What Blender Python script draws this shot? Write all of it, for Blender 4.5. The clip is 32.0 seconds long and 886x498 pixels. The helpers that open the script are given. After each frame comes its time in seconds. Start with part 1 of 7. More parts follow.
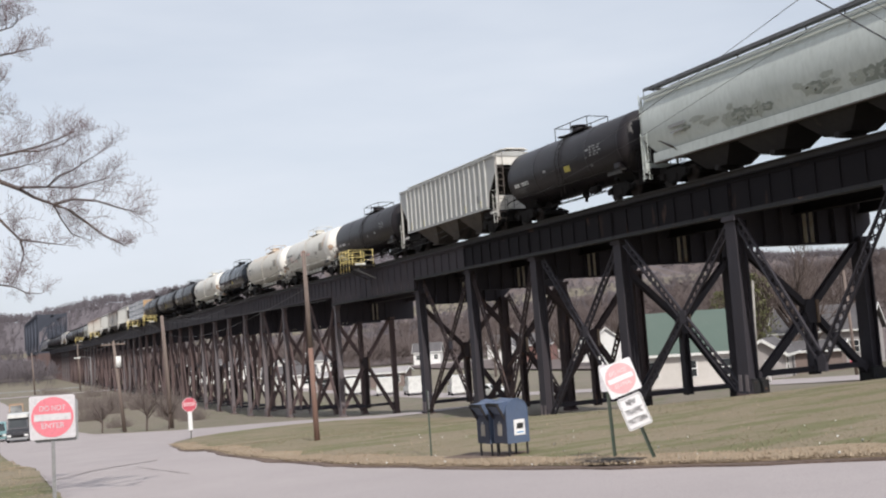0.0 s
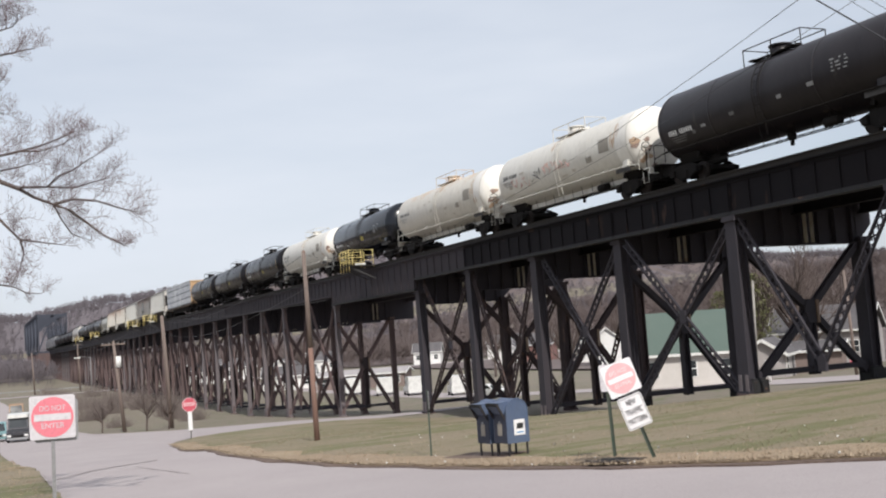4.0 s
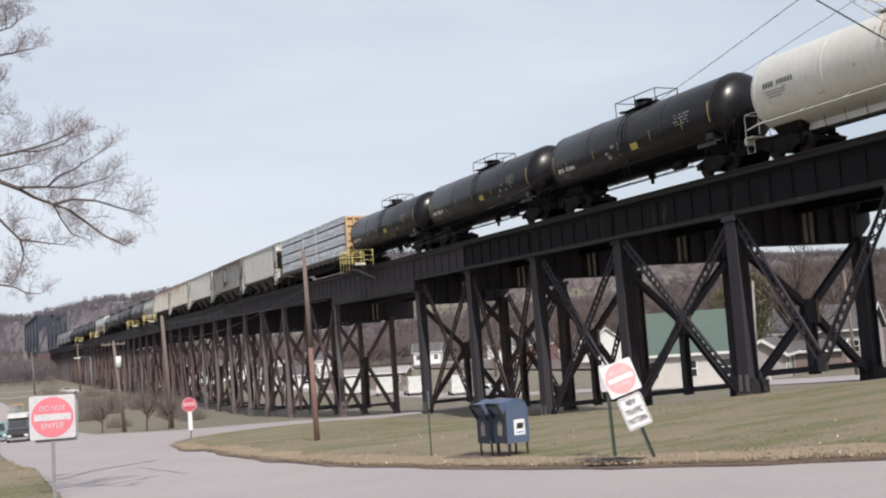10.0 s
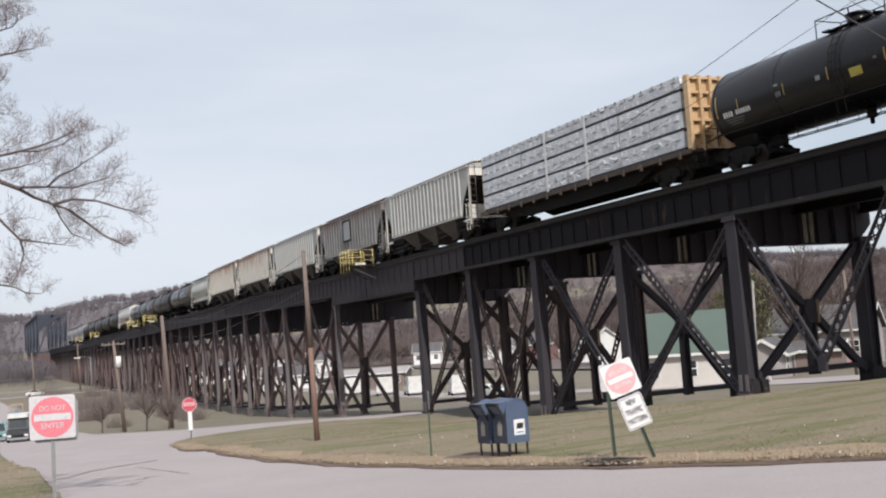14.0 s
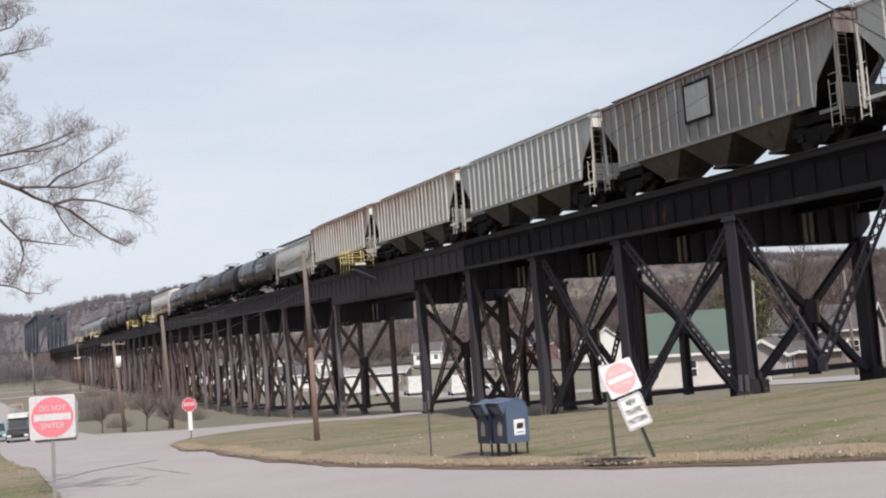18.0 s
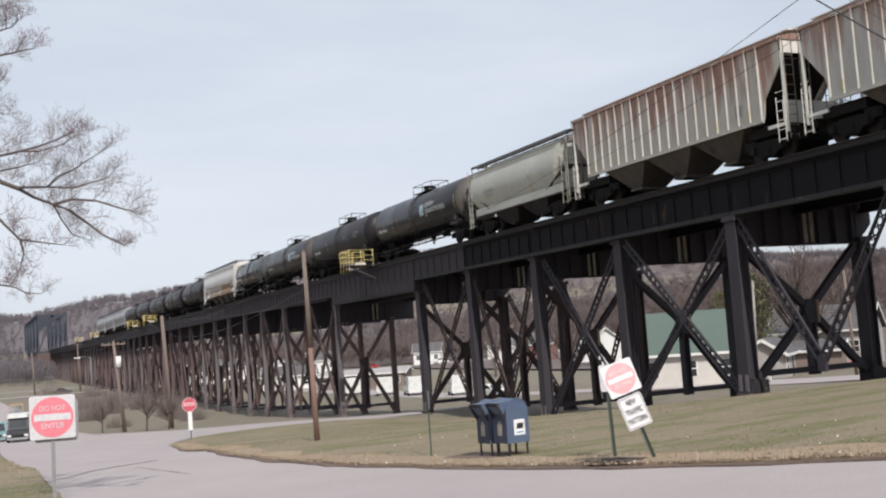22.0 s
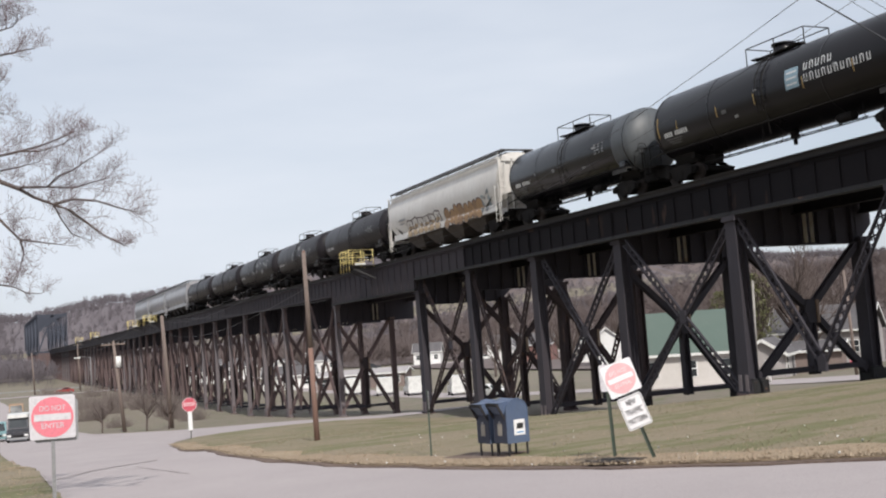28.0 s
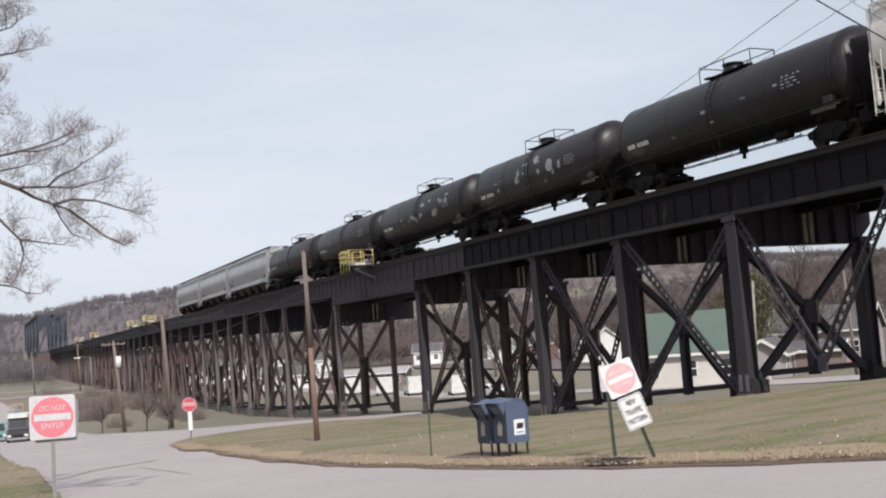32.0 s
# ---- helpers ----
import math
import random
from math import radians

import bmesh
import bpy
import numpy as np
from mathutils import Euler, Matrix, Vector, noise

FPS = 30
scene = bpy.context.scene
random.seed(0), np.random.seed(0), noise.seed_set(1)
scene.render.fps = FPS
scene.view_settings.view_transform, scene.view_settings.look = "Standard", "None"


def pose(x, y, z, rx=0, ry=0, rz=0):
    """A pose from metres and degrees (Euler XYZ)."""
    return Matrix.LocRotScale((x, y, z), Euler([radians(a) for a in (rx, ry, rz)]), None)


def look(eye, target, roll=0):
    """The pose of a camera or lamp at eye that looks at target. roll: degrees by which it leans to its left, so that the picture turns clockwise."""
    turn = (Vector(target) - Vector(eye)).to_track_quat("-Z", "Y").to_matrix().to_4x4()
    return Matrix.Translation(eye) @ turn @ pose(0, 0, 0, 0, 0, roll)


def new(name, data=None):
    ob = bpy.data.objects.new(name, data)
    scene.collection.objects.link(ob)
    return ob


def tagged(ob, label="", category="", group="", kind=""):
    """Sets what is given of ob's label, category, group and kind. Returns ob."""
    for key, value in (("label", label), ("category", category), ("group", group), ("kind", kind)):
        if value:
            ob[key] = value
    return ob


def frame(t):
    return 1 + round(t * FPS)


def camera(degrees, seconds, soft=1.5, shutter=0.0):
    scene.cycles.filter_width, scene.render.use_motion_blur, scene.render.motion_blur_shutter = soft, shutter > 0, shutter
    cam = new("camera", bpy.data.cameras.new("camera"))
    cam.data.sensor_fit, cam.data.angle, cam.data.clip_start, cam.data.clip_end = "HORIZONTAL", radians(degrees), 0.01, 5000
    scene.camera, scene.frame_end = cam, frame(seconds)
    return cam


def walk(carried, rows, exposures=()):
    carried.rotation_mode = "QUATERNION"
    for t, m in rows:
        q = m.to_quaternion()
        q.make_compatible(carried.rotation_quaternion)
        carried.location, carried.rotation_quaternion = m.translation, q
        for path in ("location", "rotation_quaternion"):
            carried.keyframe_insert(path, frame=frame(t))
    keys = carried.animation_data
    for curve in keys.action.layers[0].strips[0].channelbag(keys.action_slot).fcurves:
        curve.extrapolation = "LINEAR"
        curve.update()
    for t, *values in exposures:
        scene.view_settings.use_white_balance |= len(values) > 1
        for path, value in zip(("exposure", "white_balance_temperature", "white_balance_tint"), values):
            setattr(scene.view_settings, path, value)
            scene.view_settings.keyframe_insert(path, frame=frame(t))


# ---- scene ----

# ---- camera: stands still on a bank beside the street ----
LENS = 45.56
cam = camera(LENS, 32.0, soft=2.1)
EYE = (0.0, 0.0, 3.0)
AIM = Vector((0.40848, 0.90898, 0.08308))
VIEW = look(EYE, Vector(EYE) + AIM * 10, -4.0)
walk(cam, [(0.0, VIEW), (32.0, VIEW)])

# ---- light: pale spring sky, sun in line with the track ----
SUN_DIR = Vector((-0.09, -0.73, 0.68)).normalized()
world = bpy.data.worlds.new("sky")
scene.world = world
world.use_nodes = True
wn, wl = world.node_tree.nodes, world.node_tree.links
wn.clear()
w_out = wn.new("ShaderNodeOutputWorld")
w_bg = wn.new("ShaderNodeBackground")
w_sky = wn.new("ShaderNodeTexSky")
w_sky.sky_type = "NISHITA"
w_sky.sun_disc = False
w_sky.sun_elevation = math.asin(SUN_DIR.z)
w_sky.sun_rotation = math.atan2(SUN_DIR.x, SUN_DIR.y)
w_sky.air_density, w_sky.dust_density, w_sky.ozone_density = 1.0, 2.2, 1.0
# thin high cloud over the blue
w_tc = wn.new("ShaderNodeTexCoord")
w_map = wn.new("ShaderNodeMapping")
w_map.inputs["Scale"].default_value = (1.0, 1.0, 4.5)
w_noise = wn.new("ShaderNodeTexNoise")
w_noise.inputs["Scale"].default_value = 1.3
w_noise.inputs["Detail"].default_value = 5.0
w_noise.inputs["Roughness"].default_value = 0.55
w_ramp = wn.new("ShaderNodeValToRGB")
w_ramp.color_ramp.elements[0].position, w_ramp.color_ramp.elements[1].position = 0.30, 0.70
w_ramp.color_ramp.elements[0].color = (0.56, 0.56, 0.56, 1)
w_ramp.color_ramp.elements[1].color = (0.93, 0.93, 0.93, 1)
w_mix = wn.new("ShaderNodeMixRGB")
w_mix.inputs["Color2"].default_value = (7.50, 7.97, 8.80, 1)
wl.new(w_tc.outputs["Generated"], w_map.inputs["Vector"])
wl.new(w_map.outputs["Vector"], w_noise.inputs["Vector"])
# the cloud thins out towards +x
w_sep, w_thin, w_sum = wn.new("ShaderNodeSeparateXYZ"), wn.new("ShaderNodeMapRange"), wn.new("ShaderNodeMath")
w_thin.inputs["From Min"].default_value, w_thin.inputs["From Max"].default_value = 0.1, 0.8
w_thin.inputs["To Min"].default_value, w_thin.inputs["To Max"].default_value = 0.06, -0.16
wl.new(w_tc.outputs["Generated"], w_sep.inputs["Vector"])
wl.new(w_sep.outputs["X"], w_thin.inputs["Value"])
wl.new(w_noise.outputs["Fac"], w_sum.inputs[0])
wl.new(w_thin.outputs["Result"], w_sum.inputs[1])
wl.new(w_sum.outputs["Value"], w_ramp.inputs["Fac"])
wl.new(w_ramp.outputs["Color"], w_mix.inputs["Fac"])
wl.new(w_sky.outputs["Color"], w_mix.inputs["Color1"])
wl.new(w_mix.outputs["Color"], w_bg.inputs["Color"])
w_bg.inputs["Strength"].default_value = 0.105
wl.new(w_bg.outputs["Background"], w_out.inputs["Surface"])

sun = new("sun", bpy.data.lights.new("sun", "SUN"))
sun.data.energy, sun.data.angle, sun.data.color = 3.9, radians(0.8), (1.0, 0.95, 0.88)
sun.matrix_world = look((0, 0, 60), Vector((0, 0, 60)) - SUN_DIR)

# ---- mesh building ----
class Shape:
    """Collects vertices and faces of one mesh."""

    def __init__(self):
        self.v, self.f, self.smooth = [], [], []

    def add(self, verts, faces, smooth=False):
        n = len(self.v)
        self.v += [tuple(p) for p in verts]
        self.f += [tuple(n + i for i in face) for face in faces]
        self.smooth += [smooth] * len(faces)
        return self

    def box(self, x, y, z, sx, sy, sz, m=None, bevel=0.0):
        """A box about its centre, with chamfered upright edges where bevel is given."""
        hx, hy, hz = sx / 2, sy / 2, sz / 2
        if bevel:
            b = min(bevel, hx * 0.9, hy * 0.9)
            ring = [(-hx + b, -hy), (hx - b, -hy), (hx, -hy + b), (hx, hy - b), (hx - b, hy), (-hx + b, hy), (-hx, hy - b), (-hx, -hy + b)]
        else:
            ring = [(-hx, -hy), (hx, -hy), (hx, hy), (-hx, hy)]
        n = len(ring)
        pts = [Vector((a, b2, -hz)) for a, b2 in ring] + [Vector((a, b2, hz)) for a, b2 in ring]
        if m is not None:
            pts = [m @ p for p in pts]
        o = Vector((x, y, z))
        faces = [tuple(range(n - 1, -1, -1)), tuple(range(n, 2 * n))] + [(i, (i + 1) % n, n + (i + 1) % n, n + i) for i in range(n)]
        return self.add([o + p for p in pts], faces)

    def beam(self, p, q, w, h, up=(0, 0, 1)):
        """A bar from p to q, w wide across and h high."""
        p, q = Vector(p), Vector(q)
        d = (q - p).normalized()
        side = d.cross(Vector(up))
        if side.length < 1e-4:
            side = d.cross(Vector((0, 1, 0)))
        side.normalize()
        top = side.cross(d)
        a, b = side * w / 2, top * h / 2
        pts = [p - a - b, p + a - b, p + a + b, p - a + b, q - a - b, q + a - b, q + a + b, q - a + b]
        return self.add(pts, [(0, 1, 2, 3), (7, 6, 5, 4), (0, 4, 5, 1), (1, 5, 6, 2), (2, 6, 7, 3), (3, 7, 4, 0)])

    def tube(self, p, q, r, r2=None, n=10, caps=True):
        p, q = Vector(p), Vector(q)
        r2 = r if r2 is None else r2
        d = (q - p).normalized()
        a = d.cross(Vector((0, 0, 1)) if abs(d.z) < 0.9 else Vector((1, 0, 0))).normalized()
        b = d.cross(a)
        pts = []
        for o, rr in ((p, r), (q, r2)):
            pts += [o + (a * math.cos(2 * math.pi * i / n) + b * math.sin(2 * math.pi * i / n)) * rr for i in range(n)]
        self.add(pts, [(i, (i + 1) % n, n + (i + 1) % n, n + i) for i in range(n)], True)
        if caps:
            k = len(self.v) - 2 * n
            self.f += [tuple(k + i for i in range(n - 1, -1, -1)), tuple(k + n + i for i in range(n))]
            self.smooth += [False, False]
        return self

    def pipe(self, pts, r, n=6):
        """A bent pipe in one piece through the points."""
        pts = [Vector(q) for q in pts]
        m = len(pts)
        rings = []
        for k in range(m):
            d = (pts[min(k + 1, m - 1)] - pts[max(k - 1, 0)]).normalized()
            a = d.cross(Vector((0.13, 0.07, 1)) if abs(d.z) < 0.85 else Vector((1, 0.11, 0.05))).normalized()
            b = d.cross(a)
            rings.append([pts[k] + (a * math.cos(2 * math.pi * i / n) + b * math.sin(2 * math.pi * i / n)) * r for i in range(n)])
        for k in range(1, m):
            # start each ring where it lies nearest to the one before
            best = min(range(n), key=lambda o: sum((rings[k][(i + o) % n] - rings[k - 1][i]).length for i in range(n)))
            rings[k] = [rings[k][(i + best) % n] for i in range(n)]
            if (rings[k][1] - rings[k - 1][1]).length > (rings[k][-1] - rings[k - 1][1]).length:
                rings[k] = [rings[k][-i % n] for i in range(n)]
        faces = [(k * n + i, k * n + (i + 1) % n, (k + 1) * n + (i + 1) % n, (k + 1) * n + i) for k in range(m - 1) for i in range(n)]
        faces += [tuple(range(n - 1, -1, -1)), tuple((m - 1) * n + i for i in range(n))]
        return self.add([q for ring in rings for q in ring], faces, False)

    def lathe(self, rings, n=32):
        """rings: (y, radius) along y, round the y axis through (0, 0, zc) given as third value."""
        base = len(self.v)
        pts = []
        for y, r, zc in rings:
            pts += [(r * math.sin(2 * math.pi * i / n), y, zc + r * math.cos(2 * math.pi * i / n)) for i in range(n)]
        faces = []
        for k in range(len(rings) - 1):
            faces += [(k * n + i, (k + 1) * n + i, (k + 1) * n + (i + 1) % n, k * n + (i + 1) % n) for i in range(n)]
        return self.add(pts, faces, True)

    def prism(self, profile, y0, y1):
        """A closed (x, z) profile pushed along y."""
        n = len(profile)
        pts = [(x, y0, z) for x, z in profile] + [(x, y1, z) for x, z in profile]
        faces = [tuple(range(n)), tuple(range(2 * n - 1, n - 1, -1))] + [(i, n + i, n + (i + 1) % n, (i + 1) % n) for i in range(n)]
        return self.add(pts, faces)

    def plate(self, pts, thick, way):
        """A flat polygon with thickness along way."""
        w = Vector(way) * thick
        n = len(pts)
        a = [Vector(p) for p in pts]
        return self.add(a + [p + w for p in a], [tuple(range(n)), tuple(range(2 * n - 1, n - 1, -1))] + [(i, n + i, n + (i + 1) % n, (i + 1) % n) for i in range(n)])

    def mesh(self, name, material):
        me = bpy.data.meshes.new(name)
        me.from_pydata(self.v, [], self.f)
        me.polygons.foreach_set("use_smooth", self.smooth)
        bm = bmesh.new()
        bm.from_mesh(me)
        bmesh.ops.recalc_face_normals(bm, faces=bm.faces)
        bm.to_mesh(me)
        bm.free()
        if material is not None:
            me.materials.append(material)
        return me


def part(name, shape, material, parent, label=""):
    ob = new(name, shape.mesh(name, material) if isinstance(shape, Shape) else shape)
    ob.parent = parent
    return tagged(ob, label)


def thing(name, place, label, category, group="", kind=""):
    ob = new(name)
    ob.matrix_basis = place if isinstance(place, Matrix) else Matrix.Translation(place)
    return tagged(ob, label, category, group, kind)


def solid(name, shape, material, label="", category="", group="", kind=""):
    return tagged(new(name, shape.mesh(name, material)), label, category, group, kind)


def writing(name, text, size, material, parent, m, label="", width=None):
    """Raised lettering as a mesh, its middle at m."""
    cu = bpy.data.curves.new(name, "FONT")
    cu.body, cu.size, cu.extrude, cu.align_x, cu.align_y = text, size, 0.006, "CENTER", "CENTER"
    tmp = new(name, cu)
    dg = bpy.context.evaluated_depsgraph_get()
    me = bpy.data.meshes.new_from_object(tmp.evaluated_get(dg))
    bpy.data.objects.remove(tmp)
    bpy.data.curves.remove(cu)
    if width:
        xs = [v.co.x for v in me.vertices]
        k = width / (max(xs) - min(xs))
        me.transform(Matrix.Diagonal((k, 1, 1, 1)))
    me.materials.clear()
    me.materials.append(material)
    ob = new(name, me)
    ob.parent = parent
    ob.matrix_basis = m
    return tagged(ob, label)


# ---- materials ----
def surf(name, base, second=None, rough=0.7, metal=0.0, big=0.6, fine=14.0, amount=0.5, bump=0.15, stretch=(1, 1, 1), third=None, third_cut=0.62, vary=0.0, depth=0.02, spec=0.4, dirt=0.75):
    """A worn surface: base and second colour mixed by broad noise, a third in patches, fine grain and relief."""
    m = bpy.data.materials.new(name)
    m.use_nodes = True
    n, l = m.node_tree.nodes, m.node_tree.links
    b = n["Principled BSDF"]
    b.inputs["Roughness"].default_value, b.inputs["Metallic"].default_value = rough, metal
    b.inputs["Specular IOR Level"].default_value = spec
    tc, mp, info = n.new("ShaderNodeTexCoord"), n.new("ShaderNodeMapping"), n.new("ShaderNodeObjectInfo")
    mp.inputs["Scale"].default_value = stretch
    off = n.new("ShaderNodeVectorMath")
    off.operation = "SCALE"
    off.inputs[0].default_value = (31.0, 17.0, 23.0)
    l.new(info.outputs["Random"], off.inputs["Scale"])
    l.new(off.outputs["Vector"], mp.inputs["Location"])
    l.new(tc.outputs["Object"], mp.inputs["Vector"])

    def tex(scale, detail):
        t = n.new("ShaderNodeTexNoise")
        t.inputs["Scale"].default_value, t.inputs["Detail"].default_value, t.inputs["Roughness"].default_value = scale, detail, 0.62
        l.new(mp.outputs["Vector"], t.inputs["Vector"])
        return t.outputs["Fac"]

    def ramp(src, a, z):
        r = n.new("ShaderNodeMapRange")
        r.inputs["From Min"].default_value, r.inputs["From Max"].default_value = a, z
        l.new(src, r.inputs["Value"])
        return r.outputs["Result"]

    def mix(fac, c1, c2):
        x = n.new("ShaderNodeMixRGB")
        for key, val in (("Fac", fac), ("Color1", c1), ("Color2", c2)):
            if isinstance(val, bpy.types.NodeSocket):
                l.new(val, x.inputs[key])
            else:
                x.inputs[key].default_value = val if key == "Fac" else (*val, 1)
        return x.outputs["Color"]

    second = second or tuple(c * 0.7 for c in base)
    broad, grain = tex(big, 4), tex(fine, 5)
    col = mix(ramp(broad, 0.5 - 0.25 * amount - 0.05, 0.5 + 0.25), base, second)
    col = mix(ramp(grain, 0.45, 0.85), col, tuple(c * dirt for c in second))
    if third:
        col = mix(ramp(tex(big * 2.3, 6), third_cut, third_cut + 0.08), col, third)
    if vary:
        hs = n.new("ShaderNodeHueSaturation")
        v = n.new("ShaderNodeMapRange")
        v.inputs["To Min"].default_value, v.inputs["To Max"].default_value = 1 - vary, 1 + vary
        l.new(info.outputs["Random"], v.inputs["Value"])
        l.new(v.outputs["Result"], hs.inputs["Value"])
        l.new(col, hs.inputs["Color"])
        col = hs.outputs["Color"]
    l.new(col, b.inputs["Base Color"])
    rr = n.new("ShaderNodeMapRange")
    rr.inputs["To Min"].default_value, rr.inputs["To Max"].default_value = max(rough - 0.12, 0.05), min(rough + 0.12, 1)
    l.new(broad, rr.inputs["Value"])
    l.new(rr.outputs["Result"], b.inputs["Roughness"])
    if bump:
        bp = n.new("ShaderNodeBump")
        bp.inputs["Strength"].default_value, bp.inputs["Distance"].default_value = bump, depth
        l.new(grain, bp.inputs["Height"])
        l.new(bp.outputs["Normal"], b.inputs["Normal"])
    return m


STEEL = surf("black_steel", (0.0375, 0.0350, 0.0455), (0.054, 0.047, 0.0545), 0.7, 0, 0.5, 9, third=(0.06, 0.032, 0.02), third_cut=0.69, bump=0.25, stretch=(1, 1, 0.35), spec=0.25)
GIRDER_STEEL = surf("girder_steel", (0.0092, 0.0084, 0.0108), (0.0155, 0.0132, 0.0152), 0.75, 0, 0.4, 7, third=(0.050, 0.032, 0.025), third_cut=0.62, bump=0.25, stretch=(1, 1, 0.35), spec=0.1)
# girders further off: distance haze put into a paler, more purple steel
GIRDER_FAR = surf("girder_hazed_steel", (0.0350, 0.0310, 0.0380), (0.052, 0.043, 0.048), 0.75, 0, 0.4, 7, third=(0.075, 0.052, 0.045), third_cut=0.64, bump=0.25, stretch=(1, 1, 0.35), spec=0.2)
STEEL_STREAK = surf("streaked_steel", (0.014, 0.0145, 0.017), (0.022, 0.020, 0.021), 0.75, 0, 0.9, 9, third=(0.085, 0.048, 0.032), third_cut=0.60, bump=0.25)
PALE_RUST = surf("pale_rust", (0.26, 0.19, 0.14), (0.16, 0.10, 0.07), 0.8, 0, 2.5, 10, third=(0.36, 0.30, 0.24), third_cut=0.58, stretch=(1, 1, 0.3))
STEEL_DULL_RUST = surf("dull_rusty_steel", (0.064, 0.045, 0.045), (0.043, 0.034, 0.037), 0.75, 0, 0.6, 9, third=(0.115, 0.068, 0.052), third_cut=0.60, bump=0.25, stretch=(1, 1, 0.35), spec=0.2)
STEEL_GREY = surf("weathered_steel", (0.042, 0.043, 0.047), (0.06, 0.056, 0.056), 0.7, 0, 0.8, 9, third=(0.14, 0.075, 0.045), third_cut=0.66, bump=0.25, stretch=(1, 1, 0.3))
# steel of the far bents: rust, plus distance haze lifted into both colours
STEEL_BROWN = surf("brown_hazed_steel", (0.142, 0.128, 0.140), (0.170, 0.140, 0.145), 0.8, 0, 0.8, 9, third=(0.17, 0.105, 0.085), third_cut=0.60, bump=0.2, stretch=(1, 1, 0.3))
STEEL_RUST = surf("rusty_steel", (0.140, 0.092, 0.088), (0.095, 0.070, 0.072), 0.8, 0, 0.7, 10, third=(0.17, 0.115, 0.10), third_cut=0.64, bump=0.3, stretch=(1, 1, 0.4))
PALE_STEEL = surf("pale_steel", (0.55, 0.53, 0.48), (0.42, 0.34, 0.24), 0.7, 0, 2.0, 12, third=(0.22, 0.12, 0.06), third_cut=0.6)
TIE = surf("tie_wood", (0.028, 0.024, 0.023), (0.019, 0.017, 0.0165), 0.9, 0, 2, 22, vary=0.3)
RAIL = surf("rail_steel", (0.16, 0.12, 0.10), (0.10, 0.07, 0.05), 0.5, 0.4, 2, 20)
YELLOW = surf("yellow_paint", (0.80, 0.66, 0.27), (0.70, 0.56, 0.22), 0.5, 0, 3, 18)
ASPHALT = surf("asphalt", (0.39, 0.345, 0.345), (0.345, 0.305, 0.305), 0.9, 0, 0.25, 30, bump=0.35, third=(0.31, 0.275, 0.27), third_cut=0.66)
GRASS = surf("spring_grass", (0.178, 0.156, 0.116), (0.215, 0.180, 0.148), 0.95, 0, 0.22, 7, bump=0.6, third=(0.138, 0.144, 0.080), third_cut=0.54, depth=0.06)
LAWN = surf("lawn_grass", (0.190, 0.158, 0.100), (0.248, 0.200, 0.142), 0.95, 0, 0.34, 6, bump=0.22, third=(0.145, 0.140, 0.068), third_cut=0.49, depth=0.05, stretch=(0.35, 0.9, 1), dirt=0.9)
STRAW = surf("dry_grass", (0.36, 0.28, 0.19), (0.27, 0.20, 0.14), 0.95, 0, 0.8, 9, bump=0.8, depth=0.06)
SOIL = surf("bare_soil", (0.18, 0.13, 0.105), (0.12, 0.085, 0.07), 0.95, 0, 1.2, 12, bump=0.8, depth=0.04)
SOIL_DARK = surf("dark_soil", (0.075, 0.058, 0.05), (0.045, 0.036, 0.032), 0.9, 0, 1.6, 12, bump=0.8, depth=0.04)
CONCRETE = surf("concrete", (0.36, 0.34, 0.32), (0.27, 0.255, 0.24), 0.9, 0, 0.8, 15)
# leaf litter of the far hill: distance haze put in as a lilac grey
LEAF_LITTER = surf("leaf_litter", (0.158, 0.136, 0.145), (0.132, 0.114, 0.124), 0.95, 0, 0.02, 0.6, bump=0)
LEAF_BROWN = surf("leaf_litter_brown", (0.150, 0.119, 0.112), (0.122, 0.096, 0.092), 0.95, 0, 0.02, 0.6, bump=0)
# tree shadow on the street as a slightly darker asphalt colour
STREET_SHADE = surf("tar_patch", (0.355, 0.313, 0.313), (0.375, 0.33, 0.33), 0.9, 0, 0.6, 20, bump=0.3)
# woods of the far hills: distance haze put in as a lilac grey
WOODS = surf("hazed_woods", (0.152, 0.133, 0.147), (0.128, 0.112, 0.126), 0.95, 0, 0.03, 1.5, bump=0)
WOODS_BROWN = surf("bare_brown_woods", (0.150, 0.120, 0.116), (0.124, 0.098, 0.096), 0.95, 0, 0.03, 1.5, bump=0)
BARK = surf("bark", (0.125, 0.095, 0.085), (0.085, 0.065, 0.06), 0.9, 0, 2, 25, bump=0.5)
NEAR_TWIG = surf("reddish_twigs", (0.210, 0.156, 0.162), (0.16, 0.118, 0.124), 0.9, 0, 1.2, 8, bump=0)
TWIG = surf("twigs", (0.16, 0.115, 0.105), (0.12, 0.085, 0.078), 0.9, 0, 1.2, 8, bump=0)
POLE_WOOD = surf("pole_wood", (0.225, 0.175, 0.155), (0.17, 0.135, 0.12), 0.9, 0, 1.2, 20, stretch=(1, 1, 0.12), bump=0.4)
POLE_RED = surf("stained_pole_wood", (0.25, 0.15, 0.12), (0.20, 0.125, 0.105), 0.9, 0, 1.2, 20, stretch=(1, 1, 0.12), bump=0.4)
WIRE = surf("wire", (0.05, 0.05, 0.055), None, 0.6, 0, 2, 10, bump=0)
WHITE = surf("white_paint", (0.78, 0.78, 0.77), (0.68, 0.67, 0.65), 0.5, 0, 0.8, 14, bump=0.05)
SIGN_WHITE = surf("sign_white", (0.80, 0.79, 0.80), (0.74, 0.73, 0.74), 0.45, 0, 3, 20, bump=0.02)
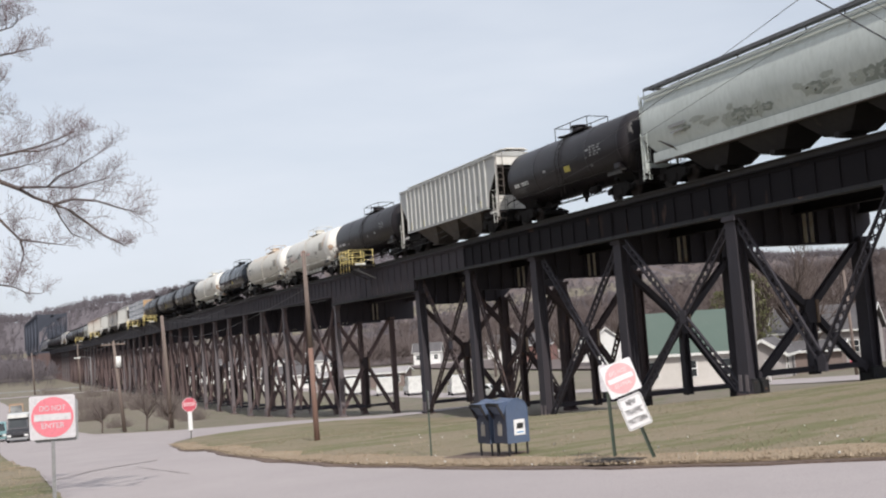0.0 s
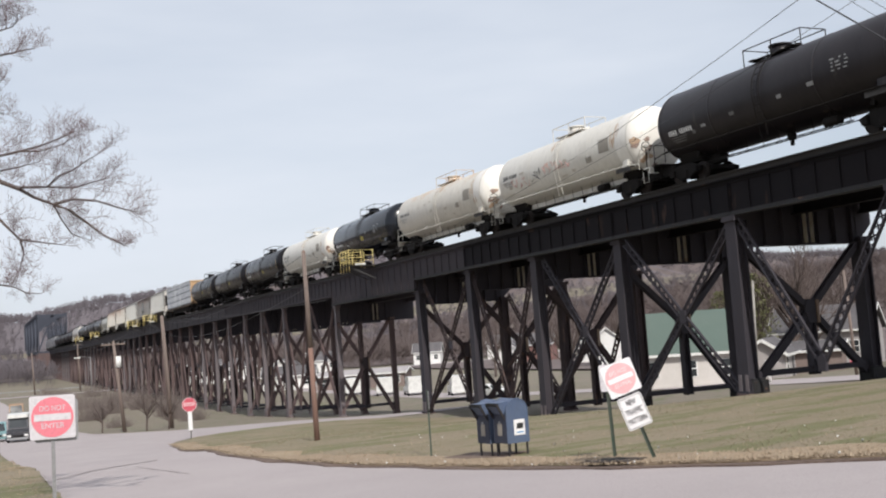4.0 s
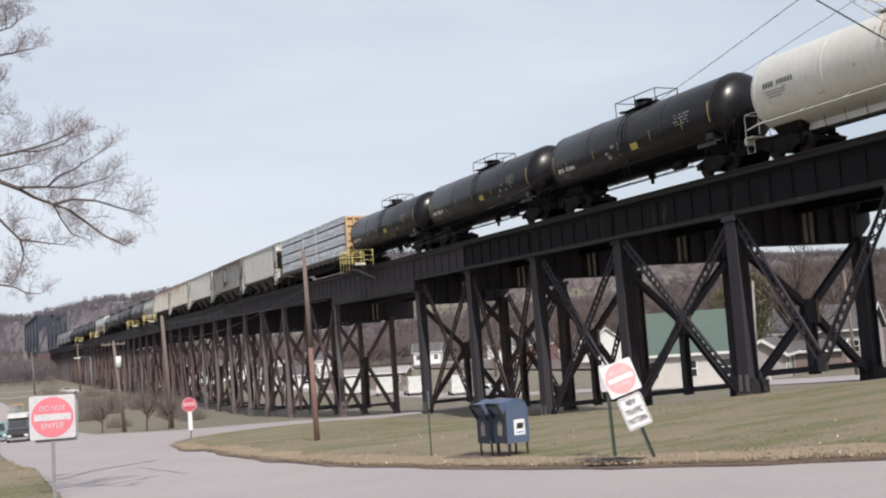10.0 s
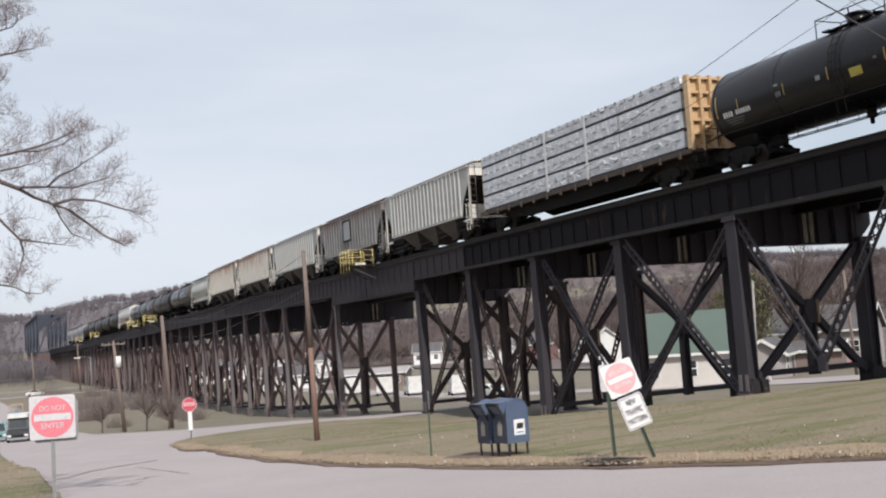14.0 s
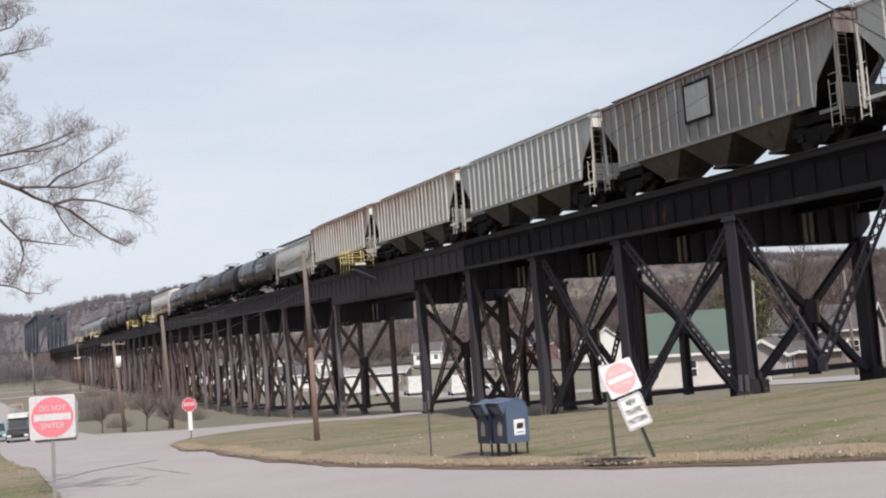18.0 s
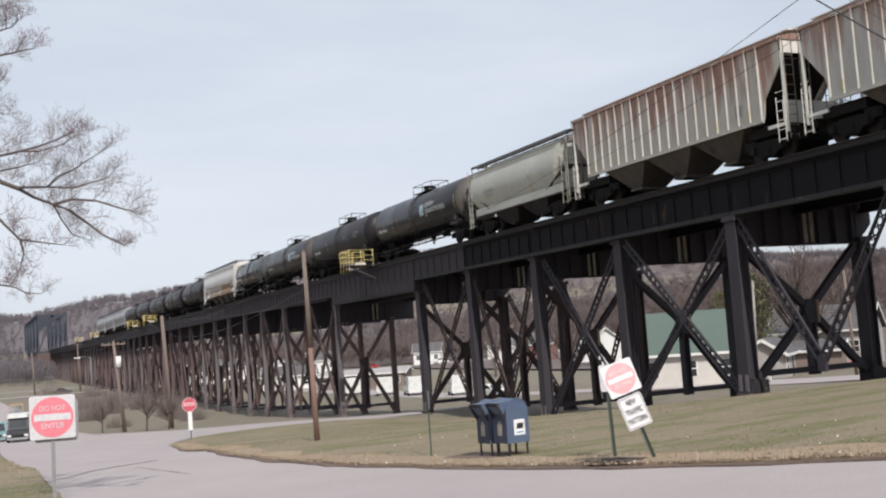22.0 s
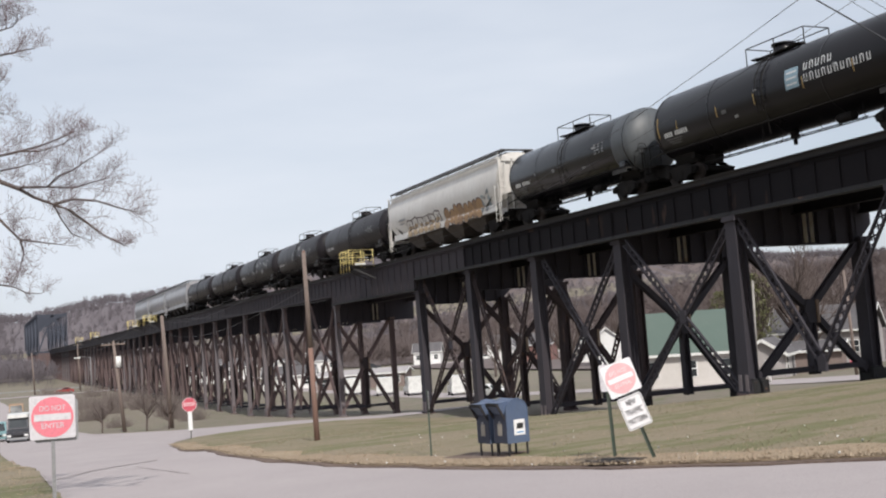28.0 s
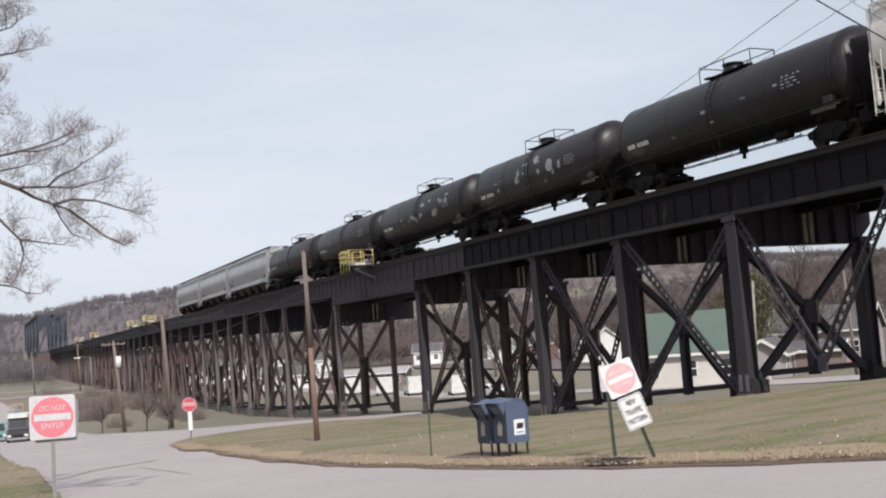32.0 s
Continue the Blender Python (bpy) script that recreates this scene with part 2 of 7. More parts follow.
SIGN_DULL = surf("sign_dull_white", (0.62, 0.60, 0.63), (0.56, 0.54, 0.57), 0.5, 0, 3, 20, bump=0.02)
SIGN_RED = surf("sign_red", (0.74, 0.19, 0.24), (0.70, 0.22, 0.27), 0.5, 0, 3, 20, bump=0.02)
STOP_RED = surf("stop_red", (0.56, 0.085, 0.12), (0.50, 0.10, 0.14), 0.5, 0, 3, 20, bump=0.02)
SIGN_FADED = surf("sign_faded_red", (0.82, 0.40, 0.42), (0.78, 0.46, 0.48), 0.55, 0, 6, 30, bump=0.02)
BLACK_PAINT = surf("black_lettering", (0.03, 0.03, 0.03), None, 0.6, 0, 3, 20, bump=0)
FADED_INK = surf("faded_lettering", (0.10, 0.10, 0.11), None, 0.6, 0, 3, 20, bump=0)
GREEN_POST = surf("green_post_steel", (0.055, 0.085, 0.065), (0.08, 0.09, 0.075), 0.6, 0.2, 3, 30)
GALV = surf("galvanised_steel", (0.36, 0.36, 0.37), (0.28, 0.28, 0.29), 0.5, 0.4, 3, 30)
LEG_DARK = surf("dark_leg_paint", (0.022, 0.022, 0.028), (0.035, 0.03, 0.03), 0.6, 0, 3, 18)
# door side of the mailboxes: its shade is put into a darker blue
SHADE_BLUE = surf("shaded_mailbox_blue", (0.028, 0.034, 0.058), (0.045, 0.05, 0.075), 0.6, 0, 3, 16, third=(0.09, 0.09, 0.10), third_cut=0.64)
BLUE = surf("mailbox_blue", (0.075, 0.105, 0.18), (0.095, 0.125, 0.19), 0.55, 0, 2, 18, third=(0.13, 0.16, 0.22), third_cut=0.66)
DARK = surf("dark_gap", (0.012, 0.012, 0.013), None, 0.8, 0, 2, 10, bump=0)
GLASS = surf("window_glass", (0.03, 0.035, 0.04), (0.05, 0.055, 0.06), 0.12, 0, 1, 5, bump=0, spec=0.6)
ROOF_GREEN = surf("green_roof", (0.092, 0.130, 0.112), (0.112, 0.146, 0.128), 0.8, 0, 0.5, 10)
ROOF_GREY = surf("grey_roof", (0.13, 0.12, 0.125), (0.09, 0.085, 0.09), 0.9, 0, 0.7, 12)
SIDING = surf("pale_siding", (0.64, 0.61, 0.58), (0.56, 0.53, 0.50), 0.7, 0, 0.5, 12)
SIDING_GREY = surf("grey_siding", (0.40, 0.37, 0.37), (0.33, 0.31, 0.31), 0.75, 0, 0.6, 12)

# ---- the lie of the land ----
CROSS_Y = 285.0
PROFILE_Y = (-3000, -400, -60, 0, 20, 27, 33, 40, 50, 65, 84, 108, 132, 180, 300, 500, 620, 740, 900, 1500, 4000)
PROFILE_Z = (6.0, 6.0, 3.2, 2.2, 0.75, 0.37, -0.1, -0.62, -1.45, -2.2, -3.0, -4.1, -4.9, -5.2, -4.6, -3.0, 8.0, 28.0, 37.0, 46.0, 46.0)


def smooth(a, b, x):
    k = min(max((x - a) / (b - a), 0.0), 1.0)
    return k * k * (3 - 2 * k)


def ground_z(x, y):
    z = float(np.interp(y, PROFILE_Y, PROFILE_Z))
    z -= 0.03 * (28 - min(max(x, -10.0), 40.0)) * smooth(42, 22, y)
    # a shallow dip along the foot of the viaduct
    z -= 0.62 * smooth(16, 30, x) * smooth(52, 40, x) * smooth(28, 54, y) * smooth(78, 62, y)
    # lower ground under the long span and beyond it
    z -= 0.42 * smooth(27, 34, x) * smooth(48, 42, x) * smooth(78, 92, y) * smooth(190, 140, y)
    # wooded hills beyond the town, and behind the camera's street
    roll = 1 + 0.22 * noise.noise(Vector((x * 0.004, y * 0.004, 0.3)))
    z += (12 * smooth(30, 105, x) + 7 * smooth(105, 185, x) + 11 * smooth(165, 240, x)) * smooth(560, 820, y)
    if x > 0:
        z += 31 * roll * smooth(230, 560, x) * smooth(-400, 0, y + 300) * smooth(900, 300, y)
        z += 8 * smooth(140, 260, x)
    z -= 15 * smooth(560, 680, x) * smooth(480, 680, y)
    z += 40 * roll * smooth(-120, -500, x)
    return z


def ribbon(shape, a, b, n=60, m=6, lift=0.0, skirt=0.0):
    """A sheet draped on the land between two edge lines of (x, y), with hanging edges."""
    def along(line, k):
        line = [Vector(p) for p in line]
        lens = [0.0]
        for p, q in zip(line, line[1:]):
            lens.append(lens[-1] + (q - p).length)
        out = []
        for i in range(k):
            s = lens[-1] * i / (k - 1)
            j = max(t for t in range(len(lens)) if lens[t] <= s + 1e-6)
            j = min(j, len(line) - 2)
            f = (s - lens[j]) / (lens[j + 1] - lens[j])
            out.append(line[j].lerp(line[j + 1], f))
        return out
    pa, pb = along(a, n), along(b, n)
    verts, faces = [], []
    for i in range(n):
        for j in range(m + 1):
            p = pa[i].lerp(pb[i], j / m)
            verts.append((p.x, p.y, ground_z(p.x, p.y) + lift))
    w = m + 1
    faces += [(i * w + j, (i + 1) * w + j, (i + 1) * w + j + 1, i * w + j + 1) for i in range(n - 1) for j in range(m)]
    shape.add(verts, faces, True)
    if skirt:
        rim = [(i, 0) for i in range(n)] + [(n - 1, j) for j in range(1, m + 1)] + [(i, m) for i in range(n - 2, -1, -1)] + [(0, j) for j in range(m - 1, 0, -1)]
        top = [verts[i * w + j] for i, j in rim]
        low = [(x, y, z - skirt) for x, y, z in top]
        k = len(rim)
        shape.add(top + low, [(i, (i + 1) % k, k + (i + 1) % k, k + i) for i in range(k)])
    return shape


def build_land():
    xs = sorted(set([-3000, -2000, -1400, -1000, -800] + list(range(-600, -100, 40)) + list(range(-100, -20, 10)) + [x * 1.5 - 20 for x in range(0, 70)] + list(range(90, 700, 20)) + [760, 900, 1200, 1800, 3000]))
    ys = sorted(set([-2500, -1500, -900] + list(range(-600, -60, 60)) + list(range(-60, 0, 6)) + [y * 1.5 for y in range(0, 90)] + list(range(140, 400, 8)) + list(range(400, 1600, 40)) + [1800, 2400, 3500]))
    s = Shape()
    s.add([(x, y, ground_z(x, y)) for y in ys for x in xs], [(j * len(xs) + i, j * len(xs) + i + 1, (j + 1) * len(xs) + i + 1, (j + 1) * len(xs) + i) for j in range(len(ys) - 1) for i in range(len(xs) - 1)], True)
    solid("ground", s, GRASS, "thin brown-green grass of early spring over sloping ground", "ground", kind="structure")

    s = ribbon(Shape(), ROAD_L, ROAD_R, 110, 6, 0.03)
    solid("road", s, ASPHALT, "worn pale grey asphalt street running downhill", "road", kind="structure")
    s = ribbon(Shape(), BRANCH_LO, BRANCH_UP, 40, 5, 0.036)
    solid("road_branch", s, ASPHALT, "pale asphalt side street leading under the viaduct", "road", kind="structure")
    s = ribbon(Shape(), [(54, -60), (49.5, 40), (50.5, 65), (54, 130), (56, 260)], [(66, -60), (59, 40), (59, 65), (61, 130), (62, 260)], 60, 4, 0.04)
    solid("road_beyond", s, ASPHALT, "pale asphalt street beyond the viaduct", "road", kind="structure")
    s = ribbon(Shape(), [(-620, CROSS_Y - 4), (40, CROSS_Y - 4), (620, CROSS_Y - 4)], [(-620, CROSS_Y + 4), (40, CROSS_Y + 4), (620, CROSS_Y + 4)], 160, 2, 0.12)
    solid("road_crossing", s, ASPHALT, "distant cross street with passing cars", "road", kind="structure")
    # lawns stand a hand higher than the street, with a broken earth edge
    rag = random.Random(4)

    def ragged(line, amp):
        out = []
        for p, q in zip(line, line[1:]):
            k = max(int((Vector(q) - Vector(p)).length / 0.7), 1)
            for i in range(k):
                f = i / k
                out.append((p[0] + (q[0] - p[0]) * f + rag.uniform(-amp, amp), p[1] + (q[1] - p[1]) * f + rag.uniform(-amp, amp)))
        return out + [line[-1]]
    s = ribbon(Shape(), ragged(ISLAND_FRONT, 0.1), ISLAND_BACK, 160, 16, 0.11, 0.14)
    solid("lawn_island", s, LAWN, "patchy brown-green lawn between the two streets", "lawn", kind="structure")
    inner = [(x + 0.9 + 0.2 * math.sin(i * 1.7), y + 0.3) for i, (x, y) in enumerate(ragged(ISLAND_FRONT, 0.22))]
    s = ribbon(Shape(), ragged([(x - 0.12, y - 0.05) for x, y in ISLAND_FRONT], 0.12), inner, 160, 3, 0.122, 0.1)
    solid("verge", s, STRAW, "strip of straw-coloured dead grass along the street", "verge", kind="structure")
    s = ribbon(Shape(), ragged([(x - 0.36, y - 0.12) for x, y in ISLAND_FRONT], 0.12), [(x + 0.1, y) for x, y in ISLAND_FRONT], 160, 2, 0.06, 0.05)
    solid("gutter_soil", s, SOIL, "strip of bare soil at the street's edge", "verge", kind="structure")
    # tree shadow across the street, painted as flat darker patches
    for a, b in (([(1.9, 33.4), (3.4, 35.6), (5.6, 37.2)], [(1.9, 36.6), (3.4, 37.2), (5.6, 37.6)]), ([(4.6, 35.0), (4.9, 32.6), (5.3, 30.2)], [(4.9, 35.2), (5.15, 32.7), (5.4, 30.2)])):
        solid("tar_patch", ribbon(Shape(), ragged(a, 0.05), b, 12, 3, 0.042), STREET_SHADE, "darker patch painted on the worn street for tree shadow", "road patch", kind="structure")
    for xs2, ys2 in (((-300, 480), (470, 1000)), ((105, 900), (-200, 900))):
        s = Shape()
        ax = [xs2[0] + (xs2[1] - xs2[0]) * k / 50 for k in range(51)]
        ay = [ys2[0] + (ys2[1] - ys2[0]) * k / 100 for k in range(101)]
        s.add([(x, y, ground_z(x, y) + 0.35) for y in ay for x in ax], [(j * 51 + i, j * 51 + i + 1, (j + 1) * 51 + i + 1, (j + 1) * 51 + i) for j in range(100) for i in range(50) if not (272 < ay[j] < 298 and ax[0] > 0)], True)
        solid("hillside", s, LEAF_BROWN if xs2[0] > 0 else LEAF_LITTER, "brown leaf-covered hillside under bare woods", "hillside", kind="structure")
    s = ribbon(Shape(), ragged(LEFT_LAWN, 0.1), [(-14, 76), (-14, 50), (-14, 30), (-14, 12), (-14, -10)], 90, 8, 0.11, 0.14)
    solid("lawn_corner", s, LAWN, "patchy lawn on the bank beside the street", "lawn", kind="structure")


ISLAND_FRONT = [(10.0, 60.0), (9.1, 51), (8.2, 42), (7.75, 35), (8.05, 30.2), (8.55, 26.5), (9.35, 22.8), (9.85, 19.4), (10.2, 15.8), (10.7, 13.4), (11.35, 11), (13.2, 4), (17, -8), (20, -40)]
ISLAND_BACK = [(10.4, 63.0), (12.9, 69.5), (15.3, 72.2), (18.5, 74.5), (21.2, 75.4), (24.0, 75.0), (27.0, 73.2), (33.0, 64), (36, 52), (36, 40), (36, 30), (37, 20), (38, 10), (40, -8), (42, -40)]
ROAD_L = [(6.0, -40), (4.2, -8), (2.6, 5), (2.0, 15), (1.85, 28), (1.8, 50), (1.4, 73), (1.5, 100), (1.0, 133), (0.0, 180), (-4, 300)]
ROAD_R = [(22.0, -40), (18.0, -8), (13.6, 4), (11.6, 11), (10.6, 15.8), (9.6, 23), (8.6, 35), (9.6, 51), (11.5, 72), (10.8, 100), (10.4, 118), (8, 180), (4, 300)]
LEFT_LAWN = [(1.2, 74), (1.75, 50), (1.75, 35), (1.85, 28), (1.95, 15), (2.4, 5), (4, -10)]
BRANCH_LO = [(10.9, 66), (12.9, 70.5), (15.3, 73), (18.5, 75.3), (21.2, 76.2), (24, 75.9), (27, 74.2), (31, 74.5), (38, 78)]
BRANCH_UP = [(10.3, 112), (15.6, 95), (18.4, 92), (21.2, 90.4), (24.2, 87), (27, 81.6), (29, 78.5), (32, 78), (38, 81)]
build_land()

# ---- viaduct: two-column steel bents carrying plate girders and two tracks ----
NEAR_X, FAR_X, TRACK_X, RAIL_Z = 31.0, 38.4, 32.7, 9.62
GIRDER_TOP, GIRDER_LOW, CAP_LOW = 9.16, 7.47, 6.05
BENTS = [-390 + 9.3 * i for i in range(43)] + [9.5, 18.8, 28.1, 37.4, 46.9, 56.1, 65.4, 74.6, 95.2, 104.4, 113.6, 123.3, 132.0] + [141.3 + 9.3 * i for i in range(39)]
LONG_SPAN, LONG_SPAN_DROP = (74.6, 95.2), 0.8
LOW_EDGE = GIRDER_LOW
END_Y = 504.0
BRIDGE_END = 640.0
MID_Y, LONG = (BENTS[0] + BRIDGE_END) / 2, BRIDGE_END - BENTS[0]


def laced(s, p, q, w, flange=0.09, step=0.34, way=(0, 1, 0)):
    """A laced bar: two angles joined by crossed flat bars."""
    p, q = Vector(p), Vector(q)
    d = (q - p)
    n = max(int(d.length / step), 2)
    d.normalize()
    side = d.cross(Vector(way)).normalized() * (w / 2)
    s.beam(p + side, q + side, 0.12, flange, tuple(side))
    s.beam(p - side, q - side, 0.12, flange, tuple(side))
    for i in range(n):
        a, b = p.lerp(q, i / n), p.lerp(q, (i + 1) / n)
        s.beam(a + side, b - side, 0.03, 0.06, tuple(side))
        s.beam(a - side, b + side, 0.03, 0.06, tuple(side))
    return s


def cap_low(y):
    """Lower edge of a bent's cross girder: deeper either side of the long span over the street."""
    return CAP_LOW - (1.05 if 90 < y < 140 else 0.5 if 70 < y < 90 else 0.6 if y > 140 else 0.0)


def column(parent, x, y, z0, z1, near_cam):
    s = Shape()
    deep, half = (0.70, 0.26) if y < 90 else (0.42, 0.19)
    for dx in (-half, half):
        s.box(x + dx, 0, (z0 + z1) / 2, 0.06, deep, z1 - z0)
    s.box(x, 0, (z0 + z1) / 2, 2 * half - 0.04, deep * 0.5, z1 - z0)
    s.box(x, 0, z0 + 0.05, half * 3.0, half * 3.0, 0.1)
    s.box(x, 0, z1 - 0.12, half * 3.0, half * 3.4, 0.22)
    for sy in (-1, 1):
        s.plate([(x - 0.235, sy * 0.3, z0 + 0.1), (x - 0.235, sy * 0.52, z0 + 0.1), (x - 0.235, sy * 0.3, z0 + 1.0)], 0.03, (-1, 0, 0))
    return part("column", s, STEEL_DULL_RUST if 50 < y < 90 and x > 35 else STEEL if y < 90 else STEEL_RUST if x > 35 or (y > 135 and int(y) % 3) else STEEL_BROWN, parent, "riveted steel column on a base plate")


def bent(y, near_cam):
    CAP_LOW = cap_low(y)
    far = FAR_X if y < 90 else FAR_X - 1.6
    rise = 0.22 if y < 50 else 0.06
    zn, zf = ground_z(NEAR_X, y) + rise, ground_z(far, y) + rise
    b = thing("viaduct_bent", (0, y, 0), "dark riveted steel bent with crossed bracing", "trestle bent", "bents of the viaduct")
    near = NEAR_X + (0.12 if y < 40 else 0.38)
    column(b, near, y, zn, GIRDER_LOW - (LONG_SPAN_DROP if y in LONG_SPAN else 0.0), near_cam)
    column(b, far, y, zf, CAP_LOW + 0.3, near_cam)
    for x, z in ((near, zn), (far, zf)):
        s = Shape().box(x, 0, z - 0.42, 0.86, 0.86, 0.84, bevel=0.06)
        part("footing", s, STEEL_RUST, b, "dark grimy footing block")
    if 20 < y < 50:
        for x, z in ((near + 0.3, zn), (far, zf)):
            part("pedestal", Shape().box(x, 0, z + 0.22, 0.95, 0.9, 0.62, bevel=0.08).box(x, 0, z + 0.56, 0.72, 0.72, 0.12, bevel=0.05), STEEL_STREAK, b, "grimy dark pedestal block")
    if near_cam:
        for sy in (-1, 1):
            part("base_plate", Shape().box(near - 0.31, sy * 0.22, zn + 0.42, 0.03, 0.2, 0.8), STEEL_BROWN, b, "pale upright plate at the foot")
        part("end_bracket", Shape().prism([(far - 0.2, CAP_LOW), (far + 0.75, CAP_LOW + 0.9), (far + 0.75, 8.9), (far - 0.2, 8.9)], -0.06, 0.06), STEEL, b)
    mid = (NEAR_X + far) / 2
    over = 2.6 if 90 < y < 140 else 0.0
    s = Shape().box(mid + over / 2, 0, (CAP_LOW + 8.9) / 2, far - NEAR_X - 0.4 + over, 0.05, 8.9 - CAP_LOW)
    for z in (CAP_LOW + 0.03, 8.86):
        s.box(mid + over / 2, 0, z, far - NEAR_X - 0.4 + over, 0.44, 0.05)
    for i in range(7):
        x = NEAR_X + 0.6 + i * (far - NEAR_X - 1.2) / 6
        if near_cam:
            part("stiffener", Shape().box(x, -0.13, (CAP_LOW + 8.9) / 2, 0.03, 0.2, 8.9 - CAP_LOW - 0.12), STEEL, b)
    part("cross_girder", s, STEEL, b)
    # two pale stiffeners on the web
    for dx in (-0.2, 0.2):
        s = Shape().box(NEAR_X + 4.12 + dx, -0.26, CAP_LOW + 0.85, 0.13, 0.06, 1.5)
        s.box(NEAR_X + 4.12 + dx, -0.22, CAP_LOW + 0.85, 0.06, 0.14, 1.4)
        part("web_stiffener", s, PALE_STEEL, b, "pale stiffener plate with rust patches")
    zc = 0.42 * CAP_LOW + 0.58 * max(zn, zf) + 1.2
    zc = min(zc, 3.1)
    low = max(zn, zf) + 0.75
    cx = NEAR_X + 3.9 if far == FAR_X else mid
    for (x0, z0), (x1, z1) in (((NEAR_X + 0.3, CAP_LOW), (cx, zc)), ((far - 0.3, CAP_LOW), (cx, zc)), ((NEAR_X + 0.3, zn + 0.25), (cx, zc)), ((far - 0.3, zf + 0.35), (cx, zc))):
        s = Shape()
        for sy in (-1, 1):
            s.beam((x0, sy * 0.13, z0), (x1, sy * 0.13, z1), 0.07, 0.30)
        s.beam((x0, 0, z0), (x1, 0, z1), 0.2, 0.05)
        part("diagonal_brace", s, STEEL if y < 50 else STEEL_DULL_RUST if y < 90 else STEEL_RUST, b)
    s = Shape()
    g = [(cx - 0.36, zc - 0.25), (cx - 0.22, zc - 0.62), (cx + 0.22, zc - 0.62), (cx + 0.36, zc - 0.25), (cx + 0.36, zc + 0.22), (cx + 0.2, zc + 0.48), (cx - 0.2, zc + 0.48), (cx - 0.36, zc + 0.22)]
    for y0, y1 in ((-0.22, -0.17), (0.17, 0.22)):
        s.prism(g, y0, y1)
    s.box(cx, 0, zc - 0.1, 0.3, 0.36, 0.9)
    part("gusset_plate", s, STEEL if y < 50 else STEEL_DULL_RUST, b, "riveted gusset plate at the crossing")
    part("splice_bar", Shape().box(cx + 0.30, -0.25, zc - 0.1, 0.16, 0.05, 1.05), PALE_RUST, b, "pale rust-streaked splice bar")
    s = Shape()
    for sx in (-1, 1):
        s.box(cx + sx * 0.17, 0, (low + zc) / 2 - 0.1, 0.06, 0.4, zc - low + 0.3)
    s.box(cx, 0, (low + zc) / 2 - 0.1, 0.3, 0.05, zc - low + 0.3)
    part("hanger_post", s, STEEL if y < 50 else STEEL_DULL_RUST, b)
    s = Shape()
    for sy in (-1, 1):
        s.beam((NEAR_X + 0.3, sy * 0.12, low), (far - 0.3, sy * 0.12, low), 0.07, 0.24)
    s.beam((NEAR_X + 0.3, 0, low), (far - 0.3, 0, low), 0.22, 0.04)
    part("bottom_strut", s, STEEL, b)


def side_bracing(y0, y1, crossed, near_cam):
    """Laced bracing between neighbouring bents, in the planes of the columns."""
    b = thing("longitudinal_bracing", (0, y0, 0), "laced steel bracing between two bents", "bracing", "bracing of the viaduct")
    for x in ((NEAR_X + (0.02 if y0 < 40 else 0.3),) if y0 < 130 and y0 not in (56.1, 65.4) else (NEAR_X + 0.3, FAR_X if y0 < 90 else FAR_X - 1.6)):
        z0, z1 = ground_z(x, y0) + 1.0, ground_z(x, y1) + 1.0
        d = y1 - y0
        top = GIRDER_LOW - 0.25 if x < 35 else cap_low(y0) - 0.1
        runs = []
        if crossed:
            runs = [((x, 0.1, top), (x, d - 0.5, z1 - 0.9)), ((x, d - 0.9, top), (x, 0.3, z0 - 0.85))]
        else:
            m = (x, d / 2, (z0 + z1) / 2 + 0.1)
            runs = [((x, 0.3, top), m), ((x, d - 0.3, top), m)]
        for p, q in runs:
            s = Shape()
            if near_cam:
                laced(s, p, q, 0.36, 0.08, 0.42, way=(1, 0, 0))
            else:
                laced(s, p, q, 0.34, 0.08, 0.8, way=(1, 0, 0)) if y0 < 190 else s.beam(p, q, 0.2, 0.22)
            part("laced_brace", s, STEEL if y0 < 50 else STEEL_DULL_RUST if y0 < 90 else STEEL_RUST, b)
        s = Shape().box(x, d / 2 - 0.55 if crossed else d / 2, (top + (z0 + z1) / 2) / 2 - 0.35 if crossed else (z0 + z1) / 2, 0.14, 0.55, 0.6, bevel=0.1)
        part("gusset_plate", s, STEEL, b)


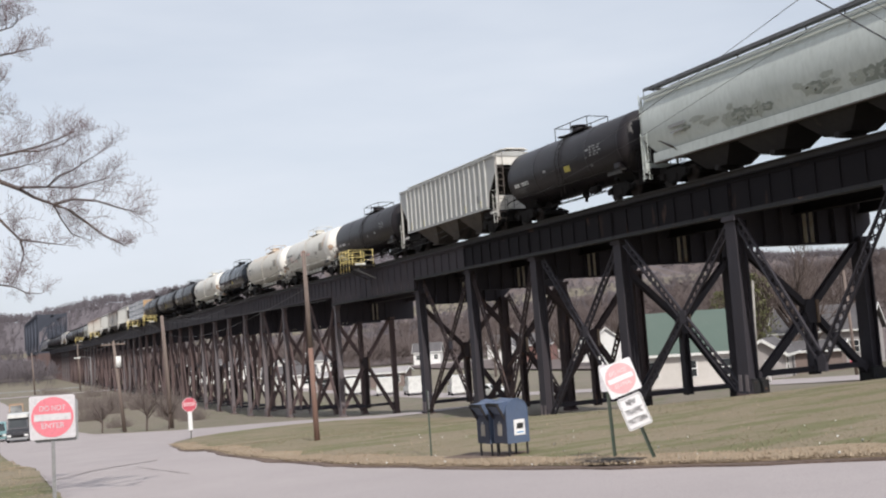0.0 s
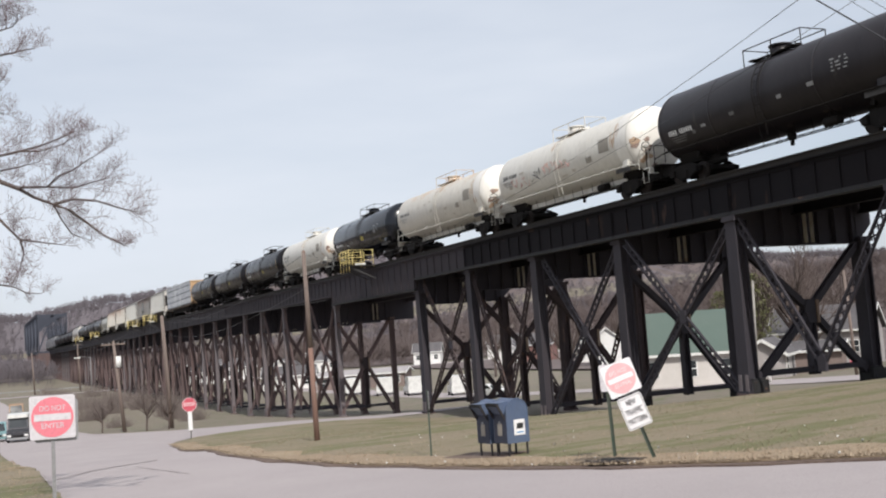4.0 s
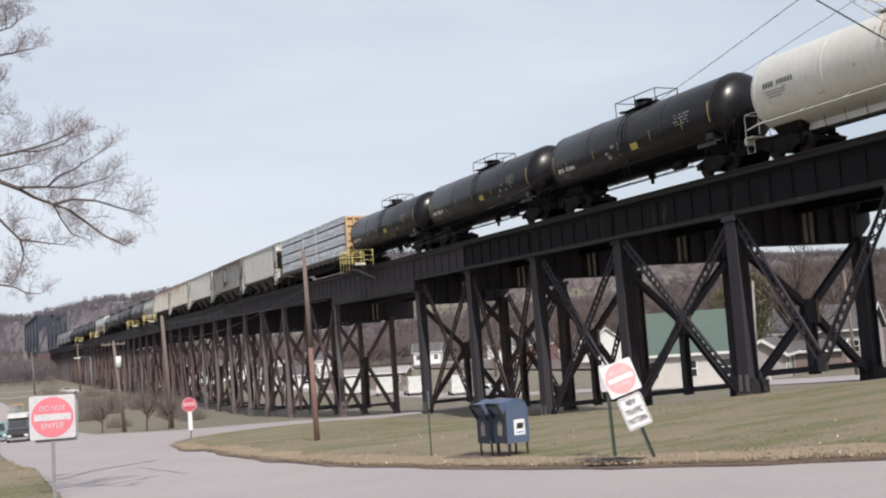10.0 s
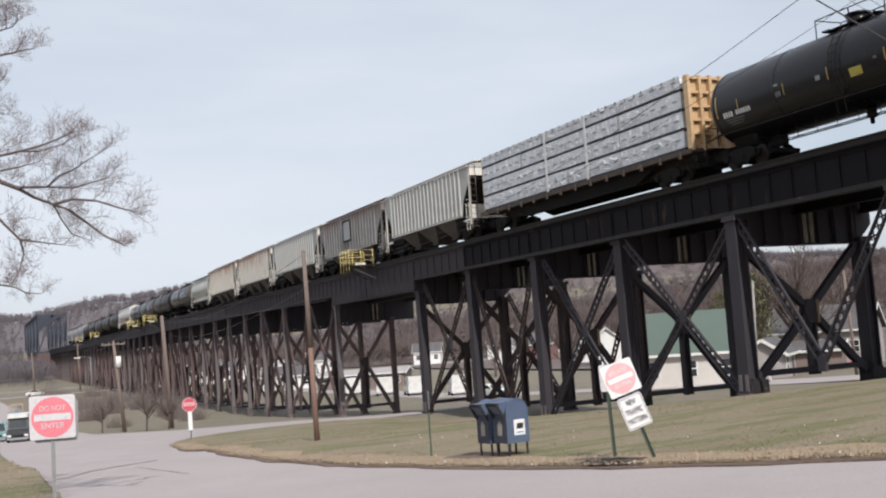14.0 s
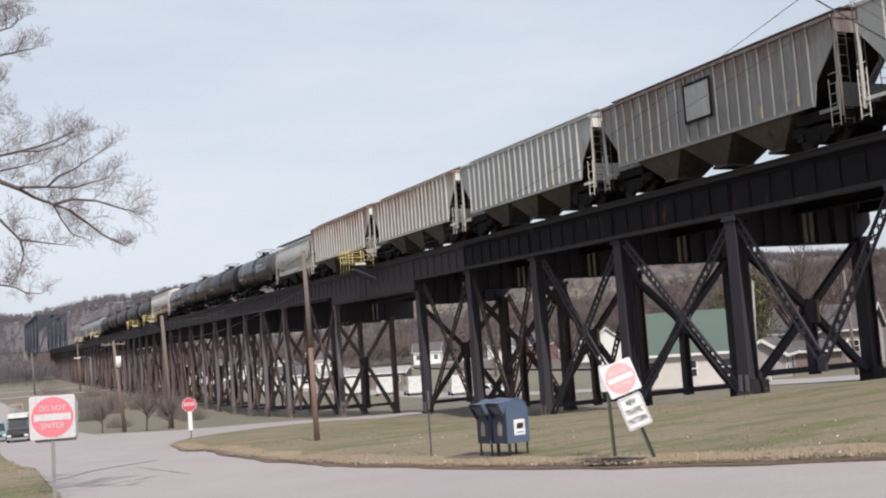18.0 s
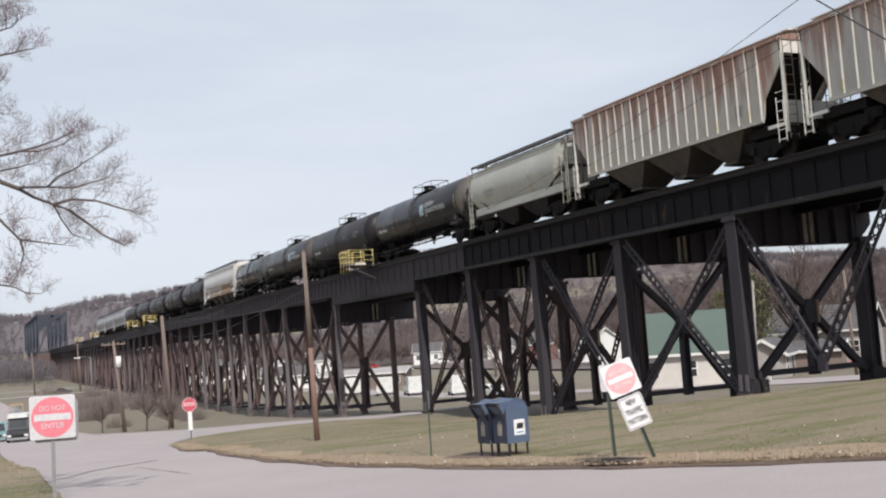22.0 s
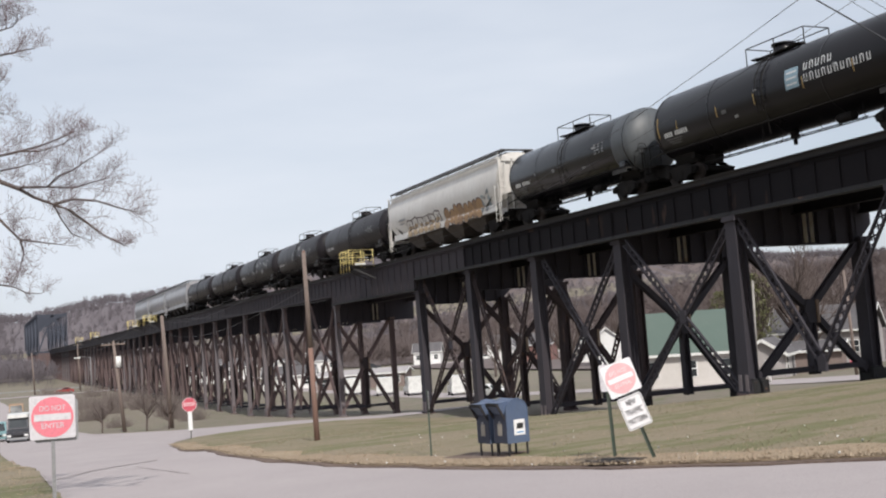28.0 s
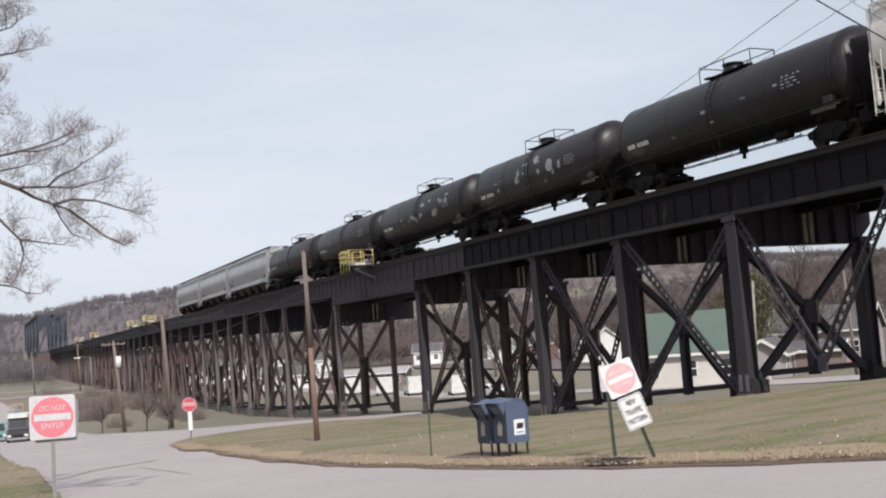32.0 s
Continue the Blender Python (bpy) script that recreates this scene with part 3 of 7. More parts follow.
def girder(y0, y1, x, name, near_cam):
    """A riveted plate girder with flanges and stiffeners."""
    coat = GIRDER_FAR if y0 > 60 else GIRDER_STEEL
    GIRDER_LOW = LOW_EDGE - (LONG_SPAN_DROP if y1 - y0 > 12 and y0 > 0 else 0.0)
    g = thing(name, (x, y0, 0), "black riveted plate girder with upright stiffeners", "girder", "girders of the viaduct")
    d = y1 - y0
    s = Shape().box(0, d / 2, (GIRDER_TOP + GIRDER_LOW) / 2, 0.04, d, GIRDER_TOP - GIRDER_LOW)
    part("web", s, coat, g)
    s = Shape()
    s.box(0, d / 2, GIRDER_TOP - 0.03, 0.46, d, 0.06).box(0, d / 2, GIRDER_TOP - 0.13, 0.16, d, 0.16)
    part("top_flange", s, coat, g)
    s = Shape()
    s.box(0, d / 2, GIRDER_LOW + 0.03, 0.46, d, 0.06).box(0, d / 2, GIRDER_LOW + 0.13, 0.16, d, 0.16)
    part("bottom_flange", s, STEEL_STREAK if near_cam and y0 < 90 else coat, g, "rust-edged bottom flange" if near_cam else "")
    k = max(int(round(d / 1.33)), 2) if near_cam else (2 if x == NEAR_X and y0 > 100 else 1)
    mesh = None
    for i in range(k + 1):
        y = min(max(i * d / k, 0.06), d - 0.06)
        if mesh is None:
            mesh = Shape().box(0, 0, (GIRDER_TOP + GIRDER_LOW) / 2, 0.16, 0.025, GIRDER_TOP - GIRDER_LOW - 0.13).box(-0.028, 0.05, (GIRDER_TOP + GIRDER_LOW) / 2, 0.02, 0.10, GIRDER_TOP - GIRDER_LOW - 0.4).mesh("stiffener", coat)
        ob = part("stiffener", mesh, None, g)
        ob.location = (0, y, 0)


def build_viaduct():
    for i, y in enumerate(BENTS):
        bent(y, 20 < y < 140)
    for i, (a, b) in enumerate(zip(BENTS, BENTS[1:])):
        if b - a < 12 and 0 < a < 400:
            side_bracing(a, b, a in (9.5, 37.4, 46.9, 65.4, 95.2, 113.6) or (a > 135 and i % 2 == 0), 20 < a < 125)
    edges = BENTS + [END_Y]
    for a, b in zip(edges, edges[1:]):
        for x, name in ((NEAR_X, "edge_girder"), (34.6, "inner_girder"), (FAR_X + 0.2, "edge_girder")):
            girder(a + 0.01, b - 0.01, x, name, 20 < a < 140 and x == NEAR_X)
    # deck: ties on the girders, two tracks, plank walkway at the edge
    ties = thing("track_deck", (0, 0, 0), "dark timber ties across the girders", "bridge deck", kind="structure")
    mesh = Shape().box(0, 0, 0.02, 7.4, 0.24, 0.26).mesh("tie", TIE)
    y, n = 12.0, 0
    while n < 290:
        ob = part("tie", mesh, TIE, ties)
        ob.location = (34.6, y, GIRDER_TOP + 0.11)
        y += 0.52
        n += 1
    far = Shape()
    while y < BRIDGE_END:
        far.box(34.6, y, GIRDER_TOP + 0.13, 7.4, 0.24, 0.26)
        y += 0.52
    y = BENTS[0]
    while y < 11.9:
        far.box(34.6, y, GIRDER_TOP + 0.13, 7.4, 0.24, 0.26)
        y += 0.52
    tagged(part("far_ties", far, TIE, ties), kind="stuff")
    rails = thing("rails", (0, 0, 0), "worn steel rails of a double track", "rails", kind="structure")
    for c in (TRACK_X, TRACK_X + 3.9):
        for dx in (-0.75, 0.75):
            s = Shape().box(c + dx, MID_Y, RAIL_Z - 0.02, 0.07, LONG, 0.04).box(c + dx, MID_Y, RAIL_Z - 0.09, 0.02, LONG, 0.11).box(c + dx, MID_Y, RAIL_Z - 0.16, 0.14, LONG, 0.03)
            part("rail", s, RAIL, rails)
    s = Shape()
    for k in range(2):
        s.box(NEAR_X - 0.15 + k * 0.32, MID_Y, GIRDER_TOP + 0.245, 0.26, LONG, 0.05)
    edge = Shape().box(NEAR_X - 0.17, MID_Y, GIRDER_TOP + 0.12, 0.07, LONG, 0.26)
    solid("guard_timber", edge, TIE, "dark guard timber along the tie ends", "timber", kind="structure")
    solid("walkway", s, TIE, "dark plank walkway along the deck's edge", "walkway", kind="structure")


build_viaduct()

# ---- the freight train ----
SPEED = 12.7


def paint(name, base, second=None, rough=0.5, third=None, cut=0.64, streak=0.35, big=0.5, spec=0.4):
    return surf(name, base, second, rough, 0, big, 5, third=third, third_cut=cut, bump=0.08, stretch=(1, 1, streak), spec=spec, dirt=0.88)


def rust_from_top(m, colour, low, high, cut):
    """Adds runs of rust that start at the roof edge and thin out downward."""
    n, l = m.node_tree.nodes, m.node_tree.links
    base = n["Principled BSDF"].inputs["Base Color"]
    src = base.links[0].from_socket
    tc, mp, info, off = n.new("ShaderNodeTexCoord"), n.new("ShaderNodeMapping"), n.new("ShaderNodeObjectInfo"), n.new("ShaderNodeVectorMath")
    mp.inputs["Scale"].default_value = (1, 1, 0.10)
    off.operation = "SCALE"
    off.inputs[0].default_value = (13.0, 29.0, 7.0)
    l.new(info.outputs["Random"], off.inputs["Scale"])
    l.new(off.outputs["Vector"], mp.inputs["Location"])
    l.new(tc.outputs["Object"], mp.inputs["Vector"])
    t = n.new("ShaderNodeTexNoise")
    t.inputs["Scale"].default_value, t.inputs["Detail"].default_value, t.inputs["Roughness"].default_value = 1.5, 6, 0.66
    l.new(mp.outputs["Vector"], t.inputs["Vector"])
    sep, up, add, run, mx = n.new("ShaderNodeSeparateXYZ"), n.new("ShaderNodeMapRange"), n.new("ShaderNodeMath"), n.new("ShaderNodeMapRange"), n.new("ShaderNodeMixRGB")
    l.new(tc.outputs["Object"], sep.inputs["Vector"])
    l.new(sep.outputs["Z"], up.inputs["Value"])
    up.inputs["From Min"].default_value, up.inputs["From Max"].default_value = low, high
    up.inputs["To Min"].default_value, up.inputs["To Max"].default_value = -0.16, 0.10
    l.new(t.outputs["Fac"], add.inputs[0])
    l.new(up.outputs["Result"], add.inputs[1])
    l.new(add.outputs["Value"], run.inputs["Value"])
    run.inputs["From Min"].default_value, run.inputs["From Max"].default_value = cut, cut + 0.16
    run.inputs["To Max"].default_value = 0.85
    mx.inputs["Color2"].default_value = (*colour, 1)
    l.new(run.outputs["Result"], mx.inputs["Fac"])
    l.new(src, mx.inputs["Color1"])
    l.new(mx.outputs["Color"], base)


TANK_BLACK = paint("tank_black", (0.0058, 0.0050, 0.0068), (0.0098, 0.0084, 0.0104), 0.30, (0.016, 0.0140, 0.0140), 0.66, spec=0.30)
TANK_SOOT = paint("tank_soot", (0.0125, 0.0106, 0.0134), (0.0270, 0.0228, 0.0255), 0.40, (0.048, 0.040, 0.037), 0.63, spec=0.24)
TANK_GLOSS = paint("tank_gloss", (0.006, 0.008, 0.013), (0.009, 0.011, 0.016), 0.17, spec=0.4)
TANK_GREY = paint("tank_grey", (0.0050, 0.0056, 0.0075), (0.0085, 0.0085, 0.0105), 0.22, (0.020, 0.018, 0.018), 0.66, spec=0.5)
# grey for the end of a black shell: reflected sky sheen as colour
END_SHEEN = paint("end_sheen", (0.080, 0.087, 0.095), (0.060, 0.065, 0.072), 0.5, (0.045, 0.042, 0.040), 0.62)
END_WORN = paint("end_worn", (0.085, 0.075, 0.070), (0.060, 0.053, 0.050), 0.6, (0.030, 0.027, 0.027), 0.60)
TANK_WHITE = paint("tank_white", (0.66, 0.64, 0.59), (0.60, 0.575, 0.53), 0.45, (0.42, 0.34, 0.26), 0.70)
TANK_CREAM = paint("tank_cream", (0.62, 0.59, 0.53), (0.53, 0.50, 0.45), 0.45, (0.44, 0.37, 0.30), 0.66)
FRESH_WHITE = paint("fresh_white", (0.80, 0.78, 0.74), (0.74, 0.71, 0.66), 0.4, (0.50, 0.36, 0.25), 0.645)
# hopper ends: the sun on them is put in as near-white paint
HOP_END = paint("hopper_end_sunlit", (0.72, 0.70, 0.66), (0.62, 0.60, 0.56), 0.6, (0.42, 0.36, 0.30), 0.68)
# posts paler than the side sheets: sun caught on their faces, as colour
HOP_POST = paint("hopper_post", (0.55, 0.55, 0.54), (0.46, 0.46, 0.45), 0.6, (0.36, 0.31, 0.27), 0.66)
HOP_POST_RUST = paint("hopper_post_rust", (0.57, 0.55, 0.52), (0.48, 0.46, 0.43), 0.6, (0.33, 0.25, 0.20), 0.64)
HOP_GREY = paint("hopper_grey", (0.36, 0.37, 0.375), (0.29, 0.295, 0.30), 0.6, (0.22, 0.19, 0.17), 0.66)
HOP_LIGHT = paint("hopper_light", (0.43, 0.43, 0.425), (0.355, 0.355, 0.35), 0.6, (0.28, 0.24, 0.20), 0.66)
HOP_DARK = paint("hopper_dark", (0.25, 0.25, 0.255), (0.185, 0.18, 0.18), 0.65, (0.16, 0.12, 0.105), 0.64)
HOP_RUST = paint("hopper_rust", (0.44, 0.425, 0.405), (0.37, 0.355, 0.335), 0.65, (0.30, 0.21, 0.16), 0.66)
HOP_RUSTIER = paint("hopper_rustier", (0.45, 0.425, 0.39), (0.38, 0.355, 0.32), 0.65, (0.32, 0.22, 0.16), 0.66)
rust_from_top(HOP_RUST, (0.25, 0.14, 0.105), 1.9, 4.9, 0.46)
rust_from_top(HOP_RUSTIER, (0.23, 0.11, 0.082), 1.7, 4.9, 0.43)
rust_from_top(TANK_CREAM, (0.52, 0.33, 0.19), 3.3, 4.75, 0.50)
rust_from_top(HOP_POST_RUST, (0.30, 0.185, 0.145), 1.8, 4.9, 0.49)
rust_from_top(HOP_DARK, (0.15, 0.095, 0.08), 2.4, 4.9, 0.475)
FLOW_GREEN = paint("hopper_pale_green", (0.52, 0.55, 0.53), (0.43, 0.46, 0.44), 0.33, (0.27, 0.24, 0.19), 0.66)
FLOW_OLIVE = paint("hopper_olive_grey", (0.43, 0.43, 0.385), (0.35, 0.345, 0.305), 0.33, (0.36, 0.29, 0.20), 0.60, 0.6, 0.3)
FLOW_WHITE = paint("hopper_white", (0.68, 0.66, 0.63), (0.58, 0.55, 0.52), 0.33, (0.42, 0.35, 0.28), 0.68)
FLOW_PALE = paint("hopper_pale", (0.38, 0.375, 0.39), (0.31, 0.305, 0.32), 0.33, (0.32, 0.30, 0.28), 0.66)
CHUTE = paint("chute_grime", (0.098, 0.080, 0.066), (0.055, 0.045, 0.039), 0.75, (0.040, 0.032, 0.030), 0.60)
CHUTE_DARK = paint("chute_dark", (0.032, 0.027, 0.025), (0.018, 0.015, 0.015), 0.75, (0.10, 0.075, 0.055), 0.66)
TRUCK = paint("truck_iron", (0.010, 0.0092, 0.0092), (0.018, 0.0152, 0.014), 0.85, spec=0.15)
WHEEL = paint("wheel_steel", (0.022, 0.018, 0.017), (0.04, 0.03, 0.025), 0.7, spec=0.2)
DECK_BROWN = surf("deck_brown", (0.085, 0.062, 0.05), (0.05, 0.038, 0.033), 0.8, 0, 1.5, 9, third=(0.30, 0.22, 0.15), third_cut=0.62)
CAR_YELLOW = surf("car_yellow", (0.60, 0.42, 0.25), (0.48, 0.32, 0.18), 0.55, 0, 1.2, 8, third=(0.36, 0.19, 0.10), third_cut=0.63, stretch=(1, 1, 0.4))
# the third colour paints pale highlights of the crinkled plastic
WRAP = surf("lumber_wrap", (0.64, 0.66, 0.70), (0.50, 0.515, 0.56), 0.22, 0, 1.4, 4, bump=0.8, third=(0.84, 0.85, 0.88), third_cut=0.56, depth=0.08, spec=0.6)
MARK_YELLOW = surf("mark_yellow", (0.52, 0.44, 0.10), None, 0.5, 0, 2, 14, bump=0)
MARK_WHITE = surf("mark_white", (0.72, 0.72, 0.72), (0.6, 0.6, 0.6), 0.5, 0, 3, 14, bump=0)
MARK_GREY = surf("mark_grey", (0.30, 0.30, 0.30), (0.24, 0.24, 0.24), 0.6, 0, 3, 14, bump=0)
STEP_GREY = surf("step_grey", (0.06, 0.056, 0.054), (0.035, 0.033, 0.033), 0.6, 0.2, 3, 14)
BOARD_GREY = surf("board_grey", (0.15, 0.15, 0.155), (0.10, 0.10, 0.105), 0.6, 0.2, 3, 14)
LADDER_GRIME = surf("ladder_grime", (0.22, 0.19, 0.17), (0.14, 0.11, 0.10), 0.7, 0, 3, 14)
FOLD_GLINT = surf("fold_glint", (0.82, 0.83, 0.86), (0.66, 0.68, 0.72), 0.25, 0, 3, 14, bump=0)
MARK_DIM = surf("mark_dim", (0.15, 0.15, 0.15), (0.10, 0.10, 0.10), 0.6, 0, 3, 14, bump=0)
TAG_GREEN = surf("tag_green", (0.25, 0.275, 0.25), (0.20, 0.22, 0.20), 0.6, 0, 3, 14, bump=0)
TAG_PALE = surf("tag_pale", (0.37, 0.39, 0.36), (0.32, 0.34, 0.31), 0.6, 0, 3, 14, bump=0)
MARK_TAUPE = surf("mark_taupe", (0.33, 0.30, 0.26), (0.26, 0.24, 0.21), 0.6, 0, 3, 14, bump=0)
GRIME_PALE = surf("pale_grime", (0.50, 0.46, 0.40), (0.44, 0.40, 0.34), 0.6, 0, 3, 14, bump=0)
MARK_BLACK = surf("mark_black", (0.035, 0.035, 0.04), None, 0.6, 0, 3, 14, bump=0)
MARK_PINK = surf("mark_faded_red", (0.52, 0.27, 0.245), (0.58, 0.36, 0.33), 0.6, 0, 3, 14, bump=0)
MARK_BLUE = surf("mark_blue", (0.10, 0.30, 0.55), (0.16, 0.36, 0.58), 0.5, 0, 3, 14, bump=0)
EMBLEM_BLUE = surf("emblem_blue", (0.30, 0.42, 0.48), (0.24, 0.34, 0.42), 0.5, 0, 3, 14, bump=0)
MARK_BROWN = surf("graffiti_brown", (0.24, 0.15, 0.10), (0.34, 0.22, 0.12), 0.6, 0, 3, 14, bump=0)
MARK_UMBER = surf("graffiti_umber", (0.075, 0.055, 0.055), (0.11, 0.075, 0.07), 0.6, 0, 3, 14, bump=0)
TAN_PALE = surf("graffiti_pale_tan", (0.50, 0.38, 0.25), (0.42, 0.31, 0.20), 0.6, 0, 2, 10, bump=0)
TAN = surf("graffiti_tan", (0.40, 0.25, 0.13), (0.32, 0.20, 0.11), 0.6, 0, 2, 10, bump=0)
RUST_STREAK = surf("rust_streak", (0.27, 0.185, 0.155), (0.34, 0.26, 0.22), 0.75, 0, 1.5, 8, bump=0.1, stretch=(1, 1, 0.3))
REFLECTOR = surf("dull_reflector", (0.50, 0.36, 0.13), (0.42, 0.27, 0.12), 0.5, 0, 3, 14, bump=0)
RUST_STAIN = surf("rust_stain", (0.50, 0.37, 0.27), (0.44, 0.30, 0.20), 0.7, 0, 2, 9, bump=0.1)
MARK_TEAL = surf("graffiti_teal", (0.30, 0.36, 0.38), None, 0.6, 0, 3, 14, bump=0)
SIDE = Matrix.Rotation(-math.pi / 2, 4, "Z") @ Matrix.Rotation(math.pi / 2, 4, "X")

_truck = {}


def truck(car, y):
    """A freight truck with side frames, springs and two wheelsets; meshes are shared by all cars."""
    if not _truck:
        s = Shape()
        prof = [(-1.25, 0.62), (-1.1, 0.36), (-0.62, 0.30), (-0.38, 0.12), (0.38, 0.12), (0.62, 0.30), (1.1, 0.36), (1.25, 0.62), (0.95, 0.72), (0.5, 0.86), (-0.5, 0.86), (-0.95, 0.72)]
        s.plate([(0, a, b) for a, b in prof], 0.16, (1, 0, 0))
        for a in (-0.88, 0.88):
            s.box(-0.06, a, 0.5, 0.16, 0.34, 0.3, bevel=0.04)
        _truck["frame"] = s.mesh("side_frame", TRUCK)
        s = Shape()
        s.box(-0.05, 0, 0.39, 0.18, 0.5, 0.34, bevel=0.06)
        _truck["spring"] = s.mesh("spring_pack", TRUCK)
        s = Shape().box(0, 0, 0.64, 2.3, 0.36, 0.26, bevel=0.05)
        _truck["bolster"] = s.mesh("bolster", TRUCK)
        side = [(-1.5, 0.42), (-1.2, 0.33), (1.2, 0.33), (1.5, 0.42), (1.5, 0.60), (0.6, 0.80), (-0.6, 0.80), (-1.5, 0.60)]
        s = Shape().plate([(-0.68, a, b) for a, b in side], 1.36, (1, 0, 0))
        _truck["rigging"] = s.mesh("brake_rigging", TRUCK)
        s = Shape()
        for x in (-0.76, 0.76):
            sg = 1 if x > 0 else -1
            s.tube((x - 0.06 * sg, 0, 0.42), (x + 0.07 * sg, 0, 0.42), 0.42, n=20)
            s.tube((x + 0.0 * sg, 0, 0.42), (x - 0.09 * sg, 0, 0.42), 0.46, n=20)
        s.tube((-1.05, 0, 0.42), (1.05, 0, 0.42), 0.08, n=8)
        _truck["wheel"] = s.mesh("wheelset", WHEEL)
    part("brake_rigging", _truck["rigging"], None, car).matrix_basis = Matrix.Translation((0, y, 0))
    for sx in (-1, 1):
        ob = part("side_frame", _truck["frame"], None, car)
        ob.matrix_basis = Matrix.Translation((sx * 1.08 - 0.08, y, 0))
        ob = part("spring_pack", _truck["spring"], None, car)
        ob.matrix_basis = Matrix.Translation((sx * 1.08, y, 0))
    part("bolster", _truck["bolster"], None, car).location = (0, y, 0)
    for dy in (-0.88, 0.88):
        part("wheelset", _truck["wheel"], None, car).location = (0, y + dy, 0)


def coupler(car, y, way):
    s = Shape().box(0, y + way * 0.3, 0.88, 0.2, 0.6, 0.2)
    s.box(0.02, y + way * 0.62, 0.88, 0.34, 0.26, 0.3, bevel=0.06)
    part("coupler", s, TRUCK, car)
    s = Shape().box(0, y - way * 0.45, 0.82, 1.7, 1.1, 0.5, bevel=0.12).beam((-1.1, y - way * 0.1, 0.62), (1.1, y - way * 0.1, 0.62), 0.06, 0.06)
    part("draft_gear", s, TRUCK, car)
    part("air_hose", Shape().pipe([(-0.35, y + way * 0.1, 0.8), (-0.35, y + way * 0.3, 0.45), (-0.28, y + way * 0.55, 0.36), (-0.2, y + way * 0.7, 0.5)], 0.03, 5), TRUCK, car)


def side_bar(car, name, y, z, w, h, material, label="", x=-1.5):
    """A flat painted mark on the near side."""
    return part(name, Shape().box(x, y, z, 0.012, w, h), material, car, label)


def tank_mark(car, name, y, turn, w, h, radius, zc, material, label=""):
    """A painted mark that follows the round of the shell; turn: degrees above the middle of the near side."""
    s = Shape()
    half = h / radius / 2
    a0 = radians(turn)
    n = 5
    pts = []
    for k in range(n + 1):
        a = a0 - half + 2 * half * k / n
        for yy in (y - w / 2, y + w / 2):
            pts.append((-(radius + 0.012) * math.cos(a), yy, zc + (radius + 0.012) * math.sin(a)))
    s.add(pts, [(2 * k, 2 * k + 1, 2 * k + 3, 2 * k + 2) for k in range(n)])
    return part(name, s, material, car, label)


def tank_blob(car, name, y, turn, w, h, radius, zc, material, rg, label):
    """An irregular stain on the shell."""
    pts = []
    for i in range(16):
        a = 2 * math.pi * i / 16
        k = rg.uniform(0.6, 1.15)
        t = radians(turn) + math.sin(a) * h / 2 / radius * k
        pts.append((-(radius + 0.008) * math.cos(t), y + math.cos(a) * w / 2 * k, zc + (radius + 0.008) * math.sin(t)))
    c = (-(radius + 0.009) * math.cos(radians(turn)), y, zc + (radius + 0.009) * math.sin(radians(turn)))
    s = Shape().add(pts + [c], [(i, (i + 1) % 16, 16) for i in range(16)], True)
    return part(name, s, material, car, label)


def tank_scrawl(car, y, turn, w, radius, zc, material, rg, label):
    """Sprayed strokes that follow the shell."""
    x = y
    while x > y - w:
        pts = []
        a, b = rg.uniform(-9, 9), rg.uniform(-9, 9)
        for f in (0, 0.33, 0.66, 1):
            t = radians(turn + a * (1 - f) + b * f + rg.uniform(-4, 4))
            yy = x + rg.uniform(-0.16, 0.16) - 0.2 * f
            pts.append((-(radius + 0.006) * math.cos(t), yy, zc + (radius + 0.006) * math.sin(t)))
        part("graffiti_stroke", Shape().pipe(pts, 0.024, 4), material, car, label)
        x -= rg.uniform(0.14, 0.3)


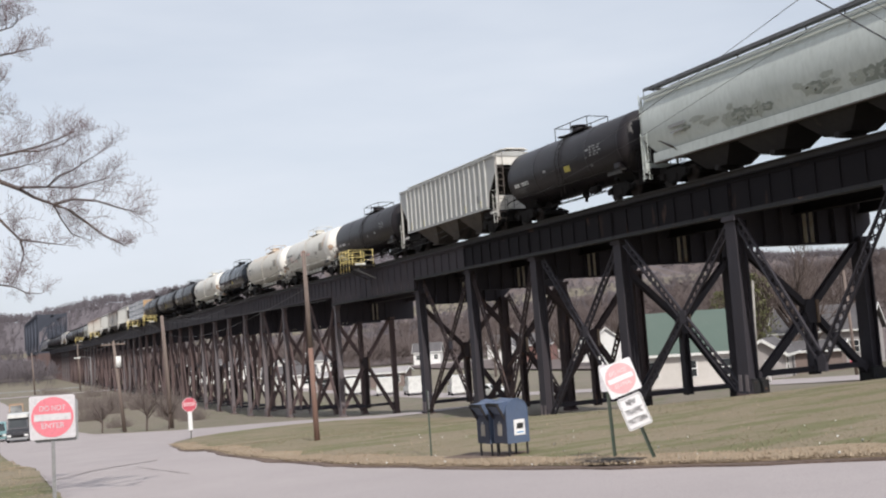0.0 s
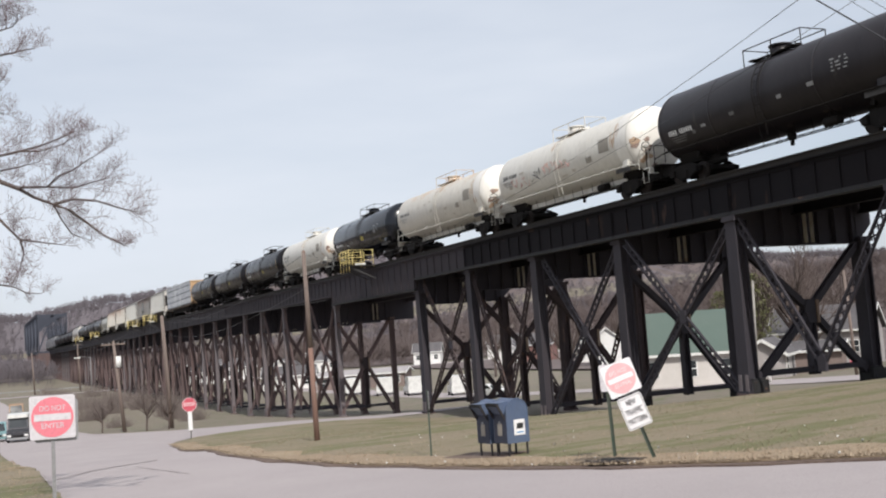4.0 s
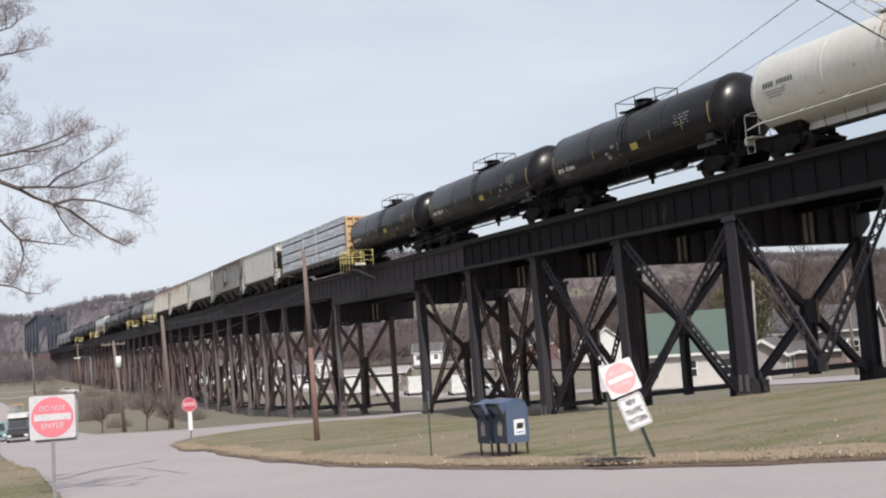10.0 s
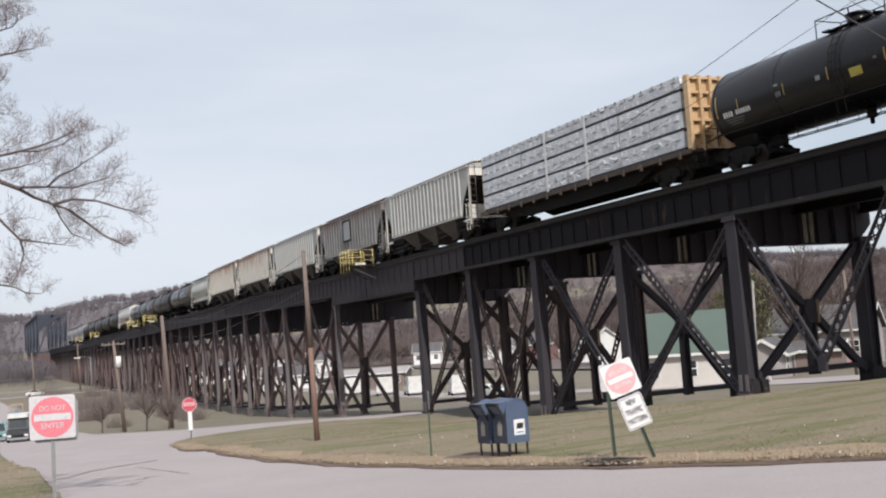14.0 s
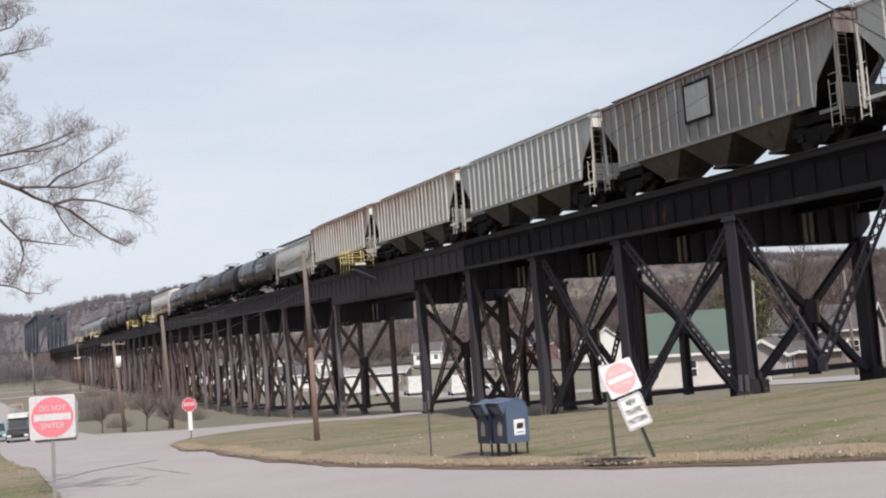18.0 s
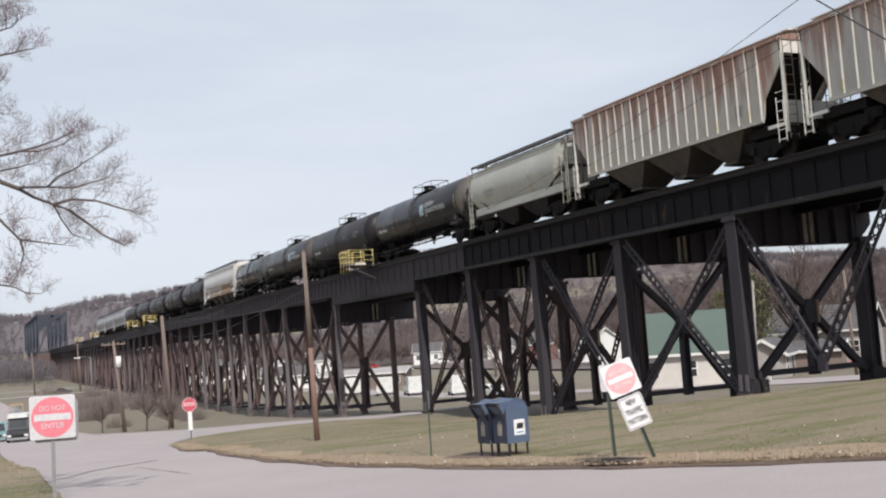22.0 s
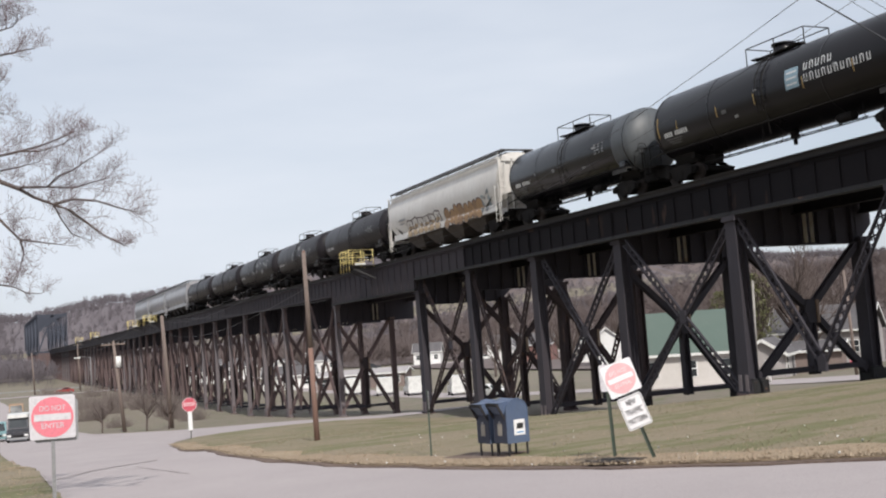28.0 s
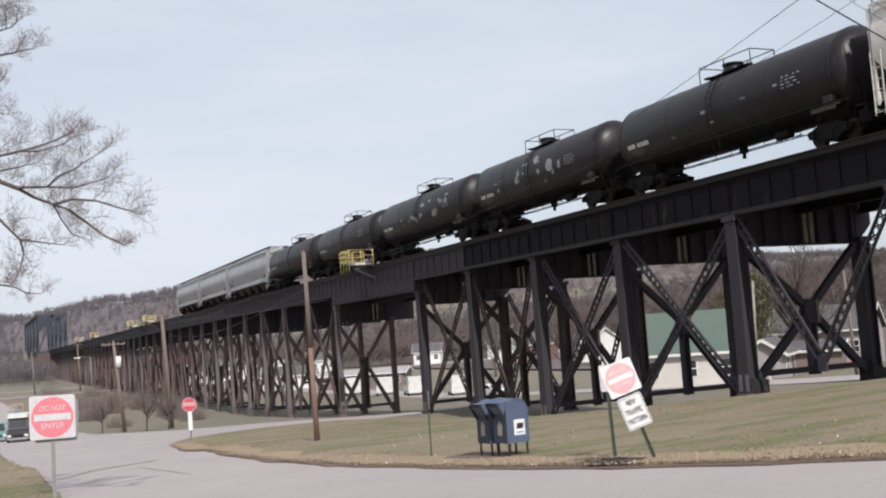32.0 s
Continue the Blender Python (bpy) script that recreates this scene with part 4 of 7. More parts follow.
def tank_car(car, length, shell, radius=1.5, platform=TRUCK, panel=None, bands=True, emblem=False):
    """length: over the shell's heads. y = 0 is the car's middle; the train's head lies towards -y."""
    zc = 1.16 + radius
    h = length / 2
    s = Shape()
    rings = []
    for k in range(9):
        a = math.pi / 2 * k / 8
        rings.append((-h + 0.85 * (1 - math.cos(a)), radius * max(math.cos(math.pi / 2 - a), 0.02), zc))
    body = [(y, r, z) for y, r, z in rings] + [(-y, r, z) for y, r, z in reversed(rings)]
    s.lathe(body, 40)
    part("tank_shell", s, shell, car)
    # weld seams and head bands
    for y in (-h + 0.86, -h * 0.42, 0.02, h * 0.42, h - 0.86):
        s = Shape().lathe([(y - 0.05, radius + 0.003, zc), (y - 0.04, radius + 0.014, zc), (y + 0.04, radius + 0.014, zc), (y + 0.05, radius + 0.003, zc)], 40)
        part("shell_seam", s, shell, car)
    # underframe: stub sills, saddles, draft gear
    for sy in (-1, 1):
        s = Shape().box(0, sy * (h - 1.5), 0.98, 0.5, 3.6, 0.5)
        s.plate([(-0.9, sy * (h - 2.4), 1.1), (0.9, sy * (h - 2.4), 1.1), (0.8, sy * (h - 2.4), 1.6), (-0.8, sy * (h - 2.4), 1.6)], 0.2, (0, -sy, 0))
        part("stub_sill", s, TRUCK, car)
        s = Shape().prism([(-0.62, 0.95), (0.62, 0.95), (0.95, 1.5), (-0.95, 1.5)], sy * (h - 1.75) - 0.8, sy * (h - 1.75) + 0.8)
        part("bolster_saddle", s, TRUCK, car)
        s = Shape().box(0, sy * (h + 0.15), 1.16, 2.7, 0.5, 0.06)
        s.box(0, sy * (h + 0.42), 1.02, 2.7, 0.08, 0.3)
        part("end_platform", s, TRUCK if platform is None else platform, car)
        s = Shape()
        for sx in (-1, 1):
            s.pipe([(sx * 1.3, sy * (h + 0.38), 1.15), (sx * 1.3, sy * (h + 0.38), 2.2), (sx * 1.3, sy * (h - 0.5), 2.2), (sx * 1.3, sy * (h - 0.5), 1.2)], 0.022)
            s.pipe([(sx * 1.33, sy * (h + 0.3), 1.0), (sx * 1.33, sy * (h + 0.3), 0.45), (sx * 1.33, sy * (h - 0.15), 0.45), (sx * 1.33, sy * (h - 0.15), 1.0)], 0.02)
        s.pipe([(-1.3, sy * (h + 0.38), 2.2), (1.3, sy * (h + 0.38), 2.2)], 0.022)
        part("end_handrail", s, platform if platform is not None else TRUCK, car)
        truck(car, sy * (h - 1.75))
        coupler(car, sy * (h + 0.45), sy)
    # side handrail and running pipe below the belly
    s = Shape()
    for sx in (-1, 1):
        s.pipe([(sx * 1.62, -h + 0.1, 1.42), (sx * 1.72, -h + 0.9, 1.52), (sx * 1.72, h - 0.9, 1.52), (sx * 1.62, h - 0.1, 1.42)], 0.03)
        for k in range(7):
            y = -h + 1.0 + k * (length - 2) / 6
            s.pipe([(sx * 1.72, y, 1.52), (sx * 1.3, y, 1.76)], 0.022, 4)
    part("side_rail", s, platform if platform is not None else TRUCK, car)
    s = Shape().tube((0, 0, 1.4), (0, 0, 0.85), 0.2, n=12).tube((0, 0, 0.85), (0, 0, 0.6), 0.09, n=8)
    part("bottom_outlet", s, TRUCK, car)
    s = Shape()
    for x in (-1.0, -0.7):
        s.pipe([(x, -h + 3.4, 0.72), (x, h - 3.4, 0.72)], 0.028, 5)
    for k in range(9):
        y = -h + 3.8 + k * (length - 7.6) / 8
        s.pipe([(-1.0, y, 0.72), (-0.7, y, 0.72), (-0.8, y, 1.35)], 0.018, 4)
    part("brake_rod", s, TRUCK, car)
    s = Shape().tube((-0.85, -h + 4.2, 0.95), (-0.85, -h + 5.0, 0.95), 0.2, n=12)
    part("air_reservoir", s, TRUCK, car)
    # top fittings: manway, valve housing, platform with railing
    zt = zc + radius
    s = Shape().tube((0, 0.2, zt - 0.12), (0, 0.2, zt + 0.40), 0.44, n=16).tube((0, 0.2, zt + 0.40), (0, 0.2, zt + 0.48), 0.5, n=16)
    part("manway_dome", s, shell, car)
    part("vent_pipe", Shape().tube((0, -0.9, zt - 0.12), (0, -0.9, zt + 0.22), 0.18, n=10), shell, car)
    s = Shape()
    for x in (-0.66, 0.66):
        s.box(x, 0, zt - 0.04, 0.36, 2.6, 0.04)
    s.box(0, -1.2, zt + 0.02, 1.6, 0.4, 0.04).box(0, 1.2, zt + 0.02, 1.6, 0.4, 0.04)
    part("top_platform", s, platform if platform is not None else TRUCK, car)
    s = Shape()
    for x in (-0.7, 0.7):
        for y in (-1.8, 0, 1.8):
            s.pipe([(x, y, zt - 0.2), (x, y, zt + 0.62)], 0.026, 5)
        s.pipe([(x, -1.8, zt + 0.62), (x, 1.8, zt + 0.62)], 0.026, 5)
    for y in (-1.8, 1.8):
        s.pipe([(-0.7, y, zt + 0.62), (0.7, y, zt + 0.62)], 0.026, 5)
    part("top_railing", s, platform if platform is not None else TRUCK, car)
    s = Shape()
    for x in (-0.22, 0.22):
        s.pipe([(-1.52 + 0.0, x, 1.0)] + [(-(radius + 0.1) * math.cos(a), x, zc + (radius + 0.1) * math.sin(a)) for a in (0.0, 0.35, 0.7, 1.0)], 0.02, 5)
    for k in range(9):
        a = -0.5 + k * 0.19
        s.pipe([(-(radius + 0.1) * math.cos(max(a, -0.3)), -0.22, zc + (radius + 0.1) * math.sin(a)), (-(radius + 0.1) * math.cos(max(a, -0.3)), 0.22, zc + (radius + 0.1) * math.sin(a))], 0.015, 4)
    part("side_ladder", s, platform if platform is not None else TRUCK, car)
    dark = shell in (TANK_BLACK, TANK_SOOT, TANK_GLOSS, TANK_GREY)
    ink = MARK_WHITE if dark else MARK_DIM
    # reporting mark as bars, data lines, reflectors
    spot = h - 1.5
    for k, wide in enumerate((0.12, 0.12, 0.12, 0.12, 0.0, 0.11, 0.11, 0.11, 0.11, 0.11, 0.11)):
        if wide:
            tank_mark(car, "number_bar", spot, -18 if dark else 4, wide, 0.24 if k < 4 else 0.22, radius, zc, ink, "stencilled car number bar")
        spot -= 0.165
    if emblem:
        # company emblem and two lines of lettering as plain shapes
        tank_mark(car, "company_emblem", -1.95, 2, 0.78, 0.85, radius, zc, EMBLEM_BLUE, "pale blue company emblem")
        for turn in (10, 2, -6):
            tank_mark(car, "emblem_stripe", -1.95, turn, 0.6, 0.07, radius + 0.006, zc, MARK_WHITE, "white emblem stripe")
        for row, (count, turn) in enumerate(((5, 12), (11, -4))):
            for k in range(count):
                y = -2.75 - k * 0.33
                tank_mark(car, "lettering_bar", y + 0.075, turn, 0.06, 0.32, radius, zc, MARK_WHITE, "white lettering stroke")
                tank_mark(car, "lettering_bar", y - 0.075, turn, 0.05, 0.30, radius, zc, MARK_WHITE, "white lettering stroke")
                tank_mark(car, "lettering_bar", y, turn + (5 if k % 2 else -4), 0.10, 0.05, radius, zc, MARK_WHITE, "white lettering stroke")
    for k in range(3):
        tank_mark(car, "data_line", h - 2.1, (-26 if dark else -6) - 4 * k, 1.2 - 0.2 * k, 0.05, radius, zc, MARK_DIM if dark else MARK_GREY)
    if dark:
        # broken lines of stencilling and small plates
        rs = random.Random(int(length * 100))
        for row in range(0 if emblem else 4):
            y = -h + 3.5
            while y > -h + 2.5:
                wd = rs.uniform(0.08, 0.3)
                tank_mark(car, "stencil_line", y, 8 - 5 * row, wd, 0.06, radius, zc, MARK_GREY, "faded stencilled line")
                y -= wd + rs.uniform(0.08, 0.25)
        for k in range(5):
            tank_mark(car, "stencil_plate", rs.uniform(-h * 0.55, h * 0.6), rs.uniform(-26, 4), rs.uniform(0.15, 0.4), rs.uniform(0.08, 0.22), radius, zc, MARK_DIM if k % 2 else MARK_GREY, "small worn plate")
    else:
        tank_mark(car, "stencil_panel", -h + 3.0, 2, 1.0, 0.75, radius, zc, MARK_TAUPE, "faded grey-brown stencil panel")
        tank_mark(car, "stencil_panel", -h + 4.6, -14, 0.6, 0.34, radius, zc, MARK_TAUPE, "faded grey-brown stencil panel")
        rs = random.Random(int(length * 100))
        for k in range(12):
            tank_blob(car, "grime_patch", rs.uniform(-h * 0.8, h * 0.85), rs.uniform(-34, 20), rs.uniform(0.15, 0.9), rs.uniform(0.06, 0.3), radius, zc, GRIME_PALE, rs, "faint grime on the shell")
        for k in range(5):
            tank_blob(car, "rust_run", -h + rs.uniform(1.5, 2.4), rs.uniform(-38, 30), rs.uniform(0.08, 0.22), rs.uniform(0.5, 1.1), radius + 0.004, zc, RUST_STAIN, rs, "thin rust run")
        for k in range(7):
            tank_blob(car, "rust_run", rs.uniform(-0.9, 0.9), rs.uniform(20, 66), rs.uniform(0.06, 0.16), rs.uniform(0.3, 0.9), radius, zc, RUST_STAIN, rs, "thin rust run below the manway")
    if dark and bands:
        for k in (-0.62, -0.3, 0.05, 0.35, 0.7):
            tank_mark(car, "reflector", k * h, -8, 0.05, 0.5, radius, zc, REFLECTOR, "yellow reflective strip")
    if panel:
        tank_mark(car, "panel", -h * 0.12, -17, 0.62, 0.34, radius, zc, panel, "yellow placard")
    if not dark:
        part("centre_sill", Shape().box(0, 0, 1.12, 0.9, length - 3.0, 0.36), shell, car, "grimy full-length sill")
    if dark and bands:
        for y in (-h + 1.05, h - 1.05):
            tank_mark(car, "head_band", y, -3, 0.08, 1.0, radius, zc, REFLECTOR, "yellow reflective strip")
    s = Shape().box(-1.35, -h + 1.3, 1.6, 0.5, 0.5, 0.5, bevel=0.05)
    part("brake_box", s, shell, car)
    s = Shape().box(-1.45, -h + 1.5, 1.46, 0.35, 1.3, 0.05).box(-1.6, -h + 1.5, 1.36, 0.05, 1.3, 0.2)
    part("brake_step", s, STEP_GREY, car, "worn grey step")
    s = Shape()
    ring = [(-1.1 + 0.28 * math.cos(k * 0.5236), -h + 0.05, 2.3 + 0.28 * math.sin(k * 0.5236)) for k in range(13)]
    s.pipe(ring, 0.02, 5).beam((-1.38, -h + 0.05, 2.3), (-0.82, -h + 0.05, 2.3), 0.03, 0.03).tube((-1.1, -h + 0.1, 1.2), (-1.1, -h + 0.1, 2.3), 0.03, n=6)
    part("brake_wheel", s, TRUCK, car)


def toned_end(car, length, radius, zc, coat=None, label="freshly painted white end of the shell", reach=1.9):
    """The near end of the shell in its own coat: newer, paler white paint rusting low on the head, worn brown, or grey
    put in for sky sheen.
    """
    h = length / 2
    rings = []
    for k in range(9):
        a = math.pi / 2 * k / 8
        rings.append((-h - 0.006 + 0.85 * (1 - math.cos(a)), (radius + 0.006) * max(math.cos(math.pi / 2 - a), 0.02), zc))
    rings += [(-h + reach, radius + 0.006, zc), (-h + reach + 0.02, radius, zc)]
    part("repainted_end", Shape().lathe(rings, 40), coat or FRESH_WHITE, car, label)
    if coat is None:
        rs = random.Random(int(length * 90))
        for k in range(10):
            a, f = rs.uniform(3.2, 4.5), rs.uniform(0.5, 0.9)
            # patches that lie on the dished head, low on the near side
            pts = []
            for q in range(12):
                b = 2 * math.pi * q / 12
                ff = min(max(f + math.sin(b) * rs.uniform(0.05, 0.14), 0.05), 0.97)
                aa = a + math.cos(b) * rs.uniform(0.05, 0.15)
                dish = 0.85 * (1 - math.sqrt(max(1 - ff * ff, 0.0)))
                pts.append(((radius + 0.02) * ff * math.cos(aa), -h - 0.022 + dish, zc + (radius + 0.02) * ff * math.sin(aa)))
            dish = 0.85 * (1 - math.sqrt(1 - f * f))
            c = ((radius + 0.02) * f * math.cos(a), -h - 0.024 + dish, zc + (radius + 0.02) * f * math.sin(a))
            part("head_rust", Shape().add(pts + [c], [(i, (i + 1) % 12, 12) for i in range(12)], True), RUST_STAIN if k % 2 else RUST_STREAK, car, "rust bleeding down the head")


def ribbed_hopper(car, length, body, ribs=15, end=None, bays=3, emblem=False):
    """A covered hopper with outside posts and sloping end sheets."""
    h = length / 2
    top, sill, w = 5.04, 1.64, 1.58
    post = HOP_POST_RUST if body in (HOP_RUST, HOP_RUSTIER) else HOP_POST if end else body
    end = end or body
    s = Shape()
    # side sheets with sloping ends: trapezium seen from the side
    for sx in (-1, 1):
        x = sx * w
        s.plate([(x, -h + 0.1, top - 0.1), (x, -h + 0.2, top - 1.25), (x, -h + 1.3, sill + 0.85), (x, -h + 1.45, sill), (x, h - 1.45, sill), (x, h - 1.3, sill + 0.85), (x, h - 0.2, top - 1.25), (x, h - 0.1, top - 0.1)], 0.06, (-sx, 0, 0))
    part("side_sheet", s, body, car)
    s = Shape()
    roof = [(-w, top - 0.1), (-w * 0.6, top + 0.06), (0, top + 0.12), (w * 0.6, top + 0.06), (w, top - 0.1), (w, top - 0.22), (-w, top - 0.22)]
    s.prism(roof, -h + 0.1, h - 0.1)
    part("roof", s, body, car)
    for k in range(ribs):
        y = -h + 1.52 + k * (length - 3.04) / (ribs - 1)
        lo = sill
        for sx in (-1, 1):
            s = Shape().box(sx * (w + 0.05), y, (top - 0.12 + lo) / 2, 0.11, 0.045, top - 0.12 - lo)
            part("side_post", s, post, car)
    s = Shape()
    for sx in (-1, 1):
        s.box(sx * (w + 0.03), 0, sill - 0.02, 0.14, length - 2.9, 0.16)
        s.box(sx * (w + 0.03), 0, top - 0.16, 0.12, length - 0.3, 0.14)
    part("side_sill", s, body, car)
    for sy in (-1, 1):
        # sloping end sheet under the roof, end frame with ladders
        s = Shape().plate([(-w, sy * (h - 0.3), top - 1.0), (w - 0.07, sy * (h - 0.3), top - 1.0), (w - 0.07, sy * (h - 2.6), sill + 0.05), (-w + 0.07, sy * (h - 2.6), sill + 0.05)], 0.06, (0, 0, 1))
        part("slope_sheet", s, TRUCK, car)
        s = Shape().box(0, sy * (h - 0.18), top - 0.42, 2 * w, 0.06, 0.7)
        part("end_sheet", s, end, car)
        for sx in (-1, 1):
            s = Shape().box(sx * (w - 0.05), sy * (h - 0.12), (top - 0.7 + 0.9) / 2, 0.12, 0.1, top - 1.6)
            s.box(sx * (w - 0.04), sy * (h - 0.7), 1.25, 0.08, 1.1, 0.14)
            part("end_post", s, end, car)
        if sy < 0:
            part("end_panel", Shape().box(0, sy * (h - 0.3), 1.80, 2 * w - 0.1, 0.06, 0.95), end, car)
        for x0 in (-w + 0.02, 0.55):
            s = Shape()
            for sx2 in (0.0, 0.46):
                s.pipe([(x0 + sx2, sy * (h + 0.03), 0.6), (x0 + sx2, sy * (h + 0.03), top)], 0.022, 5)
            for k in range(9):
                s.pipe([(x0, sy * (h + 0.03), 0.75 + k * 0.42), (x0 + 0.46, sy * (h + 0.03), 0.75 + k * 0.42)], 0.018, 4)
            part("end_ladder", s, LADDER_GRIME, car)
        for sx in (-1, 1):
            s = Shape()
            for yy in (h - 0.05, h - 0.5):
                s.pipe([(sx * (w + 0.12), sy * yy, 0.5), (sx * (w + 0.12), sy * yy, 2.4)], 0.022, 5)
            for k in range(6):
                s.pipe([(sx * (w + 0.12), sy * (h - 0.05), 0.6 + k * 0.4), (sx * (w + 0.12), sy * (h - 0.5), 0.6 + k * 0.4)], 0.018, 4)
            part("ladder", s, end, car)
        s = Shape().box(0, sy * (h - 0.15), 0.98, 2.6, 0.4, 0.3).box(0, sy * (h - 1.2), 0.98, 0.45, 2.6, 0.45)
        part("end_sill", s, TRUCK, car)
        s = Shape().box(0, sy * (h - 1.75), 1.22, 2.5, 2.3, 0.42).box(-1.0, sy * (h - 3.0), 0.78, 0.3, 0.9, 0.4, bevel=0.1)
        part("underframe", s, TRUCK, car)
        truck(car, sy * (h - 1.9))
        coupler(car, sy * (h - 0.0), sy)
    bay = (length - 5.6) / bays
    for k in range(bays):
        y = -(length - 5.6) / 2 + (k + 0.5) * bay
        s = Shape()
        a, b = bay / 2, 0.42
        s.add([(-w + 0.05, y - a, sill), (w - 0.05, y - a, sill), (w - 0.05, y + a, sill), (-w + 0.05, y + a, sill), (-0.75, y - b, 0.42), (0.75, y - b, 0.42), (0.75, y + b, 0.42), (-0.75, y + b, 0.42)],
              [(0, 1, 5, 4), (1, 2, 6, 5), (2, 3, 7, 6), (3, 0, 4, 7), (4, 5, 6, 7)])
        s.box(0, y, 0.36, 1.7, 1.0, 0.12)
        part("discharge_chute", s, CHUTE, car)
    s = Shape()
    for sx in (-1, 1):
        s.box(sx * 0.75, 0, top + 0.26, 0.5, length - 0.4, 0.04)
        for k in range(8):
            s.box(sx * 0.75, -h + 0.8 + k * (length - 1.6) / 7, top + 0.16, 0.06, 0.06, 0.2)
    for k in range(5):
        s.box(0, -h + 2 + k * (length - 4) / 4, top + 0.18, 0.8, (length - 4) / 4 - 0.4, 0.12)
    s.box(0, -h + 0.5, top + 0.3, 1.4, 0.8, 0.08).box(0, h - 0.5, top + 0.3, 1.4, 0.8, 0.08)
    part("running_board", s, end, car)
    side_bar(car, "stencil_panel", -h + 3.0, 2.35, 0.45, 0.5, MARK_GREY, "dark stencil panel", x=-w - 0.02)
    if emblem:
        part("emblem", Shape().box(-w - 0.115, 0.15, 3.5, 0.02, 1.9, 1.75), HOP_GREY, car, "square faded emblem panel")
        s = Shape()
        for y in (-0.8, 1.1):
            s.box(-w - 0.13, y, 3.5, 0.02, 0.12, 1.87)
        for z in (2.62, 4.38):
            s.box(-w - 0.13, 0.15, z, 0.02, 2.02, 0.12)
        part("emblem_border", s, TRUCK, car)
    # reflectors on the posts
    for k in (1, 4, ribs - 5, ribs - 2):
        y = -h + 1.52 + k * (length - 3.04) / (ribs - 1)
        part("reflector", Shape().box(-w - 0.115, y, sill + 0.35, 0.01, 0.07, 0.5), MARK_YELLOW, car, "yellow reflective strip")


def flow_hopper(car, length, body, bays=3, graffiti=False, tags=False, height=4.6, folded=False):
    """A centre-flow covered hopper with smooth bulging sides."""
    h = length / 2
    w = 1.6
    sill = 1.45
    prof = []
    for k in range(9):
        a = k / 8
        prof.append((-(0.80 + 0.80 * math.sin(math.pi * (0.12 + 0.66 * a))), sill + a * (height - 0.55 - sill)))
    prof += [(-1.16, height - 0.30), (-0.6, height - 0.10), (0, height - 0.04)]
    full = prof + [(-x, z) for x, z in reversed(prof[:-1])]
    s = Shape()
    n = len(full)
    # ends lean inward towards the sill
    def y_end(z):
        return h - 0.12 - 1.5 * max(0.0, (2.6 - z) / 1.5) ** 1.2 * (1 if z < 2.6 else 0)
    if folded:
        # corner sheets fold inward to a narrow end, clear of the open end cage
        def y_near(z):
            return -(h - 0.72 - 1.25 * (height - z) / (height - sill))
        pts = [(x, y_near(z), z) for x, z in full] + [(x, y_end(z) - 0.15, z) for x, z in full]
        nose = [(x * 0.45, -(h - 0.55), z) for x, z in full]
        s.add(nose + pts[:n], [(i, n + i, n + i + 1, i + 1) for i in range(n - 1)])
        s.add(nose, [tuple(range(n))])
    else:
        pts = [(x, -y_end(z), z) for x, z in full] + [(x, y_end(z), z) for x, z in full]
        s.add(pts[:n], [tuple(range(n))])
    s.add(pts, [(i, n + i, n + i + 1, i + 1) for i in range(n - 1)], True)
    s.add(pts[n:], [tuple(range(n - 1, -1, -1))])
    part("car_body", s, body, car)
    for sx in (-1, 1):
        part("side_sill", Shape().box(sx * 1.40, 0, sill + 0.08, 0.10, length - 1.5, 0.46), body, car)
        part("sill_lip", Shape().box(sx * 1.36, 0, sill - 0.19, 0.22, length - 1.5, 0.07), CHUTE, car)
        part("eave_ledge", Shape().box(sx * 1.40, 0.4, height - 0.42, 0.1, length - 1.6, 0.06) if folded else Shape().prism([(sx * 1.36, height - 0.395), (sx * 1.58, height - 0.395), (sx * 1.575, height - 0.50), (sx * 1.53, height - 0.50), (sx * 1.52, height - 0.445), (sx * 1.36, height - 0.445)], -length / 2 + 0.15, length / 2 - 0.15), body, car)
    for sy in (-1, 1):
        s = Shape().plate([(-1.45, sy * (h - 0.35), 2.75), (1.45, sy * (h - 0.35), 2.75), (1.45, sy * (h - 2.7), sill + 0.1), (-1.45, sy * (h - 2.7), sill + 0.1)], 0.06, (0, 0, 1))
        part("slope_sheet", s, CHUTE, car)
        s = Shape()
        for x in (-1.45, -0.5, 0.5, 1.45):
            s.box(x, sy * (h - 0.05), (height - 0.5 + 0.9) / 2, 0.1, 0.1, height - 1.4)
        s.box(0, sy * (h - 0.05), 1.2, 2.9, 0.12, 0.4)
        s.box(0, sy * (h - 0.1), height - 0.5, 2.5, 0.2, 0.3)
        part("end_frame", s, LADDER_GRIME if folded else body, car)
        for x0 in (-1.5, 0.6):
            s = Shape()
            for d in (0.0, 0.45):
                s.pipe([(x0 + d, sy * (h + 0.06), 0.6), (x0 + d, sy * (h + 0.06), height - 0.2)], 0.022, 5)
            for k in range(9):
                s.pipe([(x0, sy * (h + 0.06), 0.75 + k * 0.4), (x0 + 0.45, sy * (h + 0.06), 0.75 + k * 0.4)], 0.018, 4)
            part("end_ladder", s, body, car)
        for sx in (-1, 1):
            s = Shape()
            for yy in (h, h - 0.5):
                s.pipe([(sx * 1.6, sy * yy, 0.5), (sx * 1.6, sy * yy, 2.9)], 0.022, 5)
            for k in range(6):
                s.pipe([(sx * 1.6, sy * h, 0.6 + k * 0.42), (sx * 1.6, sy * (h - 0.5), 0.6 + k * 0.42)], 0.018, 4)
            part("ladder", s, body, car)
